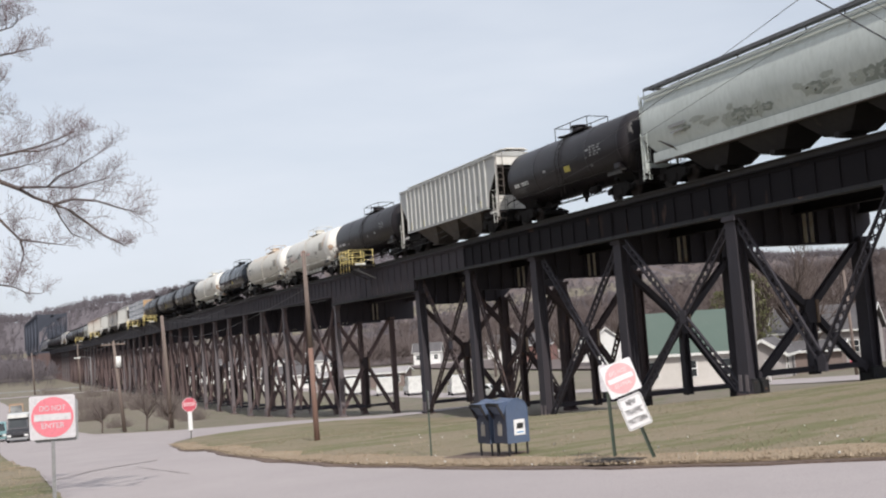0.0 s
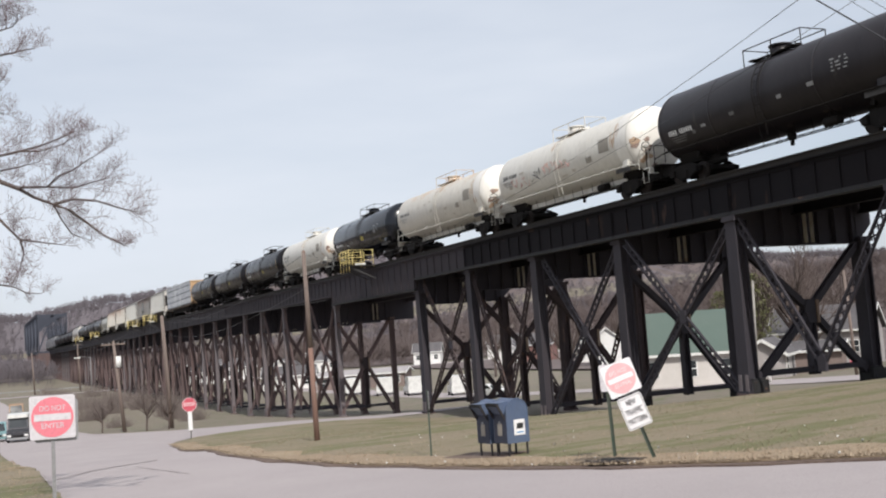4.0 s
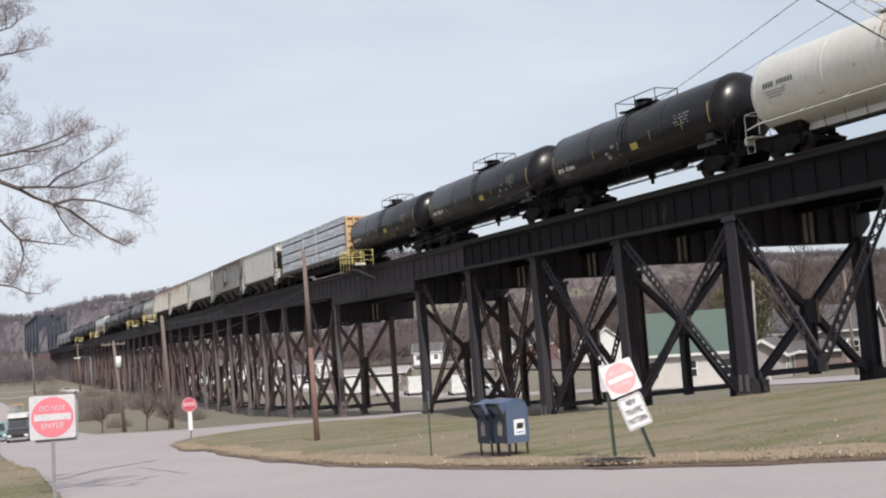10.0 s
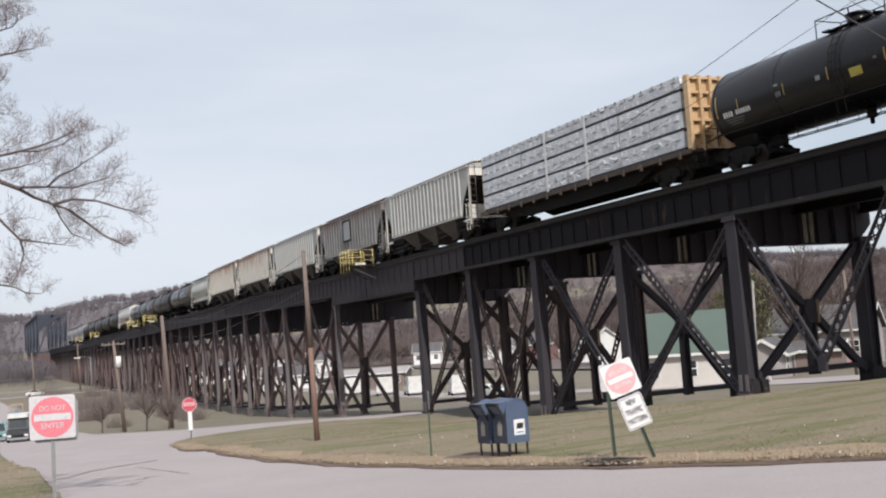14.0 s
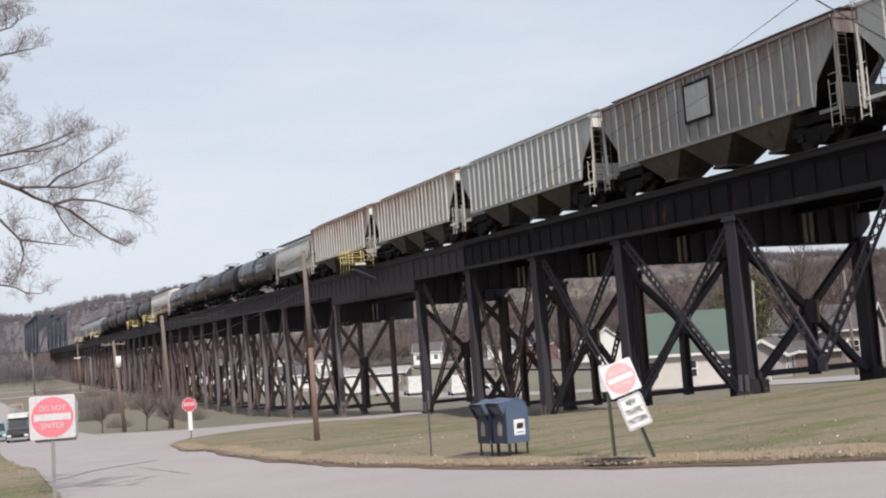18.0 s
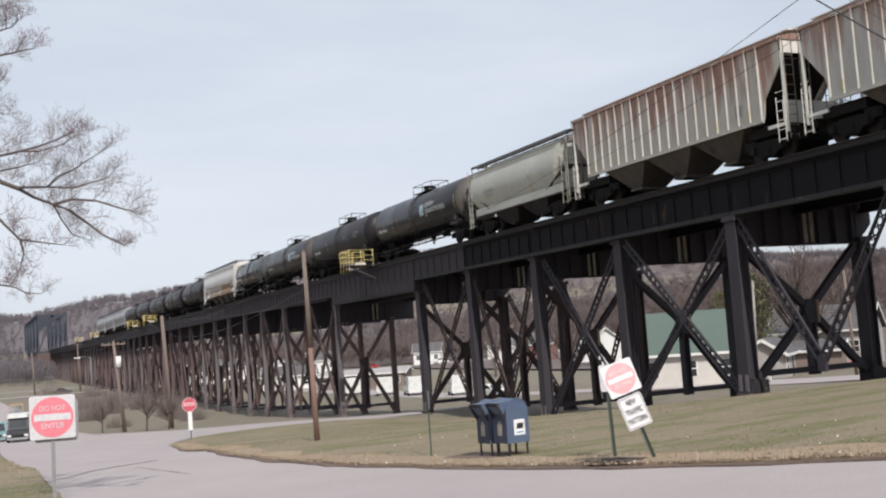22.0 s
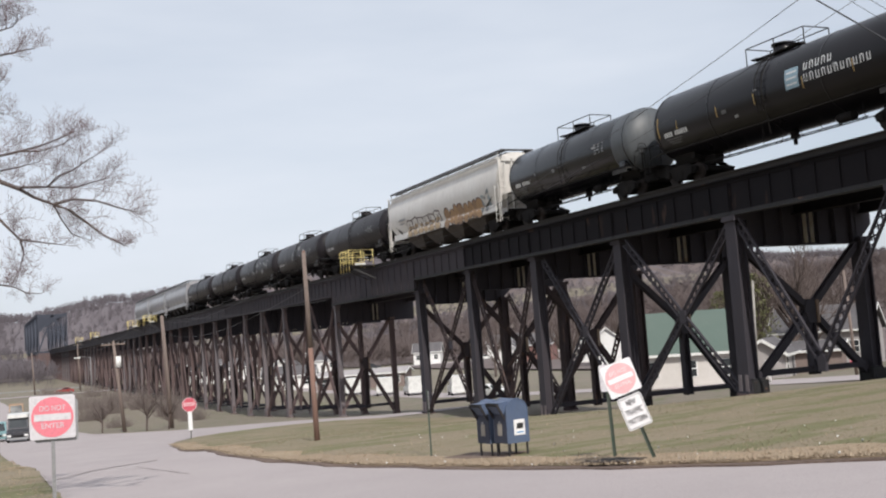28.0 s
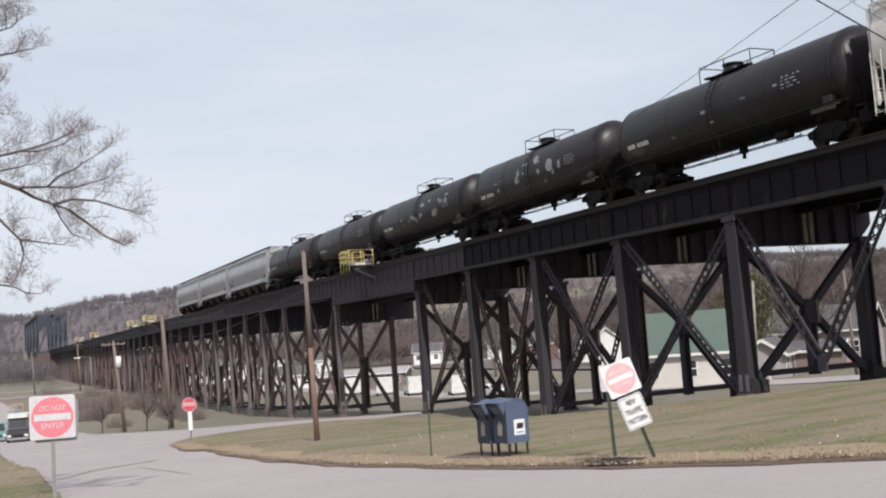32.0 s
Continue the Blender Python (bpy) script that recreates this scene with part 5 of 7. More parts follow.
        s = Shape().box(0, sy * (h - 0.1), 0.98, 2.6, 0.4, 0.3).box(0, sy * (h - 1.3), 0.98, 0.45, 2.8, 0.45)
        part("end_sill", s, TRUCK, car)
        truck(car, sy * (h - 1.9))
        coupler(car, sy * h, sy)
    bay = (length - 5.4) / bays
    for k in range(bays):
        y = -(length - 5.4) / 2 + (k + 0.5) * bay
        a, b = bay / 2, 0.72
        s = Shape().add([(-1.38, y - a, sill), (1.38, y - a, sill), (1.38, y + a, sill), (-1.38, y + a, sill), (-0.7, y - b, 0.42), (0.7, y - b, 0.42), (0.7, y + b, 0.42), (-0.7, y + b, 0.42)],
                        [(0, 1, 5, 4), (1, 2, 6, 5), (2, 3, 7, 6), (3, 0, 4, 7), (4, 5, 6, 7)])
        s.tube((-0.75, y, 0.4), (0.75, y, 0.4), 0.16, n=10)
        part("discharge_chute", s, CHUTE if graffiti else CHUTE_DARK, car)
    s = Shape()
    for sx in (-1, 1):
        s.box(sx * 1.02, 0, height + 0.04, 0.62, length - 0.3, 0.05).box(sx * 1.32, 0, height + 0.0, 0.04, length - 0.3, 0.16)
        for k in range(10):
            s.box(sx * 1.0, -h + 0.6 + k * (length - 1.2) / 9, height - 0.03, 0.05, 0.05, 0.26)
    s.box(0, 0, height + 0.05, 0.6, length - 2.0, 0.1)
    for sy in (-1, 1):
        s.box(0, sy * (h - 0.2), height + 0.10, 2.4, 0.45, 0.04)
        s.pipe([(-1.2, sy * (h + 0.02), height + 0.1), (-1.2, sy * (h + 0.02), height - 0.5)], 0.025, 4)
    part("running_board", s, BOARD_GREY, car)
    x = -1.635
    side_bar(car, "stencil_panel", h - 3.0, 2.75, 1.3, 0.16, MARK_GREY, "faded car number", x=x)
    side_bar(car, "stencil_panel", h - 3.0, 2.45, 1.0, 0.10, MARK_GREY, "faded data lines", x=x)
    if graffiti or tags:
        rg = random.Random(11)

        def skin(z):
            k = min(max((z - sill) / (height - 0.55 - sill), 0), 1)
            return max(0.80 + 0.80 * math.sin(math.pi * (0.12 + 0.66 * k)), 1.455 if z < sill + 0.32 else 0.0)

        def decal(pts, material, layer, label="sprayed graffiti shape"):
            # rings towards the middle, so that the paint follows the bulge of the side
            m = len(pts)
            cy, cz = sum(y for y, z in pts) / m, sum(z for y, z in pts) / m
            out = []
            for f in (1.0, 0.75, 0.5, 0.25):
                out += [(cy + (y - cy) * f, cz + (z - cz) * f) for y, z in pts]
            out.append((cy, cz))
            faces = [(r * m + i, r * m + (i + 1) % m, (r + 1) * m + (i + 1) % m, (r + 1) * m + i) for r in range(3) for i in range(m)] + [(3 * m + i, 3 * m + (i + 1) % m, 4 * m) for i in range(m)]
            part("graffiti_letter", Shape().add([(-(skin(z) + 0.014 + 0.008 * layer), y, z) for y, z in out], faces, True), material, car, label)

        def blob(y, z, wd, ht, power, jag):
            out = []
            for i in range(18):
                a = 2 * math.pi * i / 18
                c, q = math.cos(a), math.sin(a)
                k = rg.uniform(1 - jag, 1 + jag)
                out.append((y + math.copysign(abs(c) ** power, c) * wd / 2 * k, z + math.copysign(abs(q) ** power, q) * ht / 2 * k))
            return out
        if tags:
            # worn grey-green tags low on the side
            for y0, count, z0, size in ((h - 6.6, 5, 2.25, 0.8), (h - 3.2, 3, 2.5, 0.35), (h - 11.6, 4, 2.35, 0.6), (h - 14.2, 5, 2.2, 0.8)):
                for k in range(count):
                    y = y0 - k * size * 0.8
                    pts = blob(y, z0, size * rg.uniform(0.7, 1.5), size * rg.uniform(0.4, 0.95), 0.85, 0.30)
                    decal(pts, TAG_GREEN if k % 3 else TAG_PALE, 0, "worn dark tag outline")
                    decal([((a - y) * 0.5 + y + rg.uniform(-0.1, 0.1), (b2 - z0) * 0.45 + z0) for a, b2 in pts], TAG_PALE, 1, "worn tag fill")
            for k in range(14):
                decal(blob(rg.uniform(-h + 1.5, h - 2.0), rg.uniform(1.9, 2.9), rg.uniform(0.3, 1.1), rg.uniform(0.1, 0.3), 0.8, 0.3), TAG_PALE, 0, "dark grime on the side")
            return
        y = h - 4.2
        for k in range(6):
            pts = blob(y, 1.95, 1.15, rg.uniform(1.2, 1.6), 0.45, 0.13)
            cy, cz = y, 2.0
            decal(pts, MARK_UMBER, 0)
            decal([((a - cy) * 0.80 + cy, (b2 - cz) * 0.84 + cz) for a, b2 in pts], FLOW_WHITE, 1, "pale letter fill")
            decal([((a - cy) * 0.72 + cy, max((b2 - cz) * 0.62 + cz - 0.26, 1.32)) for a, b2 in pts], TAN_PALE, 2, "tan letter fill")
            decal(blob(y + rg.uniform(-0.15, 0.15), 2.05, 0.12, 0.7, 0.6, 0.2), MARK_UMBER, 3)
            y -= 1.06
        y -= 0.6
        for k in range(8):
            wd, ht = rg.uniform(0.75, 1.2), rg.uniform(1.1, 1.6)
            z = 1.85 + 0.05 * rg.uniform(-1, 1)
            pts = blob(y, z, wd, ht, 0.85, 0.06)
            decal(pts, MARK_UMBER, 0)
            decal([((a - y) * 0.88 + y - 0.03, (b2 - z) * 0.90 + z) for a, b2 in pts], TAN if k % 3 else MARK_BROWN, 1, "tan letter fill")
            decal(blob(y + 0.06, z + 0.1, 0.1, ht * 0.4, 0.8, 0.1), MARK_BROWN, 2)
            y -= wd * 0.82
        for k in range(16):
            decal(blob(y - rg.uniform(-0.5, 0.7), rg.uniform(1.5, 2.8), rg.uniform(0.12, 0.4), rg.uniform(0.12, 0.4), 0.8, 0.3), MARK_TEAL if k % 2 else MARK_GREY, 1 + k % 3, "blue-grey sprayed scribble")


def lumber_car(car, length):
    """A centre-beam flat car with four tiers of wrapped lumber."""
    h = length / 2
    s = Shape().box(0, 0, 1.40, 2.7, length - 0.2, 0.14).box(0, 0, 1.05, 0.5, length - 3, 0.6)
    for sx in (-1, 1):
        s.box(sx * 1.38, 0, 1.36, 0.1, length - 0.2, 0.22)
    part("deck", s, DECK_BROWN, car, "rust-brown deck")
    s = Shape()
    for sx in (-0.95, 0.95):
        s.plate([(sx, -h + 3.4, 1.3), (sx, h - 3.4, 1.3), (sx, h - 5.6, 0.52), (sx, -h + 5.6, 0.52)], 0.06, (1, 0, 0))
    part("fish_belly_sill", s, TRUCK, car)
    for k in range(14):
        s = Shape().box(-1.46, -h + 1 + k * (length - 2) / 13, 1.26, 0.09, 0.16, 0.34)
        part("stake_pocket", s, DECK_BROWN, car)
    s = Shape().prism([(-0.12, 1.2), (0.12, 1.2), (0.1, 4.9), (-0.1, 4.9)], -h + 0.6, h - 0.6).box(0, 0, 4.95, 0.5, length - 0.8, 0.1)
    part("centre_beam", s, CAR_YELLOW, car)
    for sy in (-1, 1):
        y = sy * (h - 0.35)
        wide = 2.75 if sy < 0 else 2.2
        s = Shape().box(0, y, 3.2, wide, 0.08, 3.6)
        part("bulkhead_sheet", s, CAR_YELLOW, car, "yellow bulkhead with rust streaks")
        for x in (-1.3, -0.62, 0.0, 0.62, 1.3) if sy < 0 else (-1.0, 0.0, 1.0):
            part("bulkhead_post", Shape().box(x, y + sy * 0.17, 3.2, 0.16, 0.28, 3.64), CAR_YELLOW, car)
        for z in (1.55, 2.2, 2.86, 3.52, 4.2, 4.9):
            part("bulkhead_rib", Shape().box(0, y + sy * 0.12, z, wide - 0.05, 0.2, 0.12), CAR_YELLOW, car)
        s = Shape().box(0, sy * (h - 0.1), 0.98, 2.5, 0.3, 0.3)
        part("end_sill", s, TRUCK, car)
        truck(car, sy * (h - 2.4))
        coupler(car, sy * h, sy)
    rg = random.Random(5)
    packs = 8
    pl = (length - 1.3) / packs
    for tier in range(4):
        z = 1.50 + tier * 0.955
        for k in range(packs):
            y = -(length - 1.3) / 2 + (k + 0.5) * pl
            for sx in (-1, 1):
                s = Shape()
                j = rg.uniform(-0.02, 0.02)
                # wrapped bundle with a sagging skin
                ny, nz = 8, 4
                verts, faces = [], []
                for iz in range(nz + 1):
                    for iy in range(ny + 1):
                        bulge = 0.0 if iz in (0, nz) or iy in (0, ny) else rg.uniform(-0.022, 0.022)
                        verts.append((sx * (1.36 + j + bulge), y - pl / 2 + 0.02 + iy * (pl - 0.04) / ny, z + 0.12 + iz * (0.80 if tier < 3 else 0.60) / nz))
                faces = [(iz * (ny + 1) + iy, iz * (ny + 1) + iy + 1, (iz + 1) * (ny + 1) + iy + 1, (iz + 1) * (ny + 1) + iy) for iz in range(nz) for iy in range(ny)]
                s.add(verts, faces, True)
                s.box(sx * 0.72, y, z + (0.52 if tier < 3 else 0.42), 1.22, pl - 0.05, 0.79 if tier < 3 else 0.59)
                part("lumber_pack", s, WRAP, car, "lumber pack in shiny grey plastic wrap")
        for k in range(packs * 3):
            y = -(length - 1.3) / 2 + (k + 0.5) * pl / 3
            part("printed_mark", Shape().box(-1.395, y, z + 0.5 + rg.uniform(-0.03, 0.03), 0.012, 0.40, 0.08), MARK_GREY, car, "dark print on the wrap")
        for sx in (-1, 1):
            s = Shape().box(sx * 0.72, 0, z + 0.045, 1.26, length - 1.3, 0.13)
            part("bearing_strip", s, MARK_BLACK, car)
    # folds in the wrap with their glint as white colour, thickest on the lowest tier, and dark tabs along the top edge
    for k in range(150):
        tier = (0, 0, 0, 0, 0, 1, 2, 3)[k % 8]
        z = 1.50 + tier * 0.955 + rg.uniform(0.25, 0.8)
        y = rg.uniform(-h + 1.2, h - 1.2)
        a, n = rg.uniform(-0.9, 0.9), rg.uniform(0.12, 0.36)
        mid = (-1.398, y + rg.uniform(-0.1, 0.1), min(z + rg.uniform(-0.05, 0.05), 5.0))
        ends = [(-1.395, y - n * math.cos(a), z - n * math.sin(a) * 0.5), mid, (-1.395, y + n * math.cos(a), z + n * math.sin(a) * 0.5)]
        part("wrap_fold", Shape().pipe(ends, rg.uniform(0.010, 0.030), 4), FOLD_GLINT, car, "fold of plastic wrap, white for its glint")
    for k in range(26):
        part("wrap_tab", Shape().box(-1.385, -h + 1.2 + k * (length - 2.4) / 25 + rg.uniform(-0.2, 0.2), 5.02 + rg.uniform(-0.02, 0.03), 0.02, 0.07, 0.16), MARK_DIM, car, "dark tab at the top of the wrap")
    for f in (-0.095, 0.1):
        s = Shape().beam((-1.41, f * length, 1.5), (-1.41, f * length, 5.05), 0.22, 0.02, up=(1, 0, 0))
        part("tie_strap", s, MARK_WHITE, car)


# far ends of the bodies along the track at the start, head of the train first
TRAIN = (
    (43.9, "flow", FLOW_GREEN), (58.43, "tank", TANK_SOOT), (76.84, "ribbed", HOP_LIGHT), (93.2, "tank", TANK_SOOT),
    (110.54, "tank", TANK_WHITE), (128.32, "tank", TANK_CREAM), (144.83, "tank", TANK_GLOSS), (162.53, "tank", TANK_WHITE),
    (180.03, "tank", TANK_BLACK), (198.29, "tank", TANK_BLACK), (216.09, "tank", TANK_BLACK), (240.95, "lumber", None),
    (258.09, "ribbed", HOP_LIGHT), (276.02, "ribbed", HOP_DARK), (294.07, "ribbed", HOP_GREY), (311.89, "ribbed", HOP_RUST),
    (329.85, "ribbed", HOP_RUSTIER), (343.77, "flow", FLOW_OLIVE), (362.08, "tank", TANK_BLACK), (380.23, "tank", TANK_SOOT),
    (398.35, "tank", TANK_BLACK), (413.88, "tank", TANK_GREY), (435.25, "flow", FLOW_WHITE), (452.3, "tank", TANK_SOOT),
    (469.6, "tank", TANK_SOOT), (487.8, "tank", TANK_SOOT), (505.4, "tank", TANK_SOOT), (524.0, "tank", TANK_SOOT),
    (546.0, "flow", FLOW_PALE), (565.5, "flow", FLOW_PALE), (585.0, "flow", FLOW_PALE),
)
GAP = {"flow": 0.95, "ribbed": 0.95, "tank": 1.25, "lumber": 1.0}
LABELS = {
    "tank_soot": "sooty black tank car with white stencils", "tank_white": "white tank car with grey grime", "tank_cream": "cream tank car with rust stains on top",
    "tank_gloss": "glossy blue-black tank car", "tank_black": "black tank car with yellow reflectors", "tank_grey": "black tank car with one end greyed for sky sheen",
    "hopper_grey": "grey ribbed covered hopper car", "hopper_light": "pale grey ribbed covered hopper car", "hopper_dark": "dark grimy ribbed hopper car with an emblem",
    "hopper_rust": "pale ribbed hopper car streaked with rust", "hopper_rustier": "ribbed hopper car heavily streaked with rust",
    "hopper_pale_green": "pale green-grey smooth-sided hopper car", "hopper_olive_grey": "short olive-grey smooth-sided hopper car", "hopper_white": "white smooth-sided hopper car with graffiti", "hopper_pale": "pale grey smooth-sided hopper car",
}
TANK_R = 1.74
CARS = []


def build_train():
    prev = 22.4
    prev_kind = "flow"
    for i, (far_end, kind, mat) in enumerate(TRAIN):
        gap = max(GAP[kind], GAP[prev_kind])
        if {kind, prev_kind} == {"tank", "flow"} or {kind, prev_kind} == {"tank", "ribbed"}:
            gap = 1.1
        reach = 0.52 if kind == "tank" else 0.0
        length = far_end + reach - prev - gap
        mid = far_end + reach - length / 2
        name = {"flow": "hopper_car", "ribbed": "hopper_car", "tank": "tank_car", "lumber": "lumber_car"}[kind]
        label = LABELS[mat.name] if mat else "yellow centre-beam flat car loaded with wrapped lumber"
        car = thing(name, (TRACK_X, mid, RAIL_Z), label, "railway car", "cars of the freight train")
        if kind == "tank":
            white = mat in (TANK_WHITE, TANK_CREAM)
            rg = random.Random(100 + i)
            if white:
                toned_end(car, length, TANK_R, TANK_R + 1.16)
            if mat is TANK_GREY:
                toned_end(car, length, TANK_R, TANK_R + 1.16, END_SHEEN, "end of the shell greyed for its sky sheen")
            if i in (18, 20):
                toned_end(car, length, TANK_R, TANK_R + 1.16, END_WORN, "worn grey-brown head of the shell", 0.93)
            tank_car(car, length, mat, TANK_R, platform=mat if white else TRUCK, panel=MARK_YELLOW if i in (1, 6, 8, 9, 10) else None, bands=i in (8, 9, 10, 18, 20), emblem=i in (18, 20))
            if i == 4:
                tank_scrawl(car, length / 2 - 2.4, -14, 2.2, TANK_R, TANK_R + 1.16, MARK_PINK, rg, "faded red graffiti stroke")
                tank_scrawl(car, length / 2 - 5.0, -8, 1.2, TANK_R, TANK_R + 1.16, MARK_BLACK, rg, "black graffiti stroke")
                tank_scrawl(car, length / 2 - 6.4, -4, 3.0, TANK_R, TANK_R + 1.16, MARK_PINK, rg, "faded red graffiti stroke")
            if i in (24, 25):
                for k in range(12):
                    tank_blob(car, "paint_patch", rg.uniform(-6.0, 1.5), rg.uniform(-20, 25), rg.uniform(0.3, 0.9), rg.uniform(0.2, 0.6), TANK_R, TANK_R + 1.16, MARK_GREY, rg, "worn grey paint patch")
        elif kind == "ribbed":
            ribbed_hopper(car, length, mat, 20 if i != 2 else 18, HOP_END if mat in (HOP_GREY, HOP_RUST, HOP_RUSTIER, HOP_LIGHT) else None, emblem=mat is HOP_DARK)
        elif kind == "flow":
            flow_hopper(car, length, mat, 2 if length < 14 else 3 if length < 18.8 else 4, graffiti=mat is FLOW_WHITE, tags=mat is FLOW_GREEN, height=4.66 if mat is FLOW_OLIVE else 5.12, folded=mat is FLOW_OLIVE)
        else:
            lumber_car(car, length)
        CARS.append((car, mid))
        prev, prev_kind = far_end + reach, kind


build_train()

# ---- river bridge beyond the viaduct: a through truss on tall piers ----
# dark truss steel with distance haze mixed into its blue-grey
TRUSS_GREY = surf("truss_hazed_grey", (0.056, 0.062, 0.085), (0.046, 0.052, 0.070), 0.8, 0, 0.3, 4, bump=0)


def build_truss():
    b = thing("truss_bridge", (0, 0, 0), "steel through-truss river bridge hazed grey in the distance", "bridge")
    y0, n, step = 506.0, 9, 15.0
    for x in (26.5, 38.5):
        for z, h in ((8.9, 1.1), (25.6, 1.1)):
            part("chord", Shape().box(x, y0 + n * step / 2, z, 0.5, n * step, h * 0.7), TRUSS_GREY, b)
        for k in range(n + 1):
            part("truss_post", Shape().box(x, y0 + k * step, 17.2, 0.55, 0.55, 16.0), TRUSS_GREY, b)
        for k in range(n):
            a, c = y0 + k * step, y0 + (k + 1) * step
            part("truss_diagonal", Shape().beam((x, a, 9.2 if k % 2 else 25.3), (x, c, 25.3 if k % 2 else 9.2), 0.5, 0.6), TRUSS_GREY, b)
    for k in range(n + 1):
        y = y0 + k * step
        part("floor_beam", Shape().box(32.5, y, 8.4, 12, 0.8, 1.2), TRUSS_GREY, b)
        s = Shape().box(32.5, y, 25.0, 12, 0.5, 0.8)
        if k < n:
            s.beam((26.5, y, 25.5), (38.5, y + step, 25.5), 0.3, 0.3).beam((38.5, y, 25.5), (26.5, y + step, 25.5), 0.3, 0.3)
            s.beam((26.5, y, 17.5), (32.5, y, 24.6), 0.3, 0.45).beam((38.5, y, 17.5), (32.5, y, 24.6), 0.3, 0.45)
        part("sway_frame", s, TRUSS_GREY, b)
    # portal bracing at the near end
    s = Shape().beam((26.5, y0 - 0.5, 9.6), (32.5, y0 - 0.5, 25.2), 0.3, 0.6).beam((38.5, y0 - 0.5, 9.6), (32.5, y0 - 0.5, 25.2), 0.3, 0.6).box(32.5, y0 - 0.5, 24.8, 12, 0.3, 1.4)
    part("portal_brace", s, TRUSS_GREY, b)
    for y in (506.0, 551.0, 596.0, 641.0):
        g = ground_z(34.6, y)
        part("pier", Shape().box(32.5, y, (g + 7.4) / 2, 14, 3.2, 8.1 - g + 1.0, bevel=0.6), STEEL_RUST, b, "dark stained stone pier")


def refuge_platform(y):
    """A yellow-railed refuge that juts out from the deck."""
    p = thing("refuge_platform", (30.72, y, 9.40), "small deck platform with yellow pipe railings", "platform", "refuge platforms")
    part("floor", Shape().box(-1.15, 0, 0, 2.3, 2.3, 0.07), TIE, p, "plank floor")
    for k in range(4):
        part("post", Shape().tube((-2.25 + 0.02, -1.1 + k * 0.733, -0.55), (-2.23, -1.1 + k * 0.733, 1.3), 0.026, n=6), YELLOW, p)
    for sy in (-1, 1):
        for x in (-1.15, -0.1):
            part("post", Shape().tube((x, sy * 1.1, -0.1), (x, sy * 1.1, 1.3), 0.026, n=6), YELLOW, p)
    for z in (0.42, 0.86, 1.30):
        part("rail", Shape().pipe([(-0.1, -1.1, z), (-2.23, -1.1, z), (-2.23, 1.1, z), (-0.1, 1.1, z)], 0.024), YELLOW, p)
    for sy in (-1, 1):
        part("bracket", Shape().beam((-2.1, sy * 0.9, -0.08), (0.1, sy * 0.9, -1.1), 0.08, 0.1), STEEL_GREY, p)
    part("sack", Shape().box(-0.8, 0.2, 0.16, 0.9, 0.6, 0.24, bevel=0.15), WHITE, p, "white bundle on the floor")


# ---- signs, posts, mailboxes at the street ----
def facing(px, py, pz, yaw, lean=0.0):
    """A thing that faces the street: local -y towards the viewer, turned by yaw degrees, leaning in its own plane."""
    return Matrix.Translation((px, py, pz)) @ Euler((0, radians(lean), radians(yaw))).to_matrix().to_4x4()


UPRIGHT = Matrix.Rotation(math.pi / 2, 4, "X")


def rounded_plate(w, h, r, thick, n=5):
    s = Shape()
    pts = []
    for cx, cz, a0 in ((w / 2 - r, h / 2 - r, 0), (-w / 2 + r, h / 2 - r, 90), (-w / 2 + r, -h / 2 + r, 180), (w / 2 - r, -h / 2 + r, 270)):
        for k in range(n + 1):
            a = radians(a0 + 90 * k / n)
            pts.append((cx + r * math.cos(a), 0, cz + r * math.sin(a)))
    return s.plate(pts, thick, (0, 1, 0))


def disc(r, y, n=40, z=0.0):
    return Shape().plate([(r * math.cos(2 * math.pi * k / n), y, z + r * math.sin(2 * math.pi * k / n)) for k in range(n)], 0.004, (0, 1, 0))


def no_entry_face(parent, size, z, red, faded, white=None):
    """Square white plate, red disc, white bar, and its words."""
    white = white or SIGN_WHITE
    face = part("plate", rounded_plate(size, size, size * 0.06, 0.006), white, parent)
    face.location = (0, -0.03, z)
    part("back", rounded_plate(size * 0.995, size * 0.995, size * 0.06, 0.006), GALV, parent, "bare metal back").location = (0, -0.022, z)
    part("disc", disc(size * 0.46, -0.036), red, parent, "faded red disc" if faded else "red disc").location = (0, 0, z)
    part("bar", Shape().box(0, -0.039, z, size * 0.80, 0.005, size * 0.155), white, parent)
    writing("lettering", "DO NOT", size * 0.17, white, parent, Matrix.Translation((0, -0.039, z + size * 0.2)) @ UPRIGHT, "white words", size * 0.56)
    writing("lettering", "ENTER", size * 0.17, white, parent, Matrix.Translation((0, -0.039, z - size * 0.2)) @ UPRIGHT, "white words", size * 0.50)


def channel_post(parent, z0, z1, material, w=0.06):
    s = Shape().box(0, 0.012, (z0 + z1) / 2, w, 0.006, z1 - z0)
    for sx in (-1, 1):
        s.box(sx * w / 2, -0.004, (z0 + z1) / 2, 0.006, 0.038, z1 - z0)
    return part("post", s, material, parent)


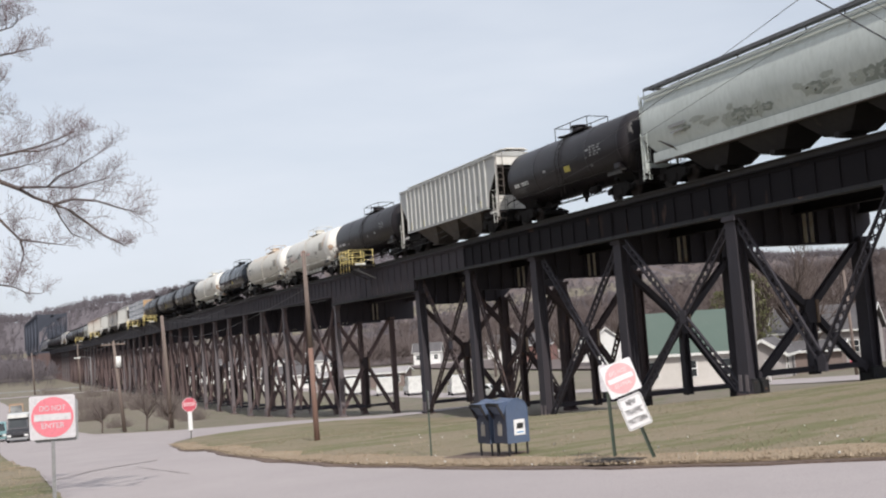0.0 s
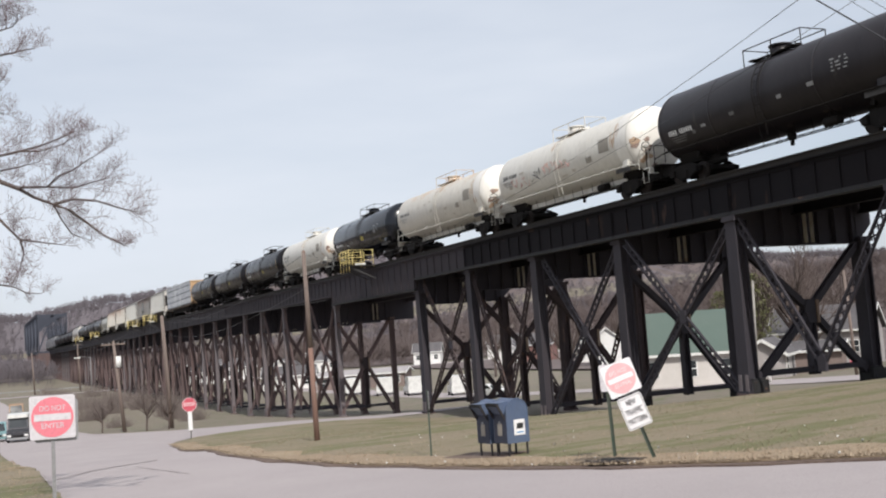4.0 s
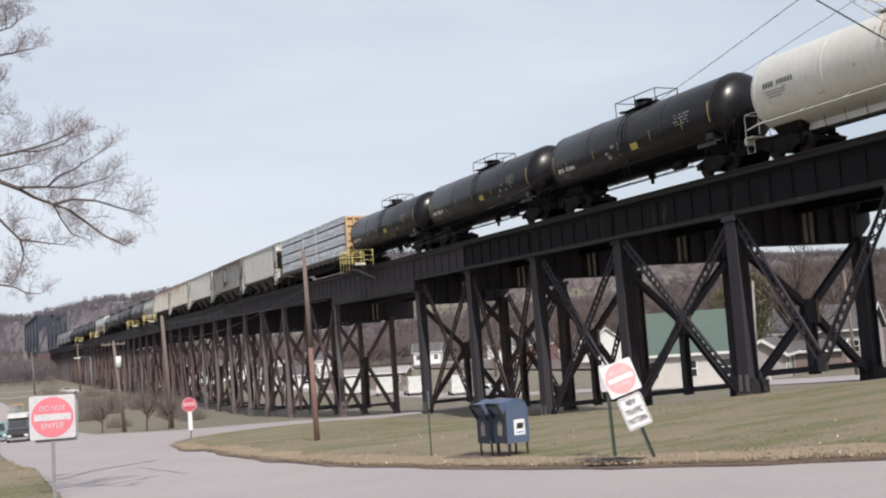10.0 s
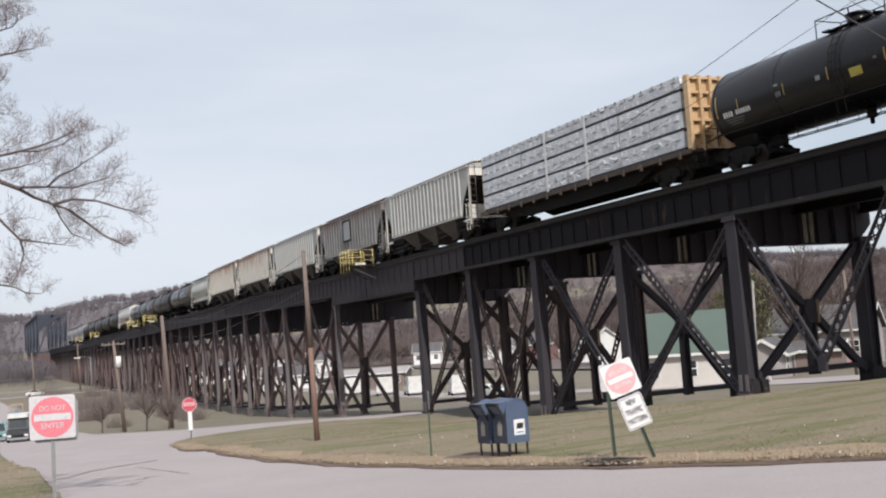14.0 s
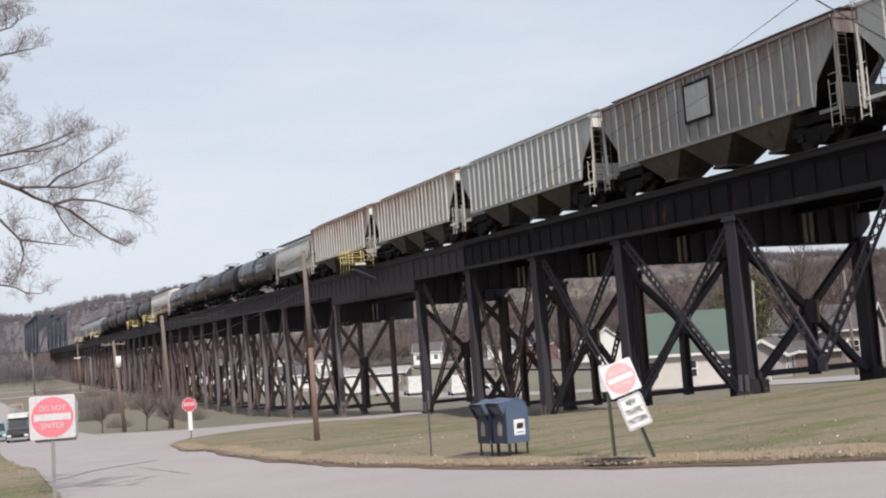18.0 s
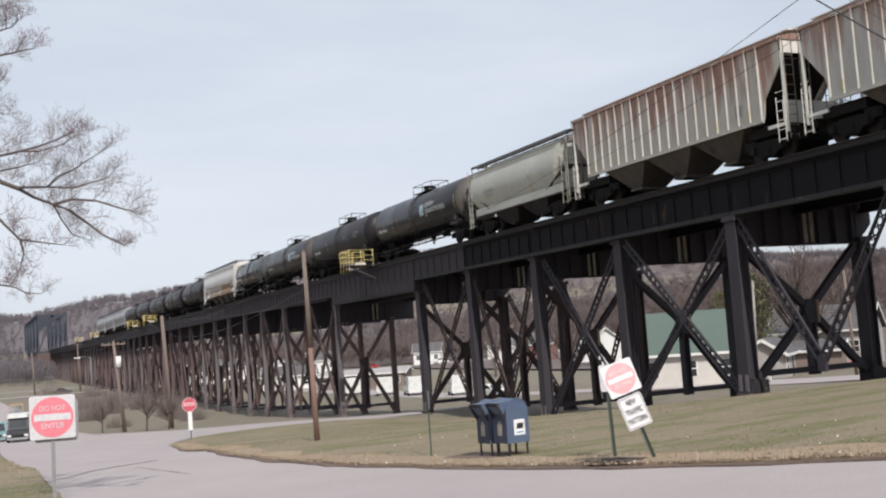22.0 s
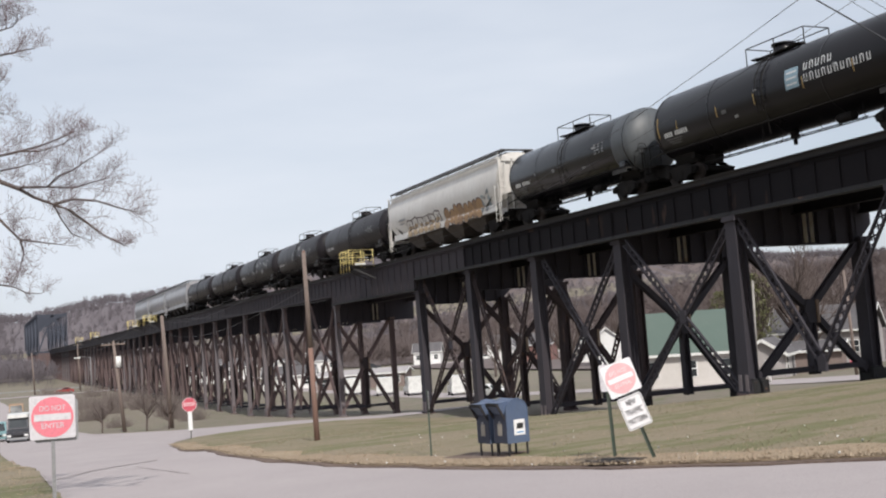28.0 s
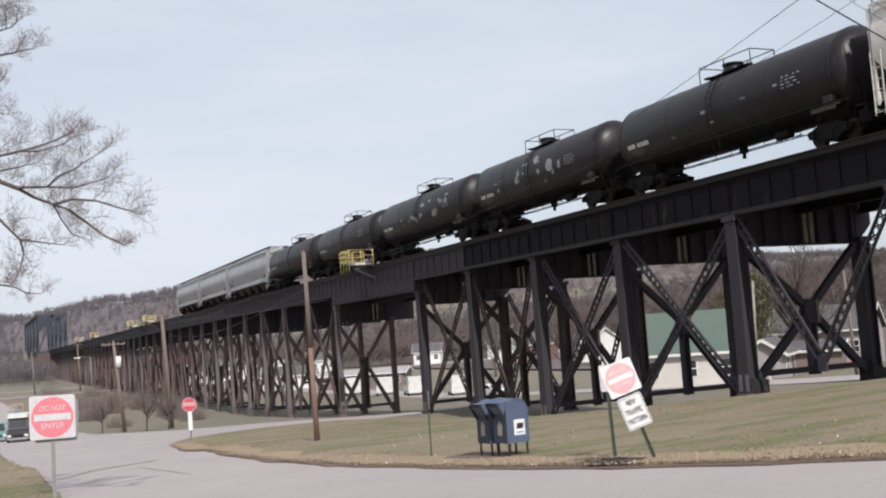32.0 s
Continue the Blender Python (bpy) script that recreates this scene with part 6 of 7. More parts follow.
def build_signs():
    yaw = -24.0
    # white-backed sign close by
    g = ground_z(1.25, 20.2) + 0.12
    p = thing("no_entry_sign", facing(1.22, 20.2, g, -4, 0.6), "white square road sign with a red disc on a steel post", "road sign")
    channel_post(p, 0, 2.2, GALV)
    no_entry_face(p, 0.77, 3.03 - g - 0.0 - 0.98 + 0.02, SIGN_RED, False, SIGN_DULL)
    back = part("second_plate", rounded_plate(0.74, 0.74, 0.05, 0.006), GALV, p, "grey back of a second sign")
    back.location = (0.06, 0.05, 3.03 - g - 1.03)
    # stop sign at the side street
    x, y = 12.36, 68.2
    g = ground_z(x, y) + 0.1
    p = thing("stop_sign", facing(x, y, g, -12, -0.6), "red octagonal stop sign on a post with a white sleeve", "road sign")
    part("post", Shape().tube((0, 0.03, -0.2), (0, 0.03, 2.0), 0.035, n=8), GALV, p)
    part("sleeve", Shape().box(0, -0.0, 1.1, 0.26, 0.05, 1.2, bevel=0.02), SIGN_WHITE, p, "white reflective sleeve")
    r = 0.44 / math.cos(math.pi / 8)
    oc = lambda q, yy: Shape().plate([(q * math.cos(math.pi / 8 + k * math.pi / 4), yy, 2.10 + q * math.sin(math.pi / 8 + k * math.pi / 4)) for k in range(8)], 0.005, (0, 1, 0))
    part("plate", oc(r, -0.035), SIGN_WHITE, p)
    part("red_face", oc(r * 0.95, -0.042), STOP_RED, p, "red face")
    writing("lettering", "STOP", 0.34, SIGN_WHITE, p, Matrix.Translation((0, -0.048, 2.10)) @ UPRIGHT, "white word", 0.66)
    # upright sign seen behind the leaning one
    x, y = 10.88, 17.04
    g = ground_z(x, y) + 0.10
    p = thing("sign_post", facing(x, y, g, yaw - 6, -1.6), "green steel post with the pale edge of a sign", "road sign")
    channel_post(p, -0.2, 1.70, GREEN_POST, 0.06)
    part("plate", rounded_plate(0.5, 0.5, 0.04, 0.006), SIGN_DULL, p).location = (0.12, -0.03, 1.47)
    # leaning no-entry sign with a plate below
    x, y = 10.68, 15.47
    g = ground_z(x, y) + 0.10
    p = thing("leaning_road_sign", facing(x, y, g, yaw, -18.8), "faded leaning no-entry sign with a plate below it", "road sign")
    channel_post(p, -0.2, 1.70, GREEN_POST, 0.055)
    no_entry_face(p, 0.575, 1.50, SIGN_FADED, True)
    face = part("lower_plate", rounded_plate(0.44, 0.58, 0.04, 0.006), SIGN_WHITE, p, "white plate with black words")
    face.location = (0.0, -0.03, 0.88)
    s = Shape()
    for a, b2, w, h in ((0.0, 1.145, 0.40, 0.007), (0.0, 0.615, 0.40, 0.007), (-0.20, 0.88, 0.007, 0.53), (0.20, 0.88, 0.007, 0.53)):
        s.box(a, -0.034, b2, w, 0.006, h)
    part("border", s, BLACK_PAINT, p)
    for word, z, w in (("NEW", 1.05, 0.17), ("TRAFFIC", 0.89, 0.31), ("PATTERN", 0.73, 0.33)):
        writing("lettering", word, 0.135, FADED_INK, p, Matrix.Translation((0.0, -0.036, z)) @ UPRIGHT, "black words", w)
    # thin post with a sign turned edge-on
    x, y = 10.21, 24.29
    g = ground_z(x, y) + 0.10
    p = thing("edge_on_sign", facing(x, y, g, 62, 0.6), "thin steel post with a narrow sign seen edge-on", "road sign")
    channel_post(p, -0.2, 1.62, GREEN_POST, 0.05)
    part("plate", rounded_plate(0.3, 0.45, 0.03, 0.006), GALV, p).location = (0, -0.03, 1.36)
    # small stop sign beyond the viaduct
    x, y = 66.8, 66.9
    g = ground_z(x, y)
    p = thing("stop_sign", facing(x, y, g, -50), "red stop sign across the far street", "road sign")
    part("post", Shape().tube((0, 0.03, 0), (0, 0.03, 1.3), 0.035, n=8), GALV, p)
    part("plate", Shape().plate([(0.4 * math.cos(math.pi / 8 + k * math.pi / 4), -0.03, 0.95 + 0.4 * math.sin(math.pi / 8 + k * math.pi / 4)) for k in range(8)], 0.005, (0, 1, 0)), SIGN_RED, p)


def mailbox(x, y, yaw, snorkel):
    """A blue street mailbox: round-topped body on four legs; the rounded side faces -y."""
    g = ground_z(x, y) + 0.06
    b = thing("mailbox", facing(x, y, g, yaw), "blue street mailbox with a round top on four legs" if not snorkel else "blue drive-up mailbox with a chute at its top", "mailbox", "mailboxes by the street")
    w, d, low, top = 0.56, 0.52, 0.34, 1.31
    prof = [(-w / 2, low), (w / 2, low)]
    r = w / 2
    for k in range(13):
        a = math.pi * k / 12
        prof.append((r * math.cos(a), top - r * 0.92 + r * 0.92 * math.sin(a)))
    part("body", Shape().prism(prof, -d / 2, d / 2), BLUE, b)
    rim = Shape()
    for sy in (-1, 1):
        pts = [(px * 1.012, sy * d / 2, pz) for px, pz in prof[1:]]
        pts = [Vector(q) for q in pts] + [Vector((-w / 2 * 1.012, sy * d / 2, low))]
        rim.pipe(pts, 0.012, 5)
    part("rim", rim, BLUE, b)
    for sx in (-1, 1):
        for sy in (-1, 1):
            part("leg", Shape().box(sx * (w / 2 - 0.035), sy * (d / 2 - 0.035), low / 2 - 0.02, 0.035, 0.035, low + 0.06), LEG_DARK, b, "dark worn leg")
    part("sticker", Shape().box(0.04, -d / 2 - 0.006, 0.68, 0.29, 0.01, 0.34), SIGN_WHITE, b, "white square sticker")
    s = Shape().plate([(-0.05, -d / 2 - 0.014, 0.65), (0.13, -d / 2 - 0.014, 0.65), (0.15, -d / 2 - 0.014, 0.77), (-0.02, -d / 2 - 0.014, 0.77)], 0.006, (0, 1, 0))
    part("emblem", s, BLACK_PAINT, b, "dark blue slanted emblem")
    part("sticker_line", Shape().box(0.05, -d / 2 - 0.013, 0.57, 0.18, 0.006, 0.03), MARK_BLUE, b)
    part("door", Shape().box(-w / 2 - 0.012, 0, 0.68, 0.02, d - 0.04, 0.66), SHADE_BLUE, b, "door in a darker blue for its shaded side")
    part("lock", Shape().tube((-w / 2 - 0.03, 0.0, 0.8), (-w / 2 - 0.02, 0.0, 0.8), 0.03, n=10), GALV, b)
    if snorkel:
        s = Shape().prism([(-w / 2 - 0.20, 1.17), (-w / 2 - 0.16, 1.24), (-0.12, 1.27), (-w / 2 + 0.02, 0.82), (-w / 2 - 0.02, 0.98)], -0.2, 0.2)
        part("chute", s, BLUE, b)
        for sy in (-1, 1):
            part("chute_edge", Shape().beam((-w / 2 - 0.21, sy * 0.21, 1.21), (-w / 2 - 0.02, sy * 0.21, 0.88), 0.03, 0.05), LEG_DARK, b, "dark rim of the chute")
        part("chute_mouth", Shape().box(-w / 2 - 0.19, 0, 1.2, 0.07, 0.42, 0.07), DARK, b)
        part("notice", Shape().box(-w / 2 - 0.026, 0, 0.64, 0.01, 0.16, 0.26), MARK_TAUPE, b, "weathered notice")


def build_street_things():
    build_signs()
    mailbox(10.86, 21.15, 7, True)
    mailbox(10.80, 21.88, 7, True)
    s = ribbon(Shape(), [(10.0, 23.2), (10.15, 22.0), (10.5, 20.9)], [(10.9, 23.4), (11.2, 22.5), (11.5, 21.5)], 8, 3, 0.125, 0.05)
    solid("mailbox_pad", s, SOIL, "worn bare soil under the mailboxes", "soil", kind="structure")
    # storm drain mouth at the kerb by the leaning sign
    d = thing("storm_drain", (10.22, 16.15, ground_z(10.22, 16.15) + 0.128), "dark ragged storm drain hollow in the verge", "drain")
    rd = random.Random(3)
    # the drain's shaded inside is painted as a flat black patch
    for name, wide, long, z, m in (("worn_soil", 0.34, 0.78, 0.012, SOIL_DARK), ("opening", 0.15, 0.36, 0.024, DARK)):
        pts = []
        for k in range(26):
            a = 2 * math.pi * k / 26
            f = rd.uniform(0.6, 1.15)
            px, py = 0.06 + math.cos(a) * wide * f - 0.10 * math.sin(a) * long, math.sin(a) * long * f
            pts.append((px, py, z + ground_z(10.22 + px, 16.15 + py) - ground_z(10.22, 16.15)))
        part(name, Shape().plate(pts, 0.012, (0, 0, -1)), m, d)
    rg = random.Random(21)
    for k in range(60):
        t = rg.random()
        y = 11 + 22 * t
        x = float(np.interp(y, [11, 13.4, 15.8, 19.4, 22.8, 26.5, 30.2, 35], [11.35, 10.7, 10.2, 9.85, 9.35, 8.55, 8.05, 7.75])) + rg.uniform(-0.7, 6.0)
        q = rg.uniform(0.008, 0.022)
        s = Shape().box(0, 0, 0, q * 2, q * 1.6, q, m=Euler((rg.random(), rg.random(), rg.random() * 3)).to_matrix(), bevel=q * 0.4)
        ob = solid("litter_scrap", s, WHITE if k % 3 else CONCRETE, "small pale scrap lying in the grass", "litter", "scraps of litter")
        ob.location = (x, y, ground_z(x, y) + 0.14)


# ---- utility poles and wires ----
def utility_pole(x, y, top, lean_to, material, arm=0.0, upper=None, r=0.15, label="weathered wooden utility pole"):
    g = ground_z(x, y)
    p = thing("utility_pole", (x, y, g), label, "utility pole", "utility poles")
    tip = Vector((lean_to[0] - x, lean_to[1] - y, top - g))
    if upper:
        mid = tip * 0.5
        part("lower_shaft", Shape().tube((0, 0, -0.3), mid, r, r * 0.85, 12), material, p, "reddish stained shaft")
        part("upper_shaft", Shape().tube(mid, tip, r * 0.85, r * 0.68, 12), upper, p, "grey bleached shaft")
    else:
        part("shaft", Shape().tube((0, 0, -0.3), tip, r, r * 0.68, 12), material, p)
    part("cap", Shape().tube(tip - Vector((0, 0, 0.02)), tip + Vector((0, 0, 0.06)), r * 0.7, r * 0.3, 10), material, p)
    if arm:
        z = tip.z - 0.3
        c = Vector((tip.x, tip.y, z))
        a = Vector((0.92, -0.38, 0)) * arm / 2
        part("crossarm", Shape().beam(c - a, c + a, 0.12, 0.14), POLE_WOOD, p)
        for f in (-0.9, -0.35, 0.35, 0.9):
            part("insulator", Shape().tube(c + a * f + Vector((0, 0, 0.07)), c + a * f + Vector((0, 0, 0.24)), 0.045, 0.035, 8), GALV, p)
    return p, Vector((x, y, g)) + tip


def wire(a, b, sag, r, label="thin dark overhead wire", parts=18, wave=0.0):
    a, b = Vector(a), Vector(b)
    pts = []
    for k in range(parts + 1):
        f = k / parts
        pts.append(a.lerp(b, f) + Vector((0, 0, -4 * sag * f * (1 - f) + wave * math.sin(k * 2.4))))
    return solid("overhead_wire", Shape().pipe(pts, r, 5), WIRE, label, "wire", "overhead wires")


def build_poles():
    p1, t1 = utility_pole(11.15, 36.95, 6.38, (10.89, 36.45), POLE_RED, upper=POLE_WOOD, r=0.105, label="leaning utility pole, reddish below and grey above")
    p2, t2 = utility_pole(17.6, 107.2, 7.0, (17.0, 106.5), POLE_WOOD, r=0.24)
    p3, t3 = utility_pole(13.4, 109.4, 4.85, (12.6, 109.0), POLE_WOOD, arm=2.4, r=0.2)
    part("transformer", Shape().tube((-0.4, -0.3, 6.4), (-0.4, -0.3, 7.5), 0.3, n=14), WHITE, p3, "pale transformer can")
    p4, t4 = utility_pole(14.1, 295.0, 6.4, (13.6, 294.6), POLE_WOOD, r=0.22)
    p5, t5 = utility_pole(25.7, 300.0, 8.0, (25.4, 300.0), POLE_WOOD, r=0.22, arm=2.0)
    p6, t6 = utility_pole(48.0, 56.9, 5.3, (47.9, 56.3), CONCRETE, r=0.11, label="slim pale pole beyond the viaduct")
    p7, t7 = utility_pole(60.7, 60.7, 5.9, (60.4, 60.7), POLE_WOOD, r=0.14)
    # street lamp far off
    lamp = thing("street_lamp", (25.5, 268.0, ground_z(25.5, 268.0)), "far street lamp with a pale head", "street lamp")
    part("pole", Shape().tube((0, 0, 0), (0, 0, 9.0), 0.12, 0.08, 8), GALV, lamp)
    part("arm", Shape().tube((0, 0, 8.8), (-2.6, -0.4, 9.2), 0.06, n=6), GALV, lamp)
    part("head", Shape().box(-3.0, -0.4, 8.9, 1.4, 0.5, 0.3, bevel=0.1), WHITE, lamp)
    near_a, near_b = Vector((8.02, 8.2, 6.3)), Vector((8.58, 7.95, 6.26))
    up = Vector((0, 0, 1))
    wire(t1 - up * 0.1, near_a, 1.04, 0.0042, wave=0.014)
    wire(t1 - up * 0.35, near_b, 0.92, 0.0032, wave=0.012)
    wire((5.95, 6.7, 5.95), (5.60, 4.2, 4.1), 0.01, 0.0062, "thick twisted service cable overhead")
    wire((6.85, 6.58, 5.66), (6.58, 5.66, 5.01), 0.01, 0.0025)
    wire((7.01, 6.51, 5.65), (6.66, 5.62, 5.07), 0.01, 0.0025)
    for dz in (0.1, 0.5):
        wire(t1 - up * dz, t2 - up * dz, 0.8, 0.009)
    wire(t1 - up * 1.3, t2 - up * 1.6, 1.0, 0.011)
    wire(t2 - up * 0.2, t4, 2.0, 0.02)
    wire(t3 - up * 0.2, t5 - up * 0.3, 1.2, 0.022)
    wire(t3 - up * 0.2, t2 - up * 1.2, 0.1, 0.016)
    wire(t5 - up * 0.3, (-80, 320, 6), 1.5, 0.05)
    wire((30.9, 96, 7.3), t2 - up * 0.5, 0.3, 0.025)


# ---- bare trees ----
def grow(s, tw, p, d, length, r, level, rg, droop=0.0, thin=0.0035):
    """One limb of bent pieces, with side limbs; thin ends go to the twig mesh."""
    n = 5 if level < 2 else 3
    pts = [Vector(p)]
    d = Vector(d).normalized()
    for k in range(n):
        d = (d + Vector((rg.uniform(-1, 1), rg.uniform(-1, 1), rg.uniform(-0.7, 1.0) - droop)) * 0.16).normalized()
        pts.append(pts[-1] + d * length / n)
    tgt = s if r > 0.012 else tw
    sides = 8 if r > 0.05 else 5 if r > 0.015 else 3
    for k in range(n):
        tgt.tube(pts[k], pts[k + 1], r * (1 - 0.6 * k / n), r * (1 - 0.6 * (k + 1) / n), sides, caps=False)
    if level >= 5 or length < 0.12:
        return
    kids = (7, 7, 6, 5, 4, 0)[level]
    for k in range(kids):
        f = rg.uniform(0.25, 1.0)
        i = min(int(f * n), n - 1)
        q = pts[i].lerp(pts[i + 1], f * n - i)
        side = Vector((rg.uniform(-1, 1), rg.uniform(-1, 1), rg.uniform(-0.5, 1.0)))
        dd = (d * 0.75 + side.normalized() * 0.8 + Vector((0, 0, 0.22))).normalized()
        grow(s, tw, q, dd, length * rg.uniform(0.36, 0.6), max(r * 0.42, thin), level + 1, rg, droop * 0.5, thin)


def shoot(tw, p, d, length, r, level, rg):
    """A thin twig that bends upward, with alternate side twigs and buds at the tips."""
    n = 4 if level == 0 else 3
    pts = [Vector(p)]
    d = Vector(d).normalized()
    for k in range(n):
        d = (d + Vector((rg.uniform(-0.20, 0.20), rg.uniform(-0.20, 0.20), rg.uniform(-0.10, 0.26)))).normalized()
        pts.append(pts[-1] + d * length / n)
    for k in range(n):
        tw.tube(pts[k], pts[k + 1], r * (1 - 0.5 * k / n), r * (1 - 0.5 * (k + 1) / n), 3, caps=False)
    if level >= 2:
        tw.tube(pts[-1] - d * 0.012, pts[-1] + d * 0.018, 0.0050, 0.001, 3, caps=False)
        return
    flip = 1
    count = 6 if level == 0 else 3
    for k in range(count):
        f = 0.12 + 0.78 * (k + rg.random()) / count
        i = min(int(f * n), n - 1)
        q = pts[i].lerp(pts[i + 1], f * n - i)
        side = d.cross(Vector((rg.uniform(-0.6, 0.6), 1, rg.uniform(-0.6, 0.6)))).normalized() * flip
        flip = -flip
        dd = d * 0.8 + side * rg.uniform(0.5, 1.15) + Vector((0, rg.uniform(-0.4, 0.4), 0.24))
        shoot(tw, q, dd, length * rg.uniform(0.32, 0.58) * (1.15 - 0.4 * f), r * 0.75, level + 1, rg)


def near_limb(tree, rg, r, from_trunk, line, reach=0.5):
    """One limb with its bends in world space and its spray of twigs."""
    o = tree.matrix_basis.translation
    s, tw = Shape(), Shape()
    pts = [Vector(q) - o for q in line]
    if from_trunk:
        pts = [Vector((0, 0, max(pts[0].z - 1.5, 1.8)))] + pts
    n = len(pts) - 1
    for k in range(n):
        s.tube(pts[k], pts[k + 1], r * (1.1 - 0.8 * k / n), r * (1.1 - 0.8 * (k + 1) / n), 8, caps=False)
    first = 1 if from_trunk else 0
    run = sum((b - a).length for a, b in zip(pts[first:], pts[first + 1:]))
    for k in range(int(run / 0.165) + 3):
        t = first + (n - first) * 0.93 * rg.random()
        i = min(int(t), n - 1)
        p = pts[i].lerp(pts[i + 1], t - i)
        along = (pts[i + 1] - pts[i]).normalized()
        d = along * rg.uniform(0.35, 0.9) + Vector((rg.uniform(-0.15, 0.35), rg.uniform(-0.6, 0.6), rg.uniform(-0.55, 1.25)))
        shoot(tw, p, d, 1.75 * reach * rg.uniform(0.4, 1.15) * (1.1 - 0.38 * t / n), 0.0056, 0, rg)
    for k in range(3):
        shoot(tw, pts[-1], (pts[-1] - pts[-2]).normalized() * 0.7 + Vector((rg.uniform(-0.1, 0.6), rg.uniform(-0.5, 0.5), rg.uniform(-0.4, 1.0))), reach * rg.uniform(0.8, 1.35), 0.0050, 0, rg)
    limb = part("limb", s, BARK, tree)
    tagged(part("twig_spray", tw, NEAR_TWIG, limb, "fine reddish twigs"), kind="stuff")


def build_near_tree():
    rg = random.Random(17)
    o = Vector((-3.6, 24.4, ground_z(-3.6, 24.4)))
    t = thing("bare_tree", tuple(o), "large bare tree with fine reddish twigs in bud", "tree")
    s = Shape()
    trunk = [Vector((0, 0, -0.3)), Vector((0.08, 0, 2.4)), Vector((0.0, -0.1, 5.0)), Vector((-0.1, 0, 8.0)), Vector((0, 0.1, 11.0))]
    for k, (a, b) in enumerate(zip(trunk, trunk[1:])):
        s.tube(a, b, 0.40 - 0.08 * k, 0.32 - 0.08 * k, 14, caps=False)
    part("trunk", s, BARK, t)
    # the main limb over the street and its forks
    near_limb(t, rg, 0.058, 1, [(0.28, 23.65, 7.00), (0.59, 23.35, 6.83), (0.96, 23.18, 6.64), (1.25, 23.59, 6.53), (1.63, 23.49, 6.36), (1.90, 23.15, 6.19)], 0.35)
    near_limb(t, rg, 0.030, 0, [(1.62, 23.42, 6.35), (1.99, 23.25, 6.43), (2.43, 22.95, 6.35), (2.98, 23.31, 6.23), (3.24, 23.38, 6.18)])
    near_limb(t, rg, 0.030, 0, [(1.88, 22.91, 6.16), (2.22, 23.25, 5.96), (2.57, 22.93, 5.60), (2.88, 22.80, 5.42), (2.98, 23.20, 5.41)], 0.38)
    near_limb(t, rg, 0.020, 0, [(1.63, 23.45, 6.33), (1.80, 23.74, 6.05), (2.01, 23.92, 5.77), (2.34, 23.52, 5.58)], 0.38)
    near_limb(t, rg, 0.026, 0, [(0.98, 23.58, 6.74), (1.55, 23.76, 6.78), (2.09, 24.05, 6.80), (2.47, 23.68, 6.87), (2.76, 23.63, 6.94)])
    near_limb(t, rg, 0.022, 0, [(1.53, 23.50, 6.75), (1.75, 23.26, 6.94), (2.07, 23.65, 7.14), (2.36, 23.64, 7.34), (2.62, 23.26, 7.45)])
    # limbs above it
    near_limb(t, rg, 0.034, 1, [(0.33, 22.76, 7.19), (0.61, 23.13, 7.33), (1.04, 23.16, 7.44), (1.52, 22.77, 7.53), (1.87, 22.99, 7.74), (2.10, 23.24, 7.88)], 0.55)
    near_limb(t, rg, 0.018, 0, [(1.01, 22.54, 7.31), (1.33, 22.57, 7.32), (1.80, 22.94, 7.54), (2.01, 22.68, 7.63)])
    near_limb(t, rg, 0.026, 1, [(0.40, 24.09, 7.14), (0.62, 24.19, 7.20), (0.95, 23.79, 7.20), (1.20, 23.94, 7.30), (1.43, 24.25, 7.42)], 0.45)
    # drooping limbs below
    near_limb(t, rg, 0.034, 1, [(0.31, 23.47, 6.26), (0.57, 23.42, 6.04), (0.77, 23.05, 5.75), (0.94, 23.34, 5.61), (1.38, 23.52, 5.56), (1.74, 23.12, 5.46)], 0.38)
    near_limb(t, rg, 0.020, 0, [(0.95, 23.44, 5.62), (1.00, 23.47, 5.32), (0.92, 23.84, 5.00), (0.75, 23.57, 4.69)], 0.42)
    near_limb(t, rg, 0.022, 1, [(0.26, 22.95, 4.73), (0.53, 23.34, 4.69), (0.78, 23.10, 4.62), (1.03, 22.86, 4.46), (1.30, 23.25, 4.47)], 0.36)
    # upper limbs that only reach in with their ends
    near_limb(t, rg, 0.030, 1, [(0.40, 23.21, 9.40), (0.68, 23.43, 9.52), (0.91, 23.04, 9.47), (1.22, 23.07, 9.57), (1.36, 23.44, 9.70)], 0.42)
    near_limb(t, rg, 0.022, 1, [(0.42, 23.44, 9.95), (0.70, 23.47, 10.06), (0.96, 23.84, 10.27), (1.06, 23.57, 10.34)], 0.40)
    near_limb(t, rg, 0.018, 1, [(0.44, 23.56, 10.52), (0.71, 23.17, 10.49), (0.86, 23.39, 10.62)], 0.40)
    near_limb(t, rg, 0.018, 1, [(0.38, 23.71, 8.40), (0.64, 23.30, 8.26), (0.80, 23.42, 8.26)], 0.36)
    near_limb(t, rg, 0.016, 1, [(0.39, 23.42, 8.88), (0.58, 23.25, 8.90), (0.68, 22.95, 8.87)], 0.34)


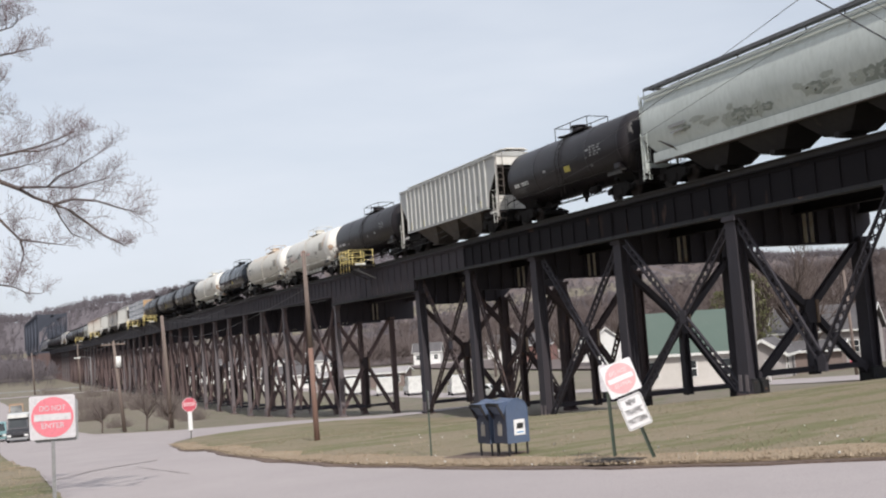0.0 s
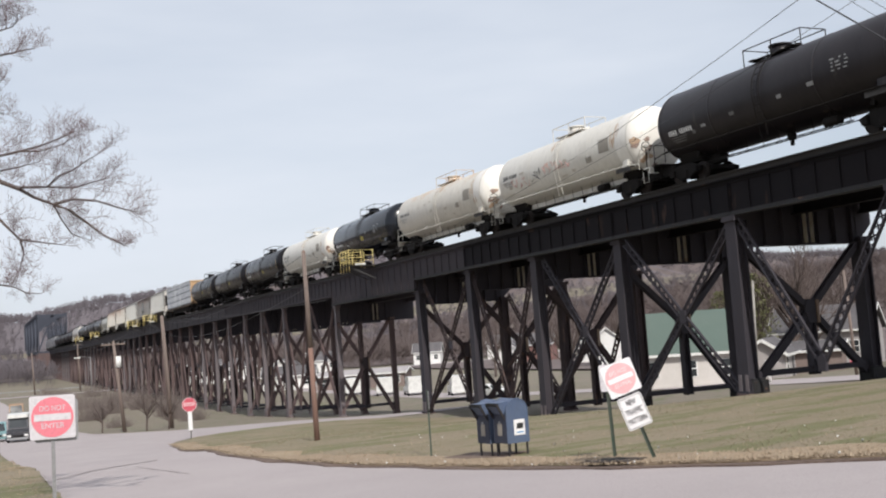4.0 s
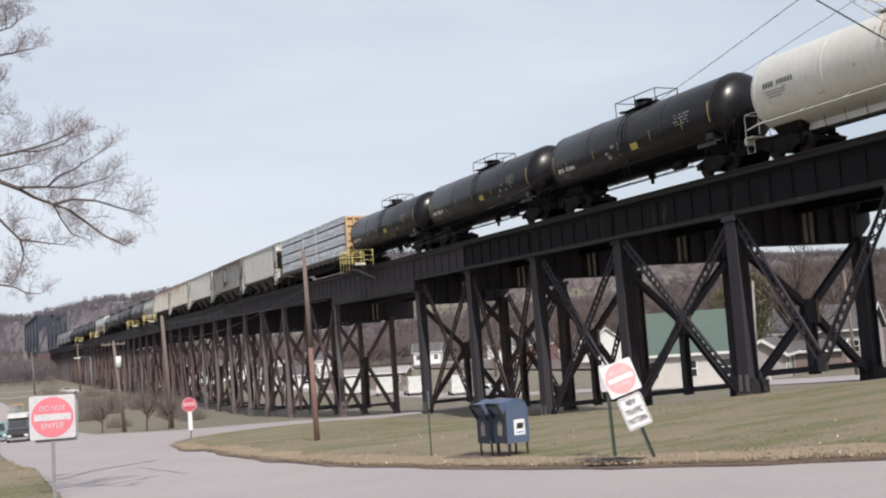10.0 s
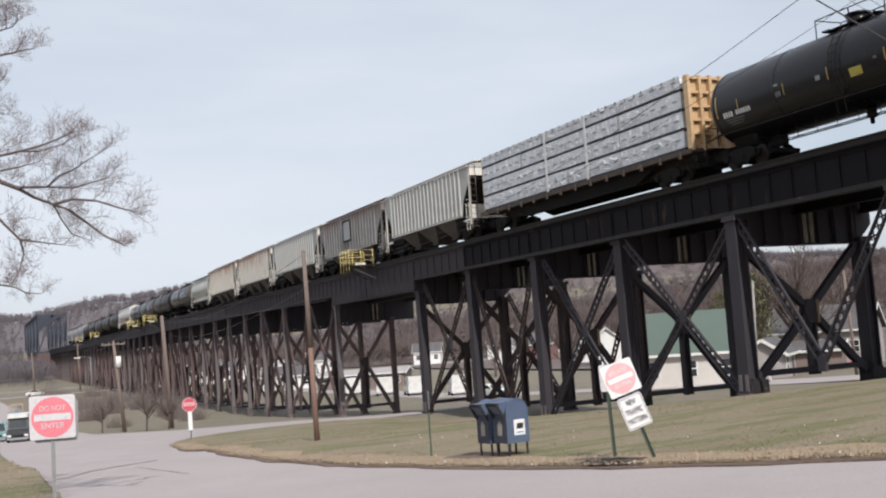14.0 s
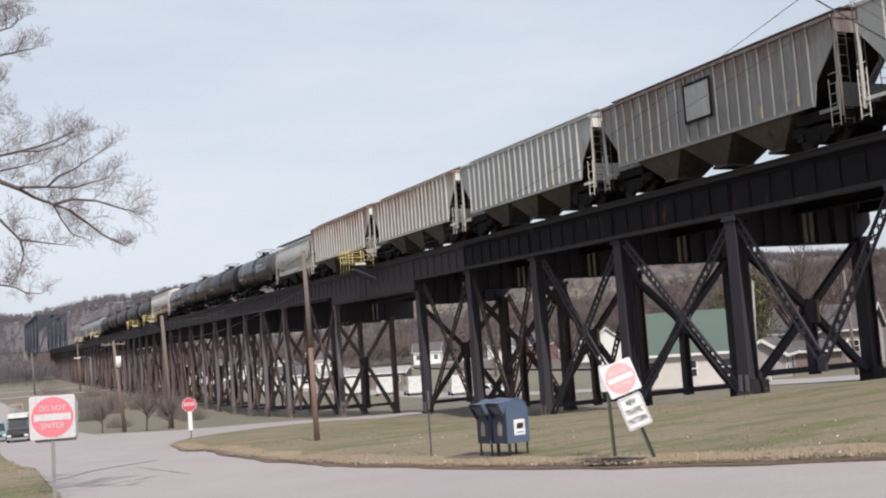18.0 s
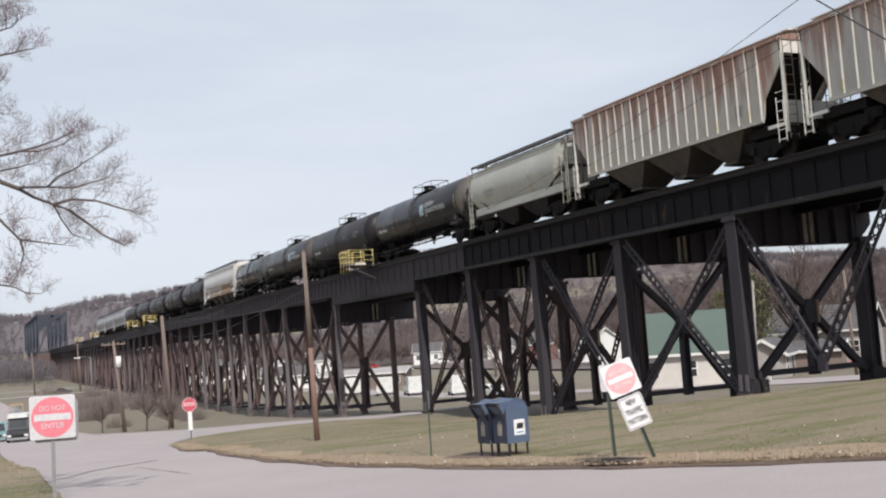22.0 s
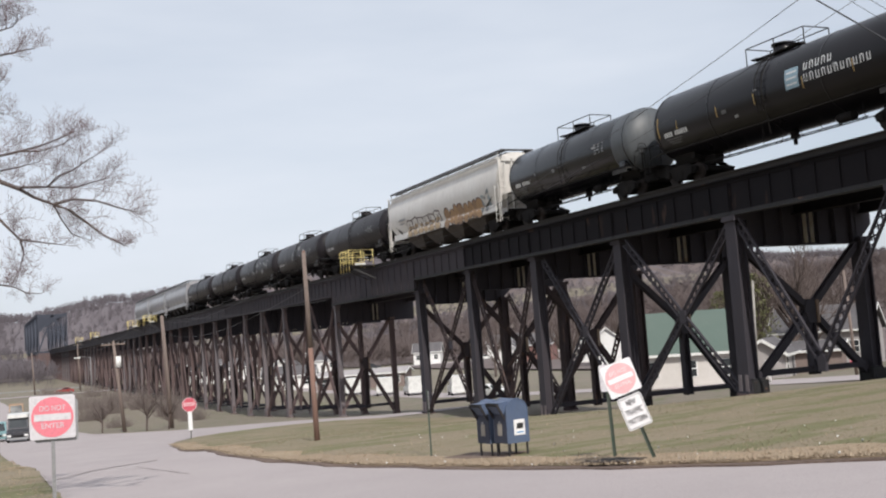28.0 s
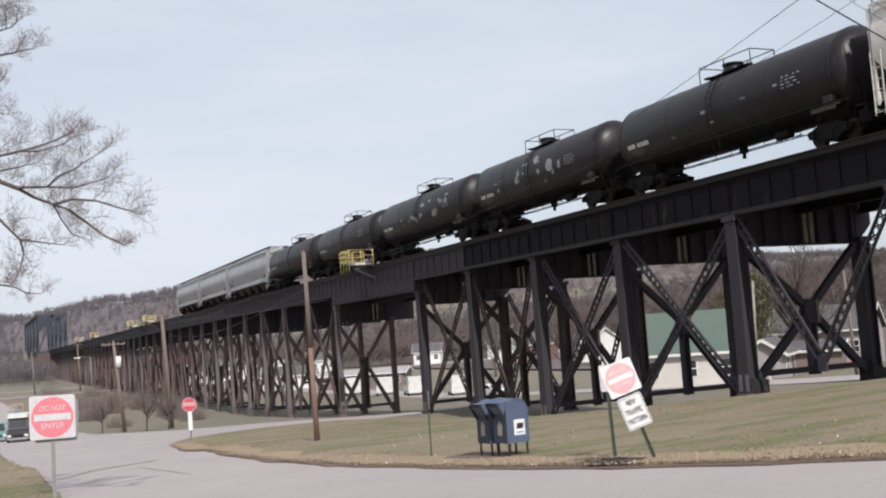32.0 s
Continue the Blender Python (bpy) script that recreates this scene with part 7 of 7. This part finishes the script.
def far_tree(x, y, height, seed, material=None, name="bare_tree", label="bare tree beyond the viaduct", spread=0.5):
    rg = random.Random(seed)
    g = ground_z(x, y)
    t = thing(name, (x, y, g), label, "tree", "bare trees")
    s, tw = Shape(), Shape()
    s.tube((0, 0, -0.3), (0.1, 0, height * 0.35), height * 0.022, height * 0.015, 8, caps=False)
    for k in range(9):
        a = rg.uniform(0, 2 * math.pi)
        z = height * rg.uniform(0.18, 0.36)
        grow(s, tw, (0.05, 0, z), (math.cos(a) * spread, math.sin(a) * spread, 1), height * rg.uniform(0.35, 0.62), height * 0.010, 3, rg)
        grow(s, tw, (0.05, 0, z), (math.cos(a) * spread * 1.3, math.sin(a) * spread * 1.3, 0.8), height * rg.uniform(0.3, 0.5), height * 0.008, 3, rg)
    part("trunk", s, BARK, t)
    tagged(part("crown", tw, material or TWIG, t, "bare twigs"), kind="stuff")
    return t


def thicket(x, y, w, h, count, rg, name, label):
    """Low brush: many thin bare stems that rise and lean apart to an uneven dome."""
    t = thing(name, (x, y, ground_z(x, y)), label, "shrub", "bare brush")
    s = Shape()
    for k in range(count):
        a, f = rg.uniform(0, 6.283), math.sqrt(rg.random())
        bx, by = math.cos(a) * f * w * 0.7, math.sin(a) * f * w * 0.7
        z0 = ground_z(x + bx, y + by) - ground_z(x, y) - 0.1
        top = h * (1 - 0.6 * f * f) * rg.uniform(0.45, 1.05)
        tx, ty = bx + math.cos(a) * f * w * 0.3 + rg.uniform(-0.4, 0.4), by + math.sin(a) * f * w * 0.3 + rg.uniform(-0.4, 0.4)
        r = rg.uniform(0.012, 0.022)
        s.add([(bx - r, by, z0), (bx + r, by, z0), (tx, ty, z0 + top)], [(0, 1, 2)])
        for j in range(3):
            q = rg.uniform(0.35, 0.85)
            px, py, pz = bx + (tx - bx) * q, by + (ty - by) * q, z0 + top * q
            b = rg.uniform(0, 6.283)
            e = top * rg.uniform(0.12, 0.3)
            s.add([(px, py, pz - r), (px, py, pz + r), (px + math.cos(b) * e * 0.7, py + math.sin(b) * e * 0.7, pz + e)], [(0, 1, 2)])
    tagged(part("tangle", s, BRUSH, t, "bare tangled brush"), kind="stuff")
    return t


def build_woods():
    """Bare woods on the hills: thousands of thin upright stems with fans of twigs."""
    rg = random.Random(8)
    for name, spots, count in (("woods_left", (-260, 460, 500, 960), 7000), ("woods_right", (150, 640, -20, 560), 11000), ("woods_middle", (44, 175, 302, 520), 2600), ("woods_edge", (-70, 27, 395, 520), 900), ("woods_beyond", (470, 940, 480, 900), 4600)):
        s = Shape()
        for k in range(count):
            x, y = rg.uniform(spots[0], spots[1]), rg.uniform(spots[2], spots[3])
            if name == "woods_right" and (x < 170 + 0.05 * y or (278 < y < 293)):
                continue
            if name == "woods_left" and abs(x - 34) < 12 and y < 660:
                continue
            z = ground_z(x, y)
            h = rg.uniform(5, 9.5) * (1 + 0.25 * noise.noise(Vector((x * 0.03, y * 0.03, 2.0))))
            w = h * 0.013
            s.add([(x - w * 0.6, y, z - 0.5), (x + w * 0.6, y, z - 0.5), (x, y, z + h * 0.75)], [(0, 1, 2)])
            # rounded bare crown: slivers that spread from the stem to a dome
            for j in range(18):
                a, up = rg.uniform(0, 2 * math.pi), rg.random()
                z0 = z + h * rg.uniform(0.15, 0.55)
                reach = h * 0.30 * math.sqrt(1 - 0.85 * up * up)
                dx, dy = math.cos(a) * reach, math.sin(a) * reach
                zz = z + h * (0.45 + 0.55 * up)
                s.add([(x, y, z0), (x + dx - w, y + dy, zz), (x + dx + w, y + dy + w, zz - h * 0.04)], [(0, 1, 2)])
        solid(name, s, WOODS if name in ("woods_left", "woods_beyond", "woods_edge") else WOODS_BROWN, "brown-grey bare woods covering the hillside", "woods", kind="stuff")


# ---- houses and vehicles beyond ----
def house(x, y, yaw, w, d, h, rise, wall, roof, label, windows=3, name="house", door=True):
    """A gabled house; its long front faces local -y."""
    g = min(ground_z(x + dx, y + dy) for dx in (-w / 2, w / 2) for dy in (-d / 2, d / 2))
    b = thing(name, facing(x, y, g, yaw), label, "house", "houses beyond the viaduct")
    t = 0.2
    for sy in (-1, 1):
        part("wall", Shape().box(0, sy * (d / 2 - t / 2), h / 2, w, t, h), wall, b)
    for sx in (-1, 1):
        s = Shape().plate([(sx * (w / 2 - t), -d / 2 + t, 0), (sx * (w / 2 - t), d / 2 - t, 0), (sx * (w / 2 - t), d / 2 - t, h), (sx * (w / 2 - t), 0, h + rise - 0.1), (sx * (w / 2 - t), -d / 2 + t, h)], t, (sx, 0, 0))
        part("gable_wall", s, wall, b)
    o = 0.45
    for sy in (-1, 1):
        k = rise / (d / 2)
        s = Shape().plate([(-w / 2 - o, sy * (d / 2 + o), h - k * o), (w / 2 + o, sy * (d / 2 + o), h - k * o), (w / 2 + o, 0, h + rise), (-w / 2 - o, 0, h + rise)], 0.16, (0, 0, 1))
        part("roof_slope", s, roof, b)
        part("eave_trim", Shape().box(0, sy * (d / 2 + o + 0.02), h - k * o + 0.02, w + 2 * o, 0.06, 0.22), WHITE, b, "white eave board")
    for sx in (-1, 1):
        for sy in (-1, 1):
            part("gable_trim", Shape().beam((sx * (w / 2 + o + 0.03), sy * (d / 2 + o), h - rise / (d / 2) * o), (sx * (w / 2 + o + 0.03), 0, h + rise), 0.06, 0.26), WHITE, b, "white gable board")
    for k in range(windows):
        wx = -w / 2 + (k + 0.5) * w / windows
        if door and k == windows // 2:
            part("door", Shape().box(wx, -d / 2 - 0.01, 1.05, 0.95, 0.08, 2.1), ROOF_GREY, b, "dark door")
            continue
        win = part("window", Shape().box(wx, -d / 2 - 0.01, h * 0.55, 1.1, 0.06, 1.3), GLASS, b)
        s = Shape()
        for dx in (-0.58, 0.58):
            s.box(wx + dx, -d / 2 - 0.03, h * 0.55, 0.1, 0.08, 1.46)
        for dz in (-0.68, 0.68, 0.0):
            s.box(wx, -d / 2 - 0.03, h * 0.55 + dz, 1.2, 0.08, 0.08)
        part("window_frame", s, WHITE, win)
    return b


def vehicle(x, y, yaw, size, paint_mat, label, kind="car", name=None, keyed=False, cargo=False):
    """A plain road vehicle with shaped body, glass, wheels and lights; its nose points to local +x."""
    l, w, h = size
    v = thing(name or kind, facing(x, y, ground_z(x, y) + (0.14 if keyed else 0.05), yaw), label, kind, "vehicles")
    if kind == "car":
        low = [(-l / 2, 0.35), (l / 2, 0.35), (l / 2, 0.62), (l / 2 - 0.2, 0.78), (l * 0.22, 0.92), (-l * 0.38, 0.95), (-l / 2 + 0.05, 0.85)]
        cab = [(l * 0.22, 0.92), (l * 0.06, h - 0.06), (-l * 0.02, h), (-l * 0.22, h), (-l * 0.38, 0.95)]
    else:
        low = [(-l / 2, 0.4), (l / 2, 0.4), (l / 2, 1.0), (l / 2 - 0.9, 1.2), (l * 0.26, 1.25), (-l / 2, 1.25)]
        cab = [(l * 0.26, 1.25), (l * 0.14, h - 0.08), (l * 0.06, h), (-l / 2, h), (-l / 2, 1.25)]

    def slab(prof, half):
        n = len(prof)
        s = Shape()
        pts = [(a, -half, b) for a, b in prof] + [(a, half, b) for a, b in prof]
        return s.add(pts, [tuple(range(n)), tuple(range(2 * n - 1, n - 1, -1))] + [(i, n + i, n + (i + 1) % n, (i + 1) % n) for i in range(n)])
    part("body", slab(low, w / 2), paint_mat, v)
    part("cabin", slab(cab, w / 2 - 0.08), paint_mat, v)
    c = sum(a for a, b in cab) / len(cab)
    zc = sum(b for a, b in cab) / len(cab)
    for sy in (-1, 1):
        pts = [((a - c) * 0.84 + c, sy * (w / 2 - 0.075), (b - zc) * 0.76 + zc + 0.03) for a, b in cab]
        if cargo:
            pts = [(l * f, sy * (w / 2 - 0.075), z) for f, z in ((0.24, 1.3), (0.14, h - 0.45), (0.07, h - 0.4), (0.07, 1.3))]
        part("side_window", Shape().plate(pts, 0.01, (0, sy, 0)), GLASS, v)
    a0, a1 = Vector((cab[0][0], 0, cab[0][1])), Vector((cab[1][0], 0, cab[1][1]))
    nrm = Vector((a1.z - a0.z, 0, a0.x - a1.x)).normalized() * 0.012
    p, q = a0.lerp(a1, 0.12) + nrm, a0.lerp(a1, 0.9) + nrm
    part("windscreen", Shape().plate([(p.x, -w / 2 + 0.2, p.z), (p.x, w / 2 - 0.2, p.z), (q.x, w / 2 - 0.28, q.z), (q.x, -w / 2 + 0.28, q.z)], 0.01, tuple(nrm.normalized())), GLASS, v)
    part("grille", Shape().box(l / 2 + 0.01, 0, 0.62, 0.04, w * 0.55, 0.26), DARK, v)
    part("bumper", Shape().box(l / 2 + 0.04, 0, 0.42, 0.12, w * 0.96, 0.18, bevel=0.04), GALV if kind != "car" else paint_mat, v)
    for sy in (-1, 1):
        part("headlight", Shape().box(l / 2 + 0.005, sy * (w / 2 - 0.24), 0.7, 0.04, 0.34, 0.18), WHITE, v)
        for wx in (-l * 0.31, l * 0.31):
            tyre = part("wheel", Shape().tube((wx, sy * (w / 2 - 0.22), 0.33), (wx, sy * (w / 2 + 0.01), 0.33), 0.33, n=16), DARK, v)
            part("rim", Shape().tube((wx, sy * (w / 2 + 0.0), 0.33), (wx, sy * (w / 2 + 0.025), 0.33), 0.2, n=12), GALV, tyre)
    return v


CAR_WHITE = surf("car_white", (0.78, 0.78, 0.76), None, 0.3, 0, 2, 10, bump=0)
CAR_SILVER = surf("car_silver", (0.50, 0.56, 0.62), None, 0.3, 0.3, 2, 10, bump=0)
CAR_RED = surf("car_red", (0.38, 0.04, 0.04), None, 0.3, 0, 2, 10, bump=0)
CAR_DARK = surf("car_dark", (0.06, 0.06, 0.07), None, 0.3, 0.1, 2, 10, bump=0)
CAR_TEAL = surf("car_teal", (0.22, 0.36, 0.38), None, 0.3, 0.1, 2, 10, bump=0)
PASSING = []


SIDING_BROWN = surf("brown_siding", (0.25, 0.19, 0.17), (0.19, 0.15, 0.14), 0.8, 0, 0.6, 12)
BRICK_RED = surf("red_brick_wall", (0.26, 0.145, 0.13), (0.20, 0.115, 0.105), 0.85, 0, 0.8, 12)
BRUSH = surf("pale_brush", (0.190, 0.158, 0.148), (0.15, 0.124, 0.116), 0.9, 0, 1.2, 8, bump=0)
BUD_GREEN = surf("olive_buds", (0.135, 0.135, 0.062), (0.10, 0.10, 0.05), 0.9, 0, 1.2, 8, bump=0)
BUD_TWIG = surf("budding_twigs", (0.20, 0.185, 0.085), (0.15, 0.135, 0.07), 0.9, 0, 1.2, 8, bump=0)


VANS = ((54.6, 160.0, 74), (56.3, 150.1, 70), (57.7, 141.7, 76), (58.9, 129.0, 72))
FAR_HOUSES = (
    (92, 296, -15, 8, 7, 3.6, 2.2, WHITE, "white house at the foot of the wooded slope"), (124, 292, -30, 8, 7, 3.8, 2.4, WHITE, "white gabled house at the foot of the slope"),
    (147, 286, -35, 10, 8, 4.5, 2.6, WHITE, "white house under the wooded slope"), (54, 276, 10, 8, 7, 3.2, 2.0, WHITE, "small white house seen between the bents"),
    (66, 292, 0, 9, 8, 3.6, 2.2, WHITE, "pale house seen between the bents"), (62, 226, 62, 9, 8, 3.4, 2.2, WHITE, "white gabled house seen between the bents"), (57, 205, -20, 10, 7, 2.8, 1.6, WHITE, "low white house seen between the bents"), (128, 205, 52, 9, 8, 4.6, 3.0, WHITE, "pale house with white gable boards"),
    (132, 240, -40, 10, 8, 4.6, 2.6, BRICK_RED, "red brick house with white trim on the slope"), (120, 232, 55, 8, 6, 3.6, 2.2, WHITE, "small white house with its gable to the street"))


def build_town():
    house(57.6, 76.5, -40, 9.4, 9, 3.3, 3.2, SIDING, ROOF_GREEN, "cream house under a broad green roof", 3, door=False)
    house(64.5, 74.5, 40, 6.5, 3.4, 2.4, 1.1, SIDING_GREY, ROOF_GREY, "small grey gabled shed with white trim", 2, "shed")
    house(73.5, 79.5, -50, 6.5, 5, 2.3, 0.7, SIDING_BROWN, ROOF_GREY, "low brown garage with a pale roof edge", 2, "garage")
    house(119, 186, 57, 9, 6.0, 5.4, 2.4, WHITE, ROOF_GREY, "white house with its gable to the street", 3)
    house(66, 186, -30, 16, 10, 2.5, 0.7, SIDING_BROWN, SIDING_GREY, "long low brown building under a pale roof", 6, "workshop")
    house(128, 150, -50, 11, 8, 5.0, 2.8, SIDING_GREY, ROOF_GREY, "grey house on the slope", 3)
    house(140, 122, -60, 12, 8, 5.0, 2.6, WHITE, ROOF_GREY, "white house on the slope", 3)
    house(92, 96, -56, 11, 8, 4.6, 2.6, SIDING_GREY, ROOF_GREY, "grey house behind the green roof", 3)
    house(96, 78, -60, 11, 8, 3.8, 2.2, SIDING, ROOF_GREY, "pale house across the far street", 3)
    # white cargo vans parked in a row
    for x, y, yaw in VANS:
        vehicle(x, y, yaw, (5.6, 2.6, 2.6), CAR_WHITE, "parked white cargo van without side windows", "van", cargo=True)
    for x, y, yaw, w, d, h, rise, wall, label in FAR_HOUSES:
        house(x, y, yaw, w, d, h, rise, wall, ROOF_GREY, label, 3)
    vehicle(49.5, 100.0, -80, (4.5, 1.8, 1.45), CAR_WHITE, "parked white car beyond the viaduct", "car")
    vehicle(57.0, 84.0, -60, (4.5, 1.8, 1.45), CAR_TEAL, "parked teal car beside the green-roofed house", "car")
    v = vehicle(3.75, 112.0, -94, (5.6, 2.0, 2.4), CAR_DARK, "dark van with a white roof waiting on the street", "van")
    part("roof", Shape().box(-0.9, 0, 2.44, 4.0, 1.9, 0.34, bevel=0.12), CAR_WHITE, v, "white roof")
    vehicle(1.9, 118.0, -92, (5.0, 1.95, 1.9), CAR_TEAL, "pale teal car waiting on the street", "car")
    vehicle(2.2, 176.0, -92, (4.6, 1.85, 1.5), CAR_RED, "dark red car down the street", "car")
    vehicle(5.4, 168.0, -92, (5.6, 2.1, 2.7), MARK_BROWN, "brown van down the street", "van")
    # cars that pass on the distant cross street
    for when, x, m, label in ((9.7, 17.35, CAR_WHITE, "white car passing on the cross street"), (12.5, 17.7, CAR_SILVER, "silver-blue car passing on the cross street"),
                              (14.1, 15.0, CAR_WHITE, "white car passing on the cross street"), (19.2, 17.35, CAR_WHITE, "white car passing on the cross street"),
                              (22.5, 26.9, CAR_DARK, "dark grey car passing on the cross street"), (27.6, 26.2, CAR_RED, "red car passing on the cross street")):
        v = vehicle(x, CROSS_Y, 0, (4.6, 1.85, 1.5), m, label, "car", keyed=True)
        PASSING.append((v, when, x))
    # wire fence before the green-roofed house, and a leaning marker post across the street
    ax, ay, bx, by = 55.6, 76.2, 60.4, 71.8
    f = thing("wire_fence", (ax, ay, ground_z(ax, ay)), "grey wire fence along the house's yard", "fence")
    ends = [Vector((dx, dy, ground_z(ax + dx, ay + dy) - ground_z(ax, ay))) for dx, dy in ((0, 0), (bx - ax, by - ay))]
    for k in range(5):
        p = ends[0].lerp(ends[1], k / 4)
        part("post", Shape().tube(p, p + Vector((0, 0, 1.15)), 0.035, n=6), GALV, f)
    for z in (0.08, 1.1):
        part("rail", Shape().pipe([ends[0] + Vector((0, 0, z)), ends[1] + Vector((0, 0, z))], 0.022, 5), GALV, f)
    s = Shape()
    for k in range(44):
        p, q = ends[0].lerp(ends[1], k / 46), ends[0].lerp(ends[1], (k + 3) / 46)
        s.pipe([p + Vector((0, 0, 0.08)), q + Vector((0, 0, 1.1))], 0.006, 3)
        s.pipe([q + Vector((0, 0, 0.08)), p + Vector((0, 0, 1.1))], 0.006, 3)
    tagged(part("wire_mesh", s, GALV, f), kind="stuff")
    p = thing("marker_post", facing(54.0, 62.5, ground_z(54.0, 62.5), -40, -8), "white marker post leaning at the far street", "post")
    part("tube", Shape().tube((0, 0, -0.1), (0, 0, 1.65), 0.11, n=10), WHITE, p)
    part("cap", Shape().tube((0, 0, 1.65), (0, 0, 1.71), 0.12, 0.07, n=10), WHITE, p)
    # guard rail and brush in the distance
    f = thing("guard_rail", (0, 305.5, 0), "pale guard rail beyond the cross street", "guard rail")
    part("beam", Shape().box(-18, 0, ground_z(0, 305) + 0.9, 90, 0.12, 0.24), GALV, f)
    for k in range(12):
        part("post", Shape().box(-60 + k * 7.6, 0.1, ground_z(0, 305) + 0.4, 0.14, 0.14, 1.0), GALV, f)
    rg = random.Random(77)
    for x, y, w, h in ((15.0, 128, 2.0, 2.0), (23.5, 128, 2.2, 2.6)):
        thicket(x, y, w, h, 260, rg, "shrub", "bare grey-brown shrub in rough grass")
    for k, (x, y, h) in enumerate(((11.6, 113, 4.4), (15.0, 106, 5.0), (16.6, 103, 4.0))):
        far_tree(x, y, h, 310 + k, material=BRUSH, label="small bare tree with a rounded crown in rough grass", spread=0.75)
    for k in range(16):
        thicket(rg.uniform(13.0, 27.5), 138 + 8 * k, rg.uniform(2.5, 4.5), rg.uniform(2.6, 4.6), 420, rg, "thicket", "tangled bare brush in rough grass")
    for k, (x, y, h, sp) in enumerate(((74.3, 82.3, 15, 0.45), (86, 92, 12, 0.5), (80, 104, 11, 0.5), (110, 112, 14, 0.5), (72, 122, 11, 0.5), (100, 150, 13, 0.5), (90, 180, 13, 0.5), (62, 212, 12, 0.5), (126, 104, 12, 0.5), (80, 72, 10, 0.5))):
        far_tree(x, y, h, 70 + k, spread=sp)
    for k, (x, y, h) in enumerate(((70.6, 83.4, 10.5), (68.8, 85.5, 9.0), (72.2, 86.0, 9.5))):
        t = far_tree(x, y, h, 190 + k, material=BUD_TWIG, label="tree with loose yellow-green buds", spread=0.35)
        s = Shape()
        for q in range(2600):
            a, f, z = rg.uniform(0, 6.283), math.sqrt(rg.random()), rg.uniform(-1, 1)
            rr = h * 0.20 * math.sqrt(1 - z * z * 0.9) * f * (1 + 0.3 * math.sin(3 * a + 5 * z))
            c = Vector((math.cos(a) * rr, math.sin(a) * rr, h * (0.56 + 0.40 * z)))
            d = [Vector((rg.uniform(-1, 1), rg.uniform(-1, 1), rg.uniform(-1, 1))) * 0.19 for _ in range(3)]
            s.add([c + v for v in d], [(0, 1, 2)])
        tagged(part("foliage", s, BUD_GREEN, t, "small yellow-green buds"), kind="stuff")


def build_grass():
    """Tufts of short grass over the near lawns: straw at the street, greener further in."""
    rg = random.Random(31)
    edge_y = [4, 11, 13.4, 15.8, 19.4, 22.8, 26.5, 30.2, 35, 42, 51, 60]
    edge_x = [13.2, 11.35, 10.7, 10.2, 9.85, 9.35, 8.55, 8.05, 7.75, 8.2, 9.1, 10.0]
    mats = [surf("grass_blade_" + n, c, None, 0.9, 0, 1.5, 6, bump=0, vary=0.0) for n, c in (("straw", (0.40, 0.32, 0.235)), ("green", (0.215, 0.205, 0.115)), ("brown", (0.275, 0.228, 0.160)))]
    shapes = [Shape(), Shape(), Shape()]
    for k in range(46000):
        y = 9 + 52 * rg.random() ** 1.5
        x0 = float(np.interp(y, edge_y, edge_x))
        x1 = 27.0
        d = (x1 - x0) * rg.random() ** 1.4
        x = x0 + d - 0.25
        if rg.random() < 0.10:
            x = rg.uniform(-3.0, 1.7)
            d = 1.8 - x
            y = rg.uniform(24, 60)
        n1 = noise.noise(Vector((x * 0.35, y * 0.25, 1.0)))
        u = rg.random()
        if d < 1.3 + 0.8 * n1:
            kind = 0 if u < 0.8 else 2
        else:
            kind = 1 if u < 0.55 + 0.5 * n1 else 2 if u < 0.96 else 0
        z = ground_z(x, y) + 0.10
        for j in range(3):
            h = rg.uniform(0.010, 0.030) if kind else rg.uniform(0.025, 0.07)
            a = rg.uniform(0, 6.28)
            bx, by = x + rg.uniform(-0.06, 0.06), y + rg.uniform(-0.06, 0.06)
            w = rg.uniform(0.008, 0.016)
            lx, ly = rg.uniform(-0.05, 0.05), rg.uniform(-0.05, 0.05)
            shapes[kind].add([(bx - w * math.cos(a), by - w * math.sin(a), z), (bx + w * math.cos(a), by + w * math.sin(a), z), (bx + lx, by + ly, z + h)], [(0, 1, 2)])
    for s, m, label in zip(shapes, mats, ("tufts of straw-coloured dead grass", "tufts of short green grass", "tufts of dull brown grass")):
        me = bpy.data.meshes.new("grass")
        me.from_pydata(s.v, [], s.f)
        me.materials.append(m)
        tagged(new("grass", me), label, "grass", kind="stuff")


build_truss()
for spot in (83.6, 199.0, 221.0, 296.0, 342.0):
    refuge_platform(spot)
build_street_things()
build_poles()
build_near_tree()
build_town()
build_woods()
build_grass()


def motions():
    """The train rolls steadily towards the near end of the viaduct; cars cross in the distance."""
    for car, mid in CARS:
        walk(car, [(0.0, pose(TRACK_X, mid, RAIL_Z)), (32.0, pose(TRACK_X, mid - SPEED * 32.0, RAIL_Z))])
    for v, when, x in PASSING:
        rows = []
        way = -1 if when > 27 else 1
        for k in range(17):
            t = 2.0 * k
            px = x + way * 13.8 * (t - when)
            lane = CROSS_Y - 1.6 * way
            rows.append((t, pose(px, lane, ground_z(px, lane) + 0.14, rz=0 if way > 0 else 180)))
        walk(v, rows)


motions()
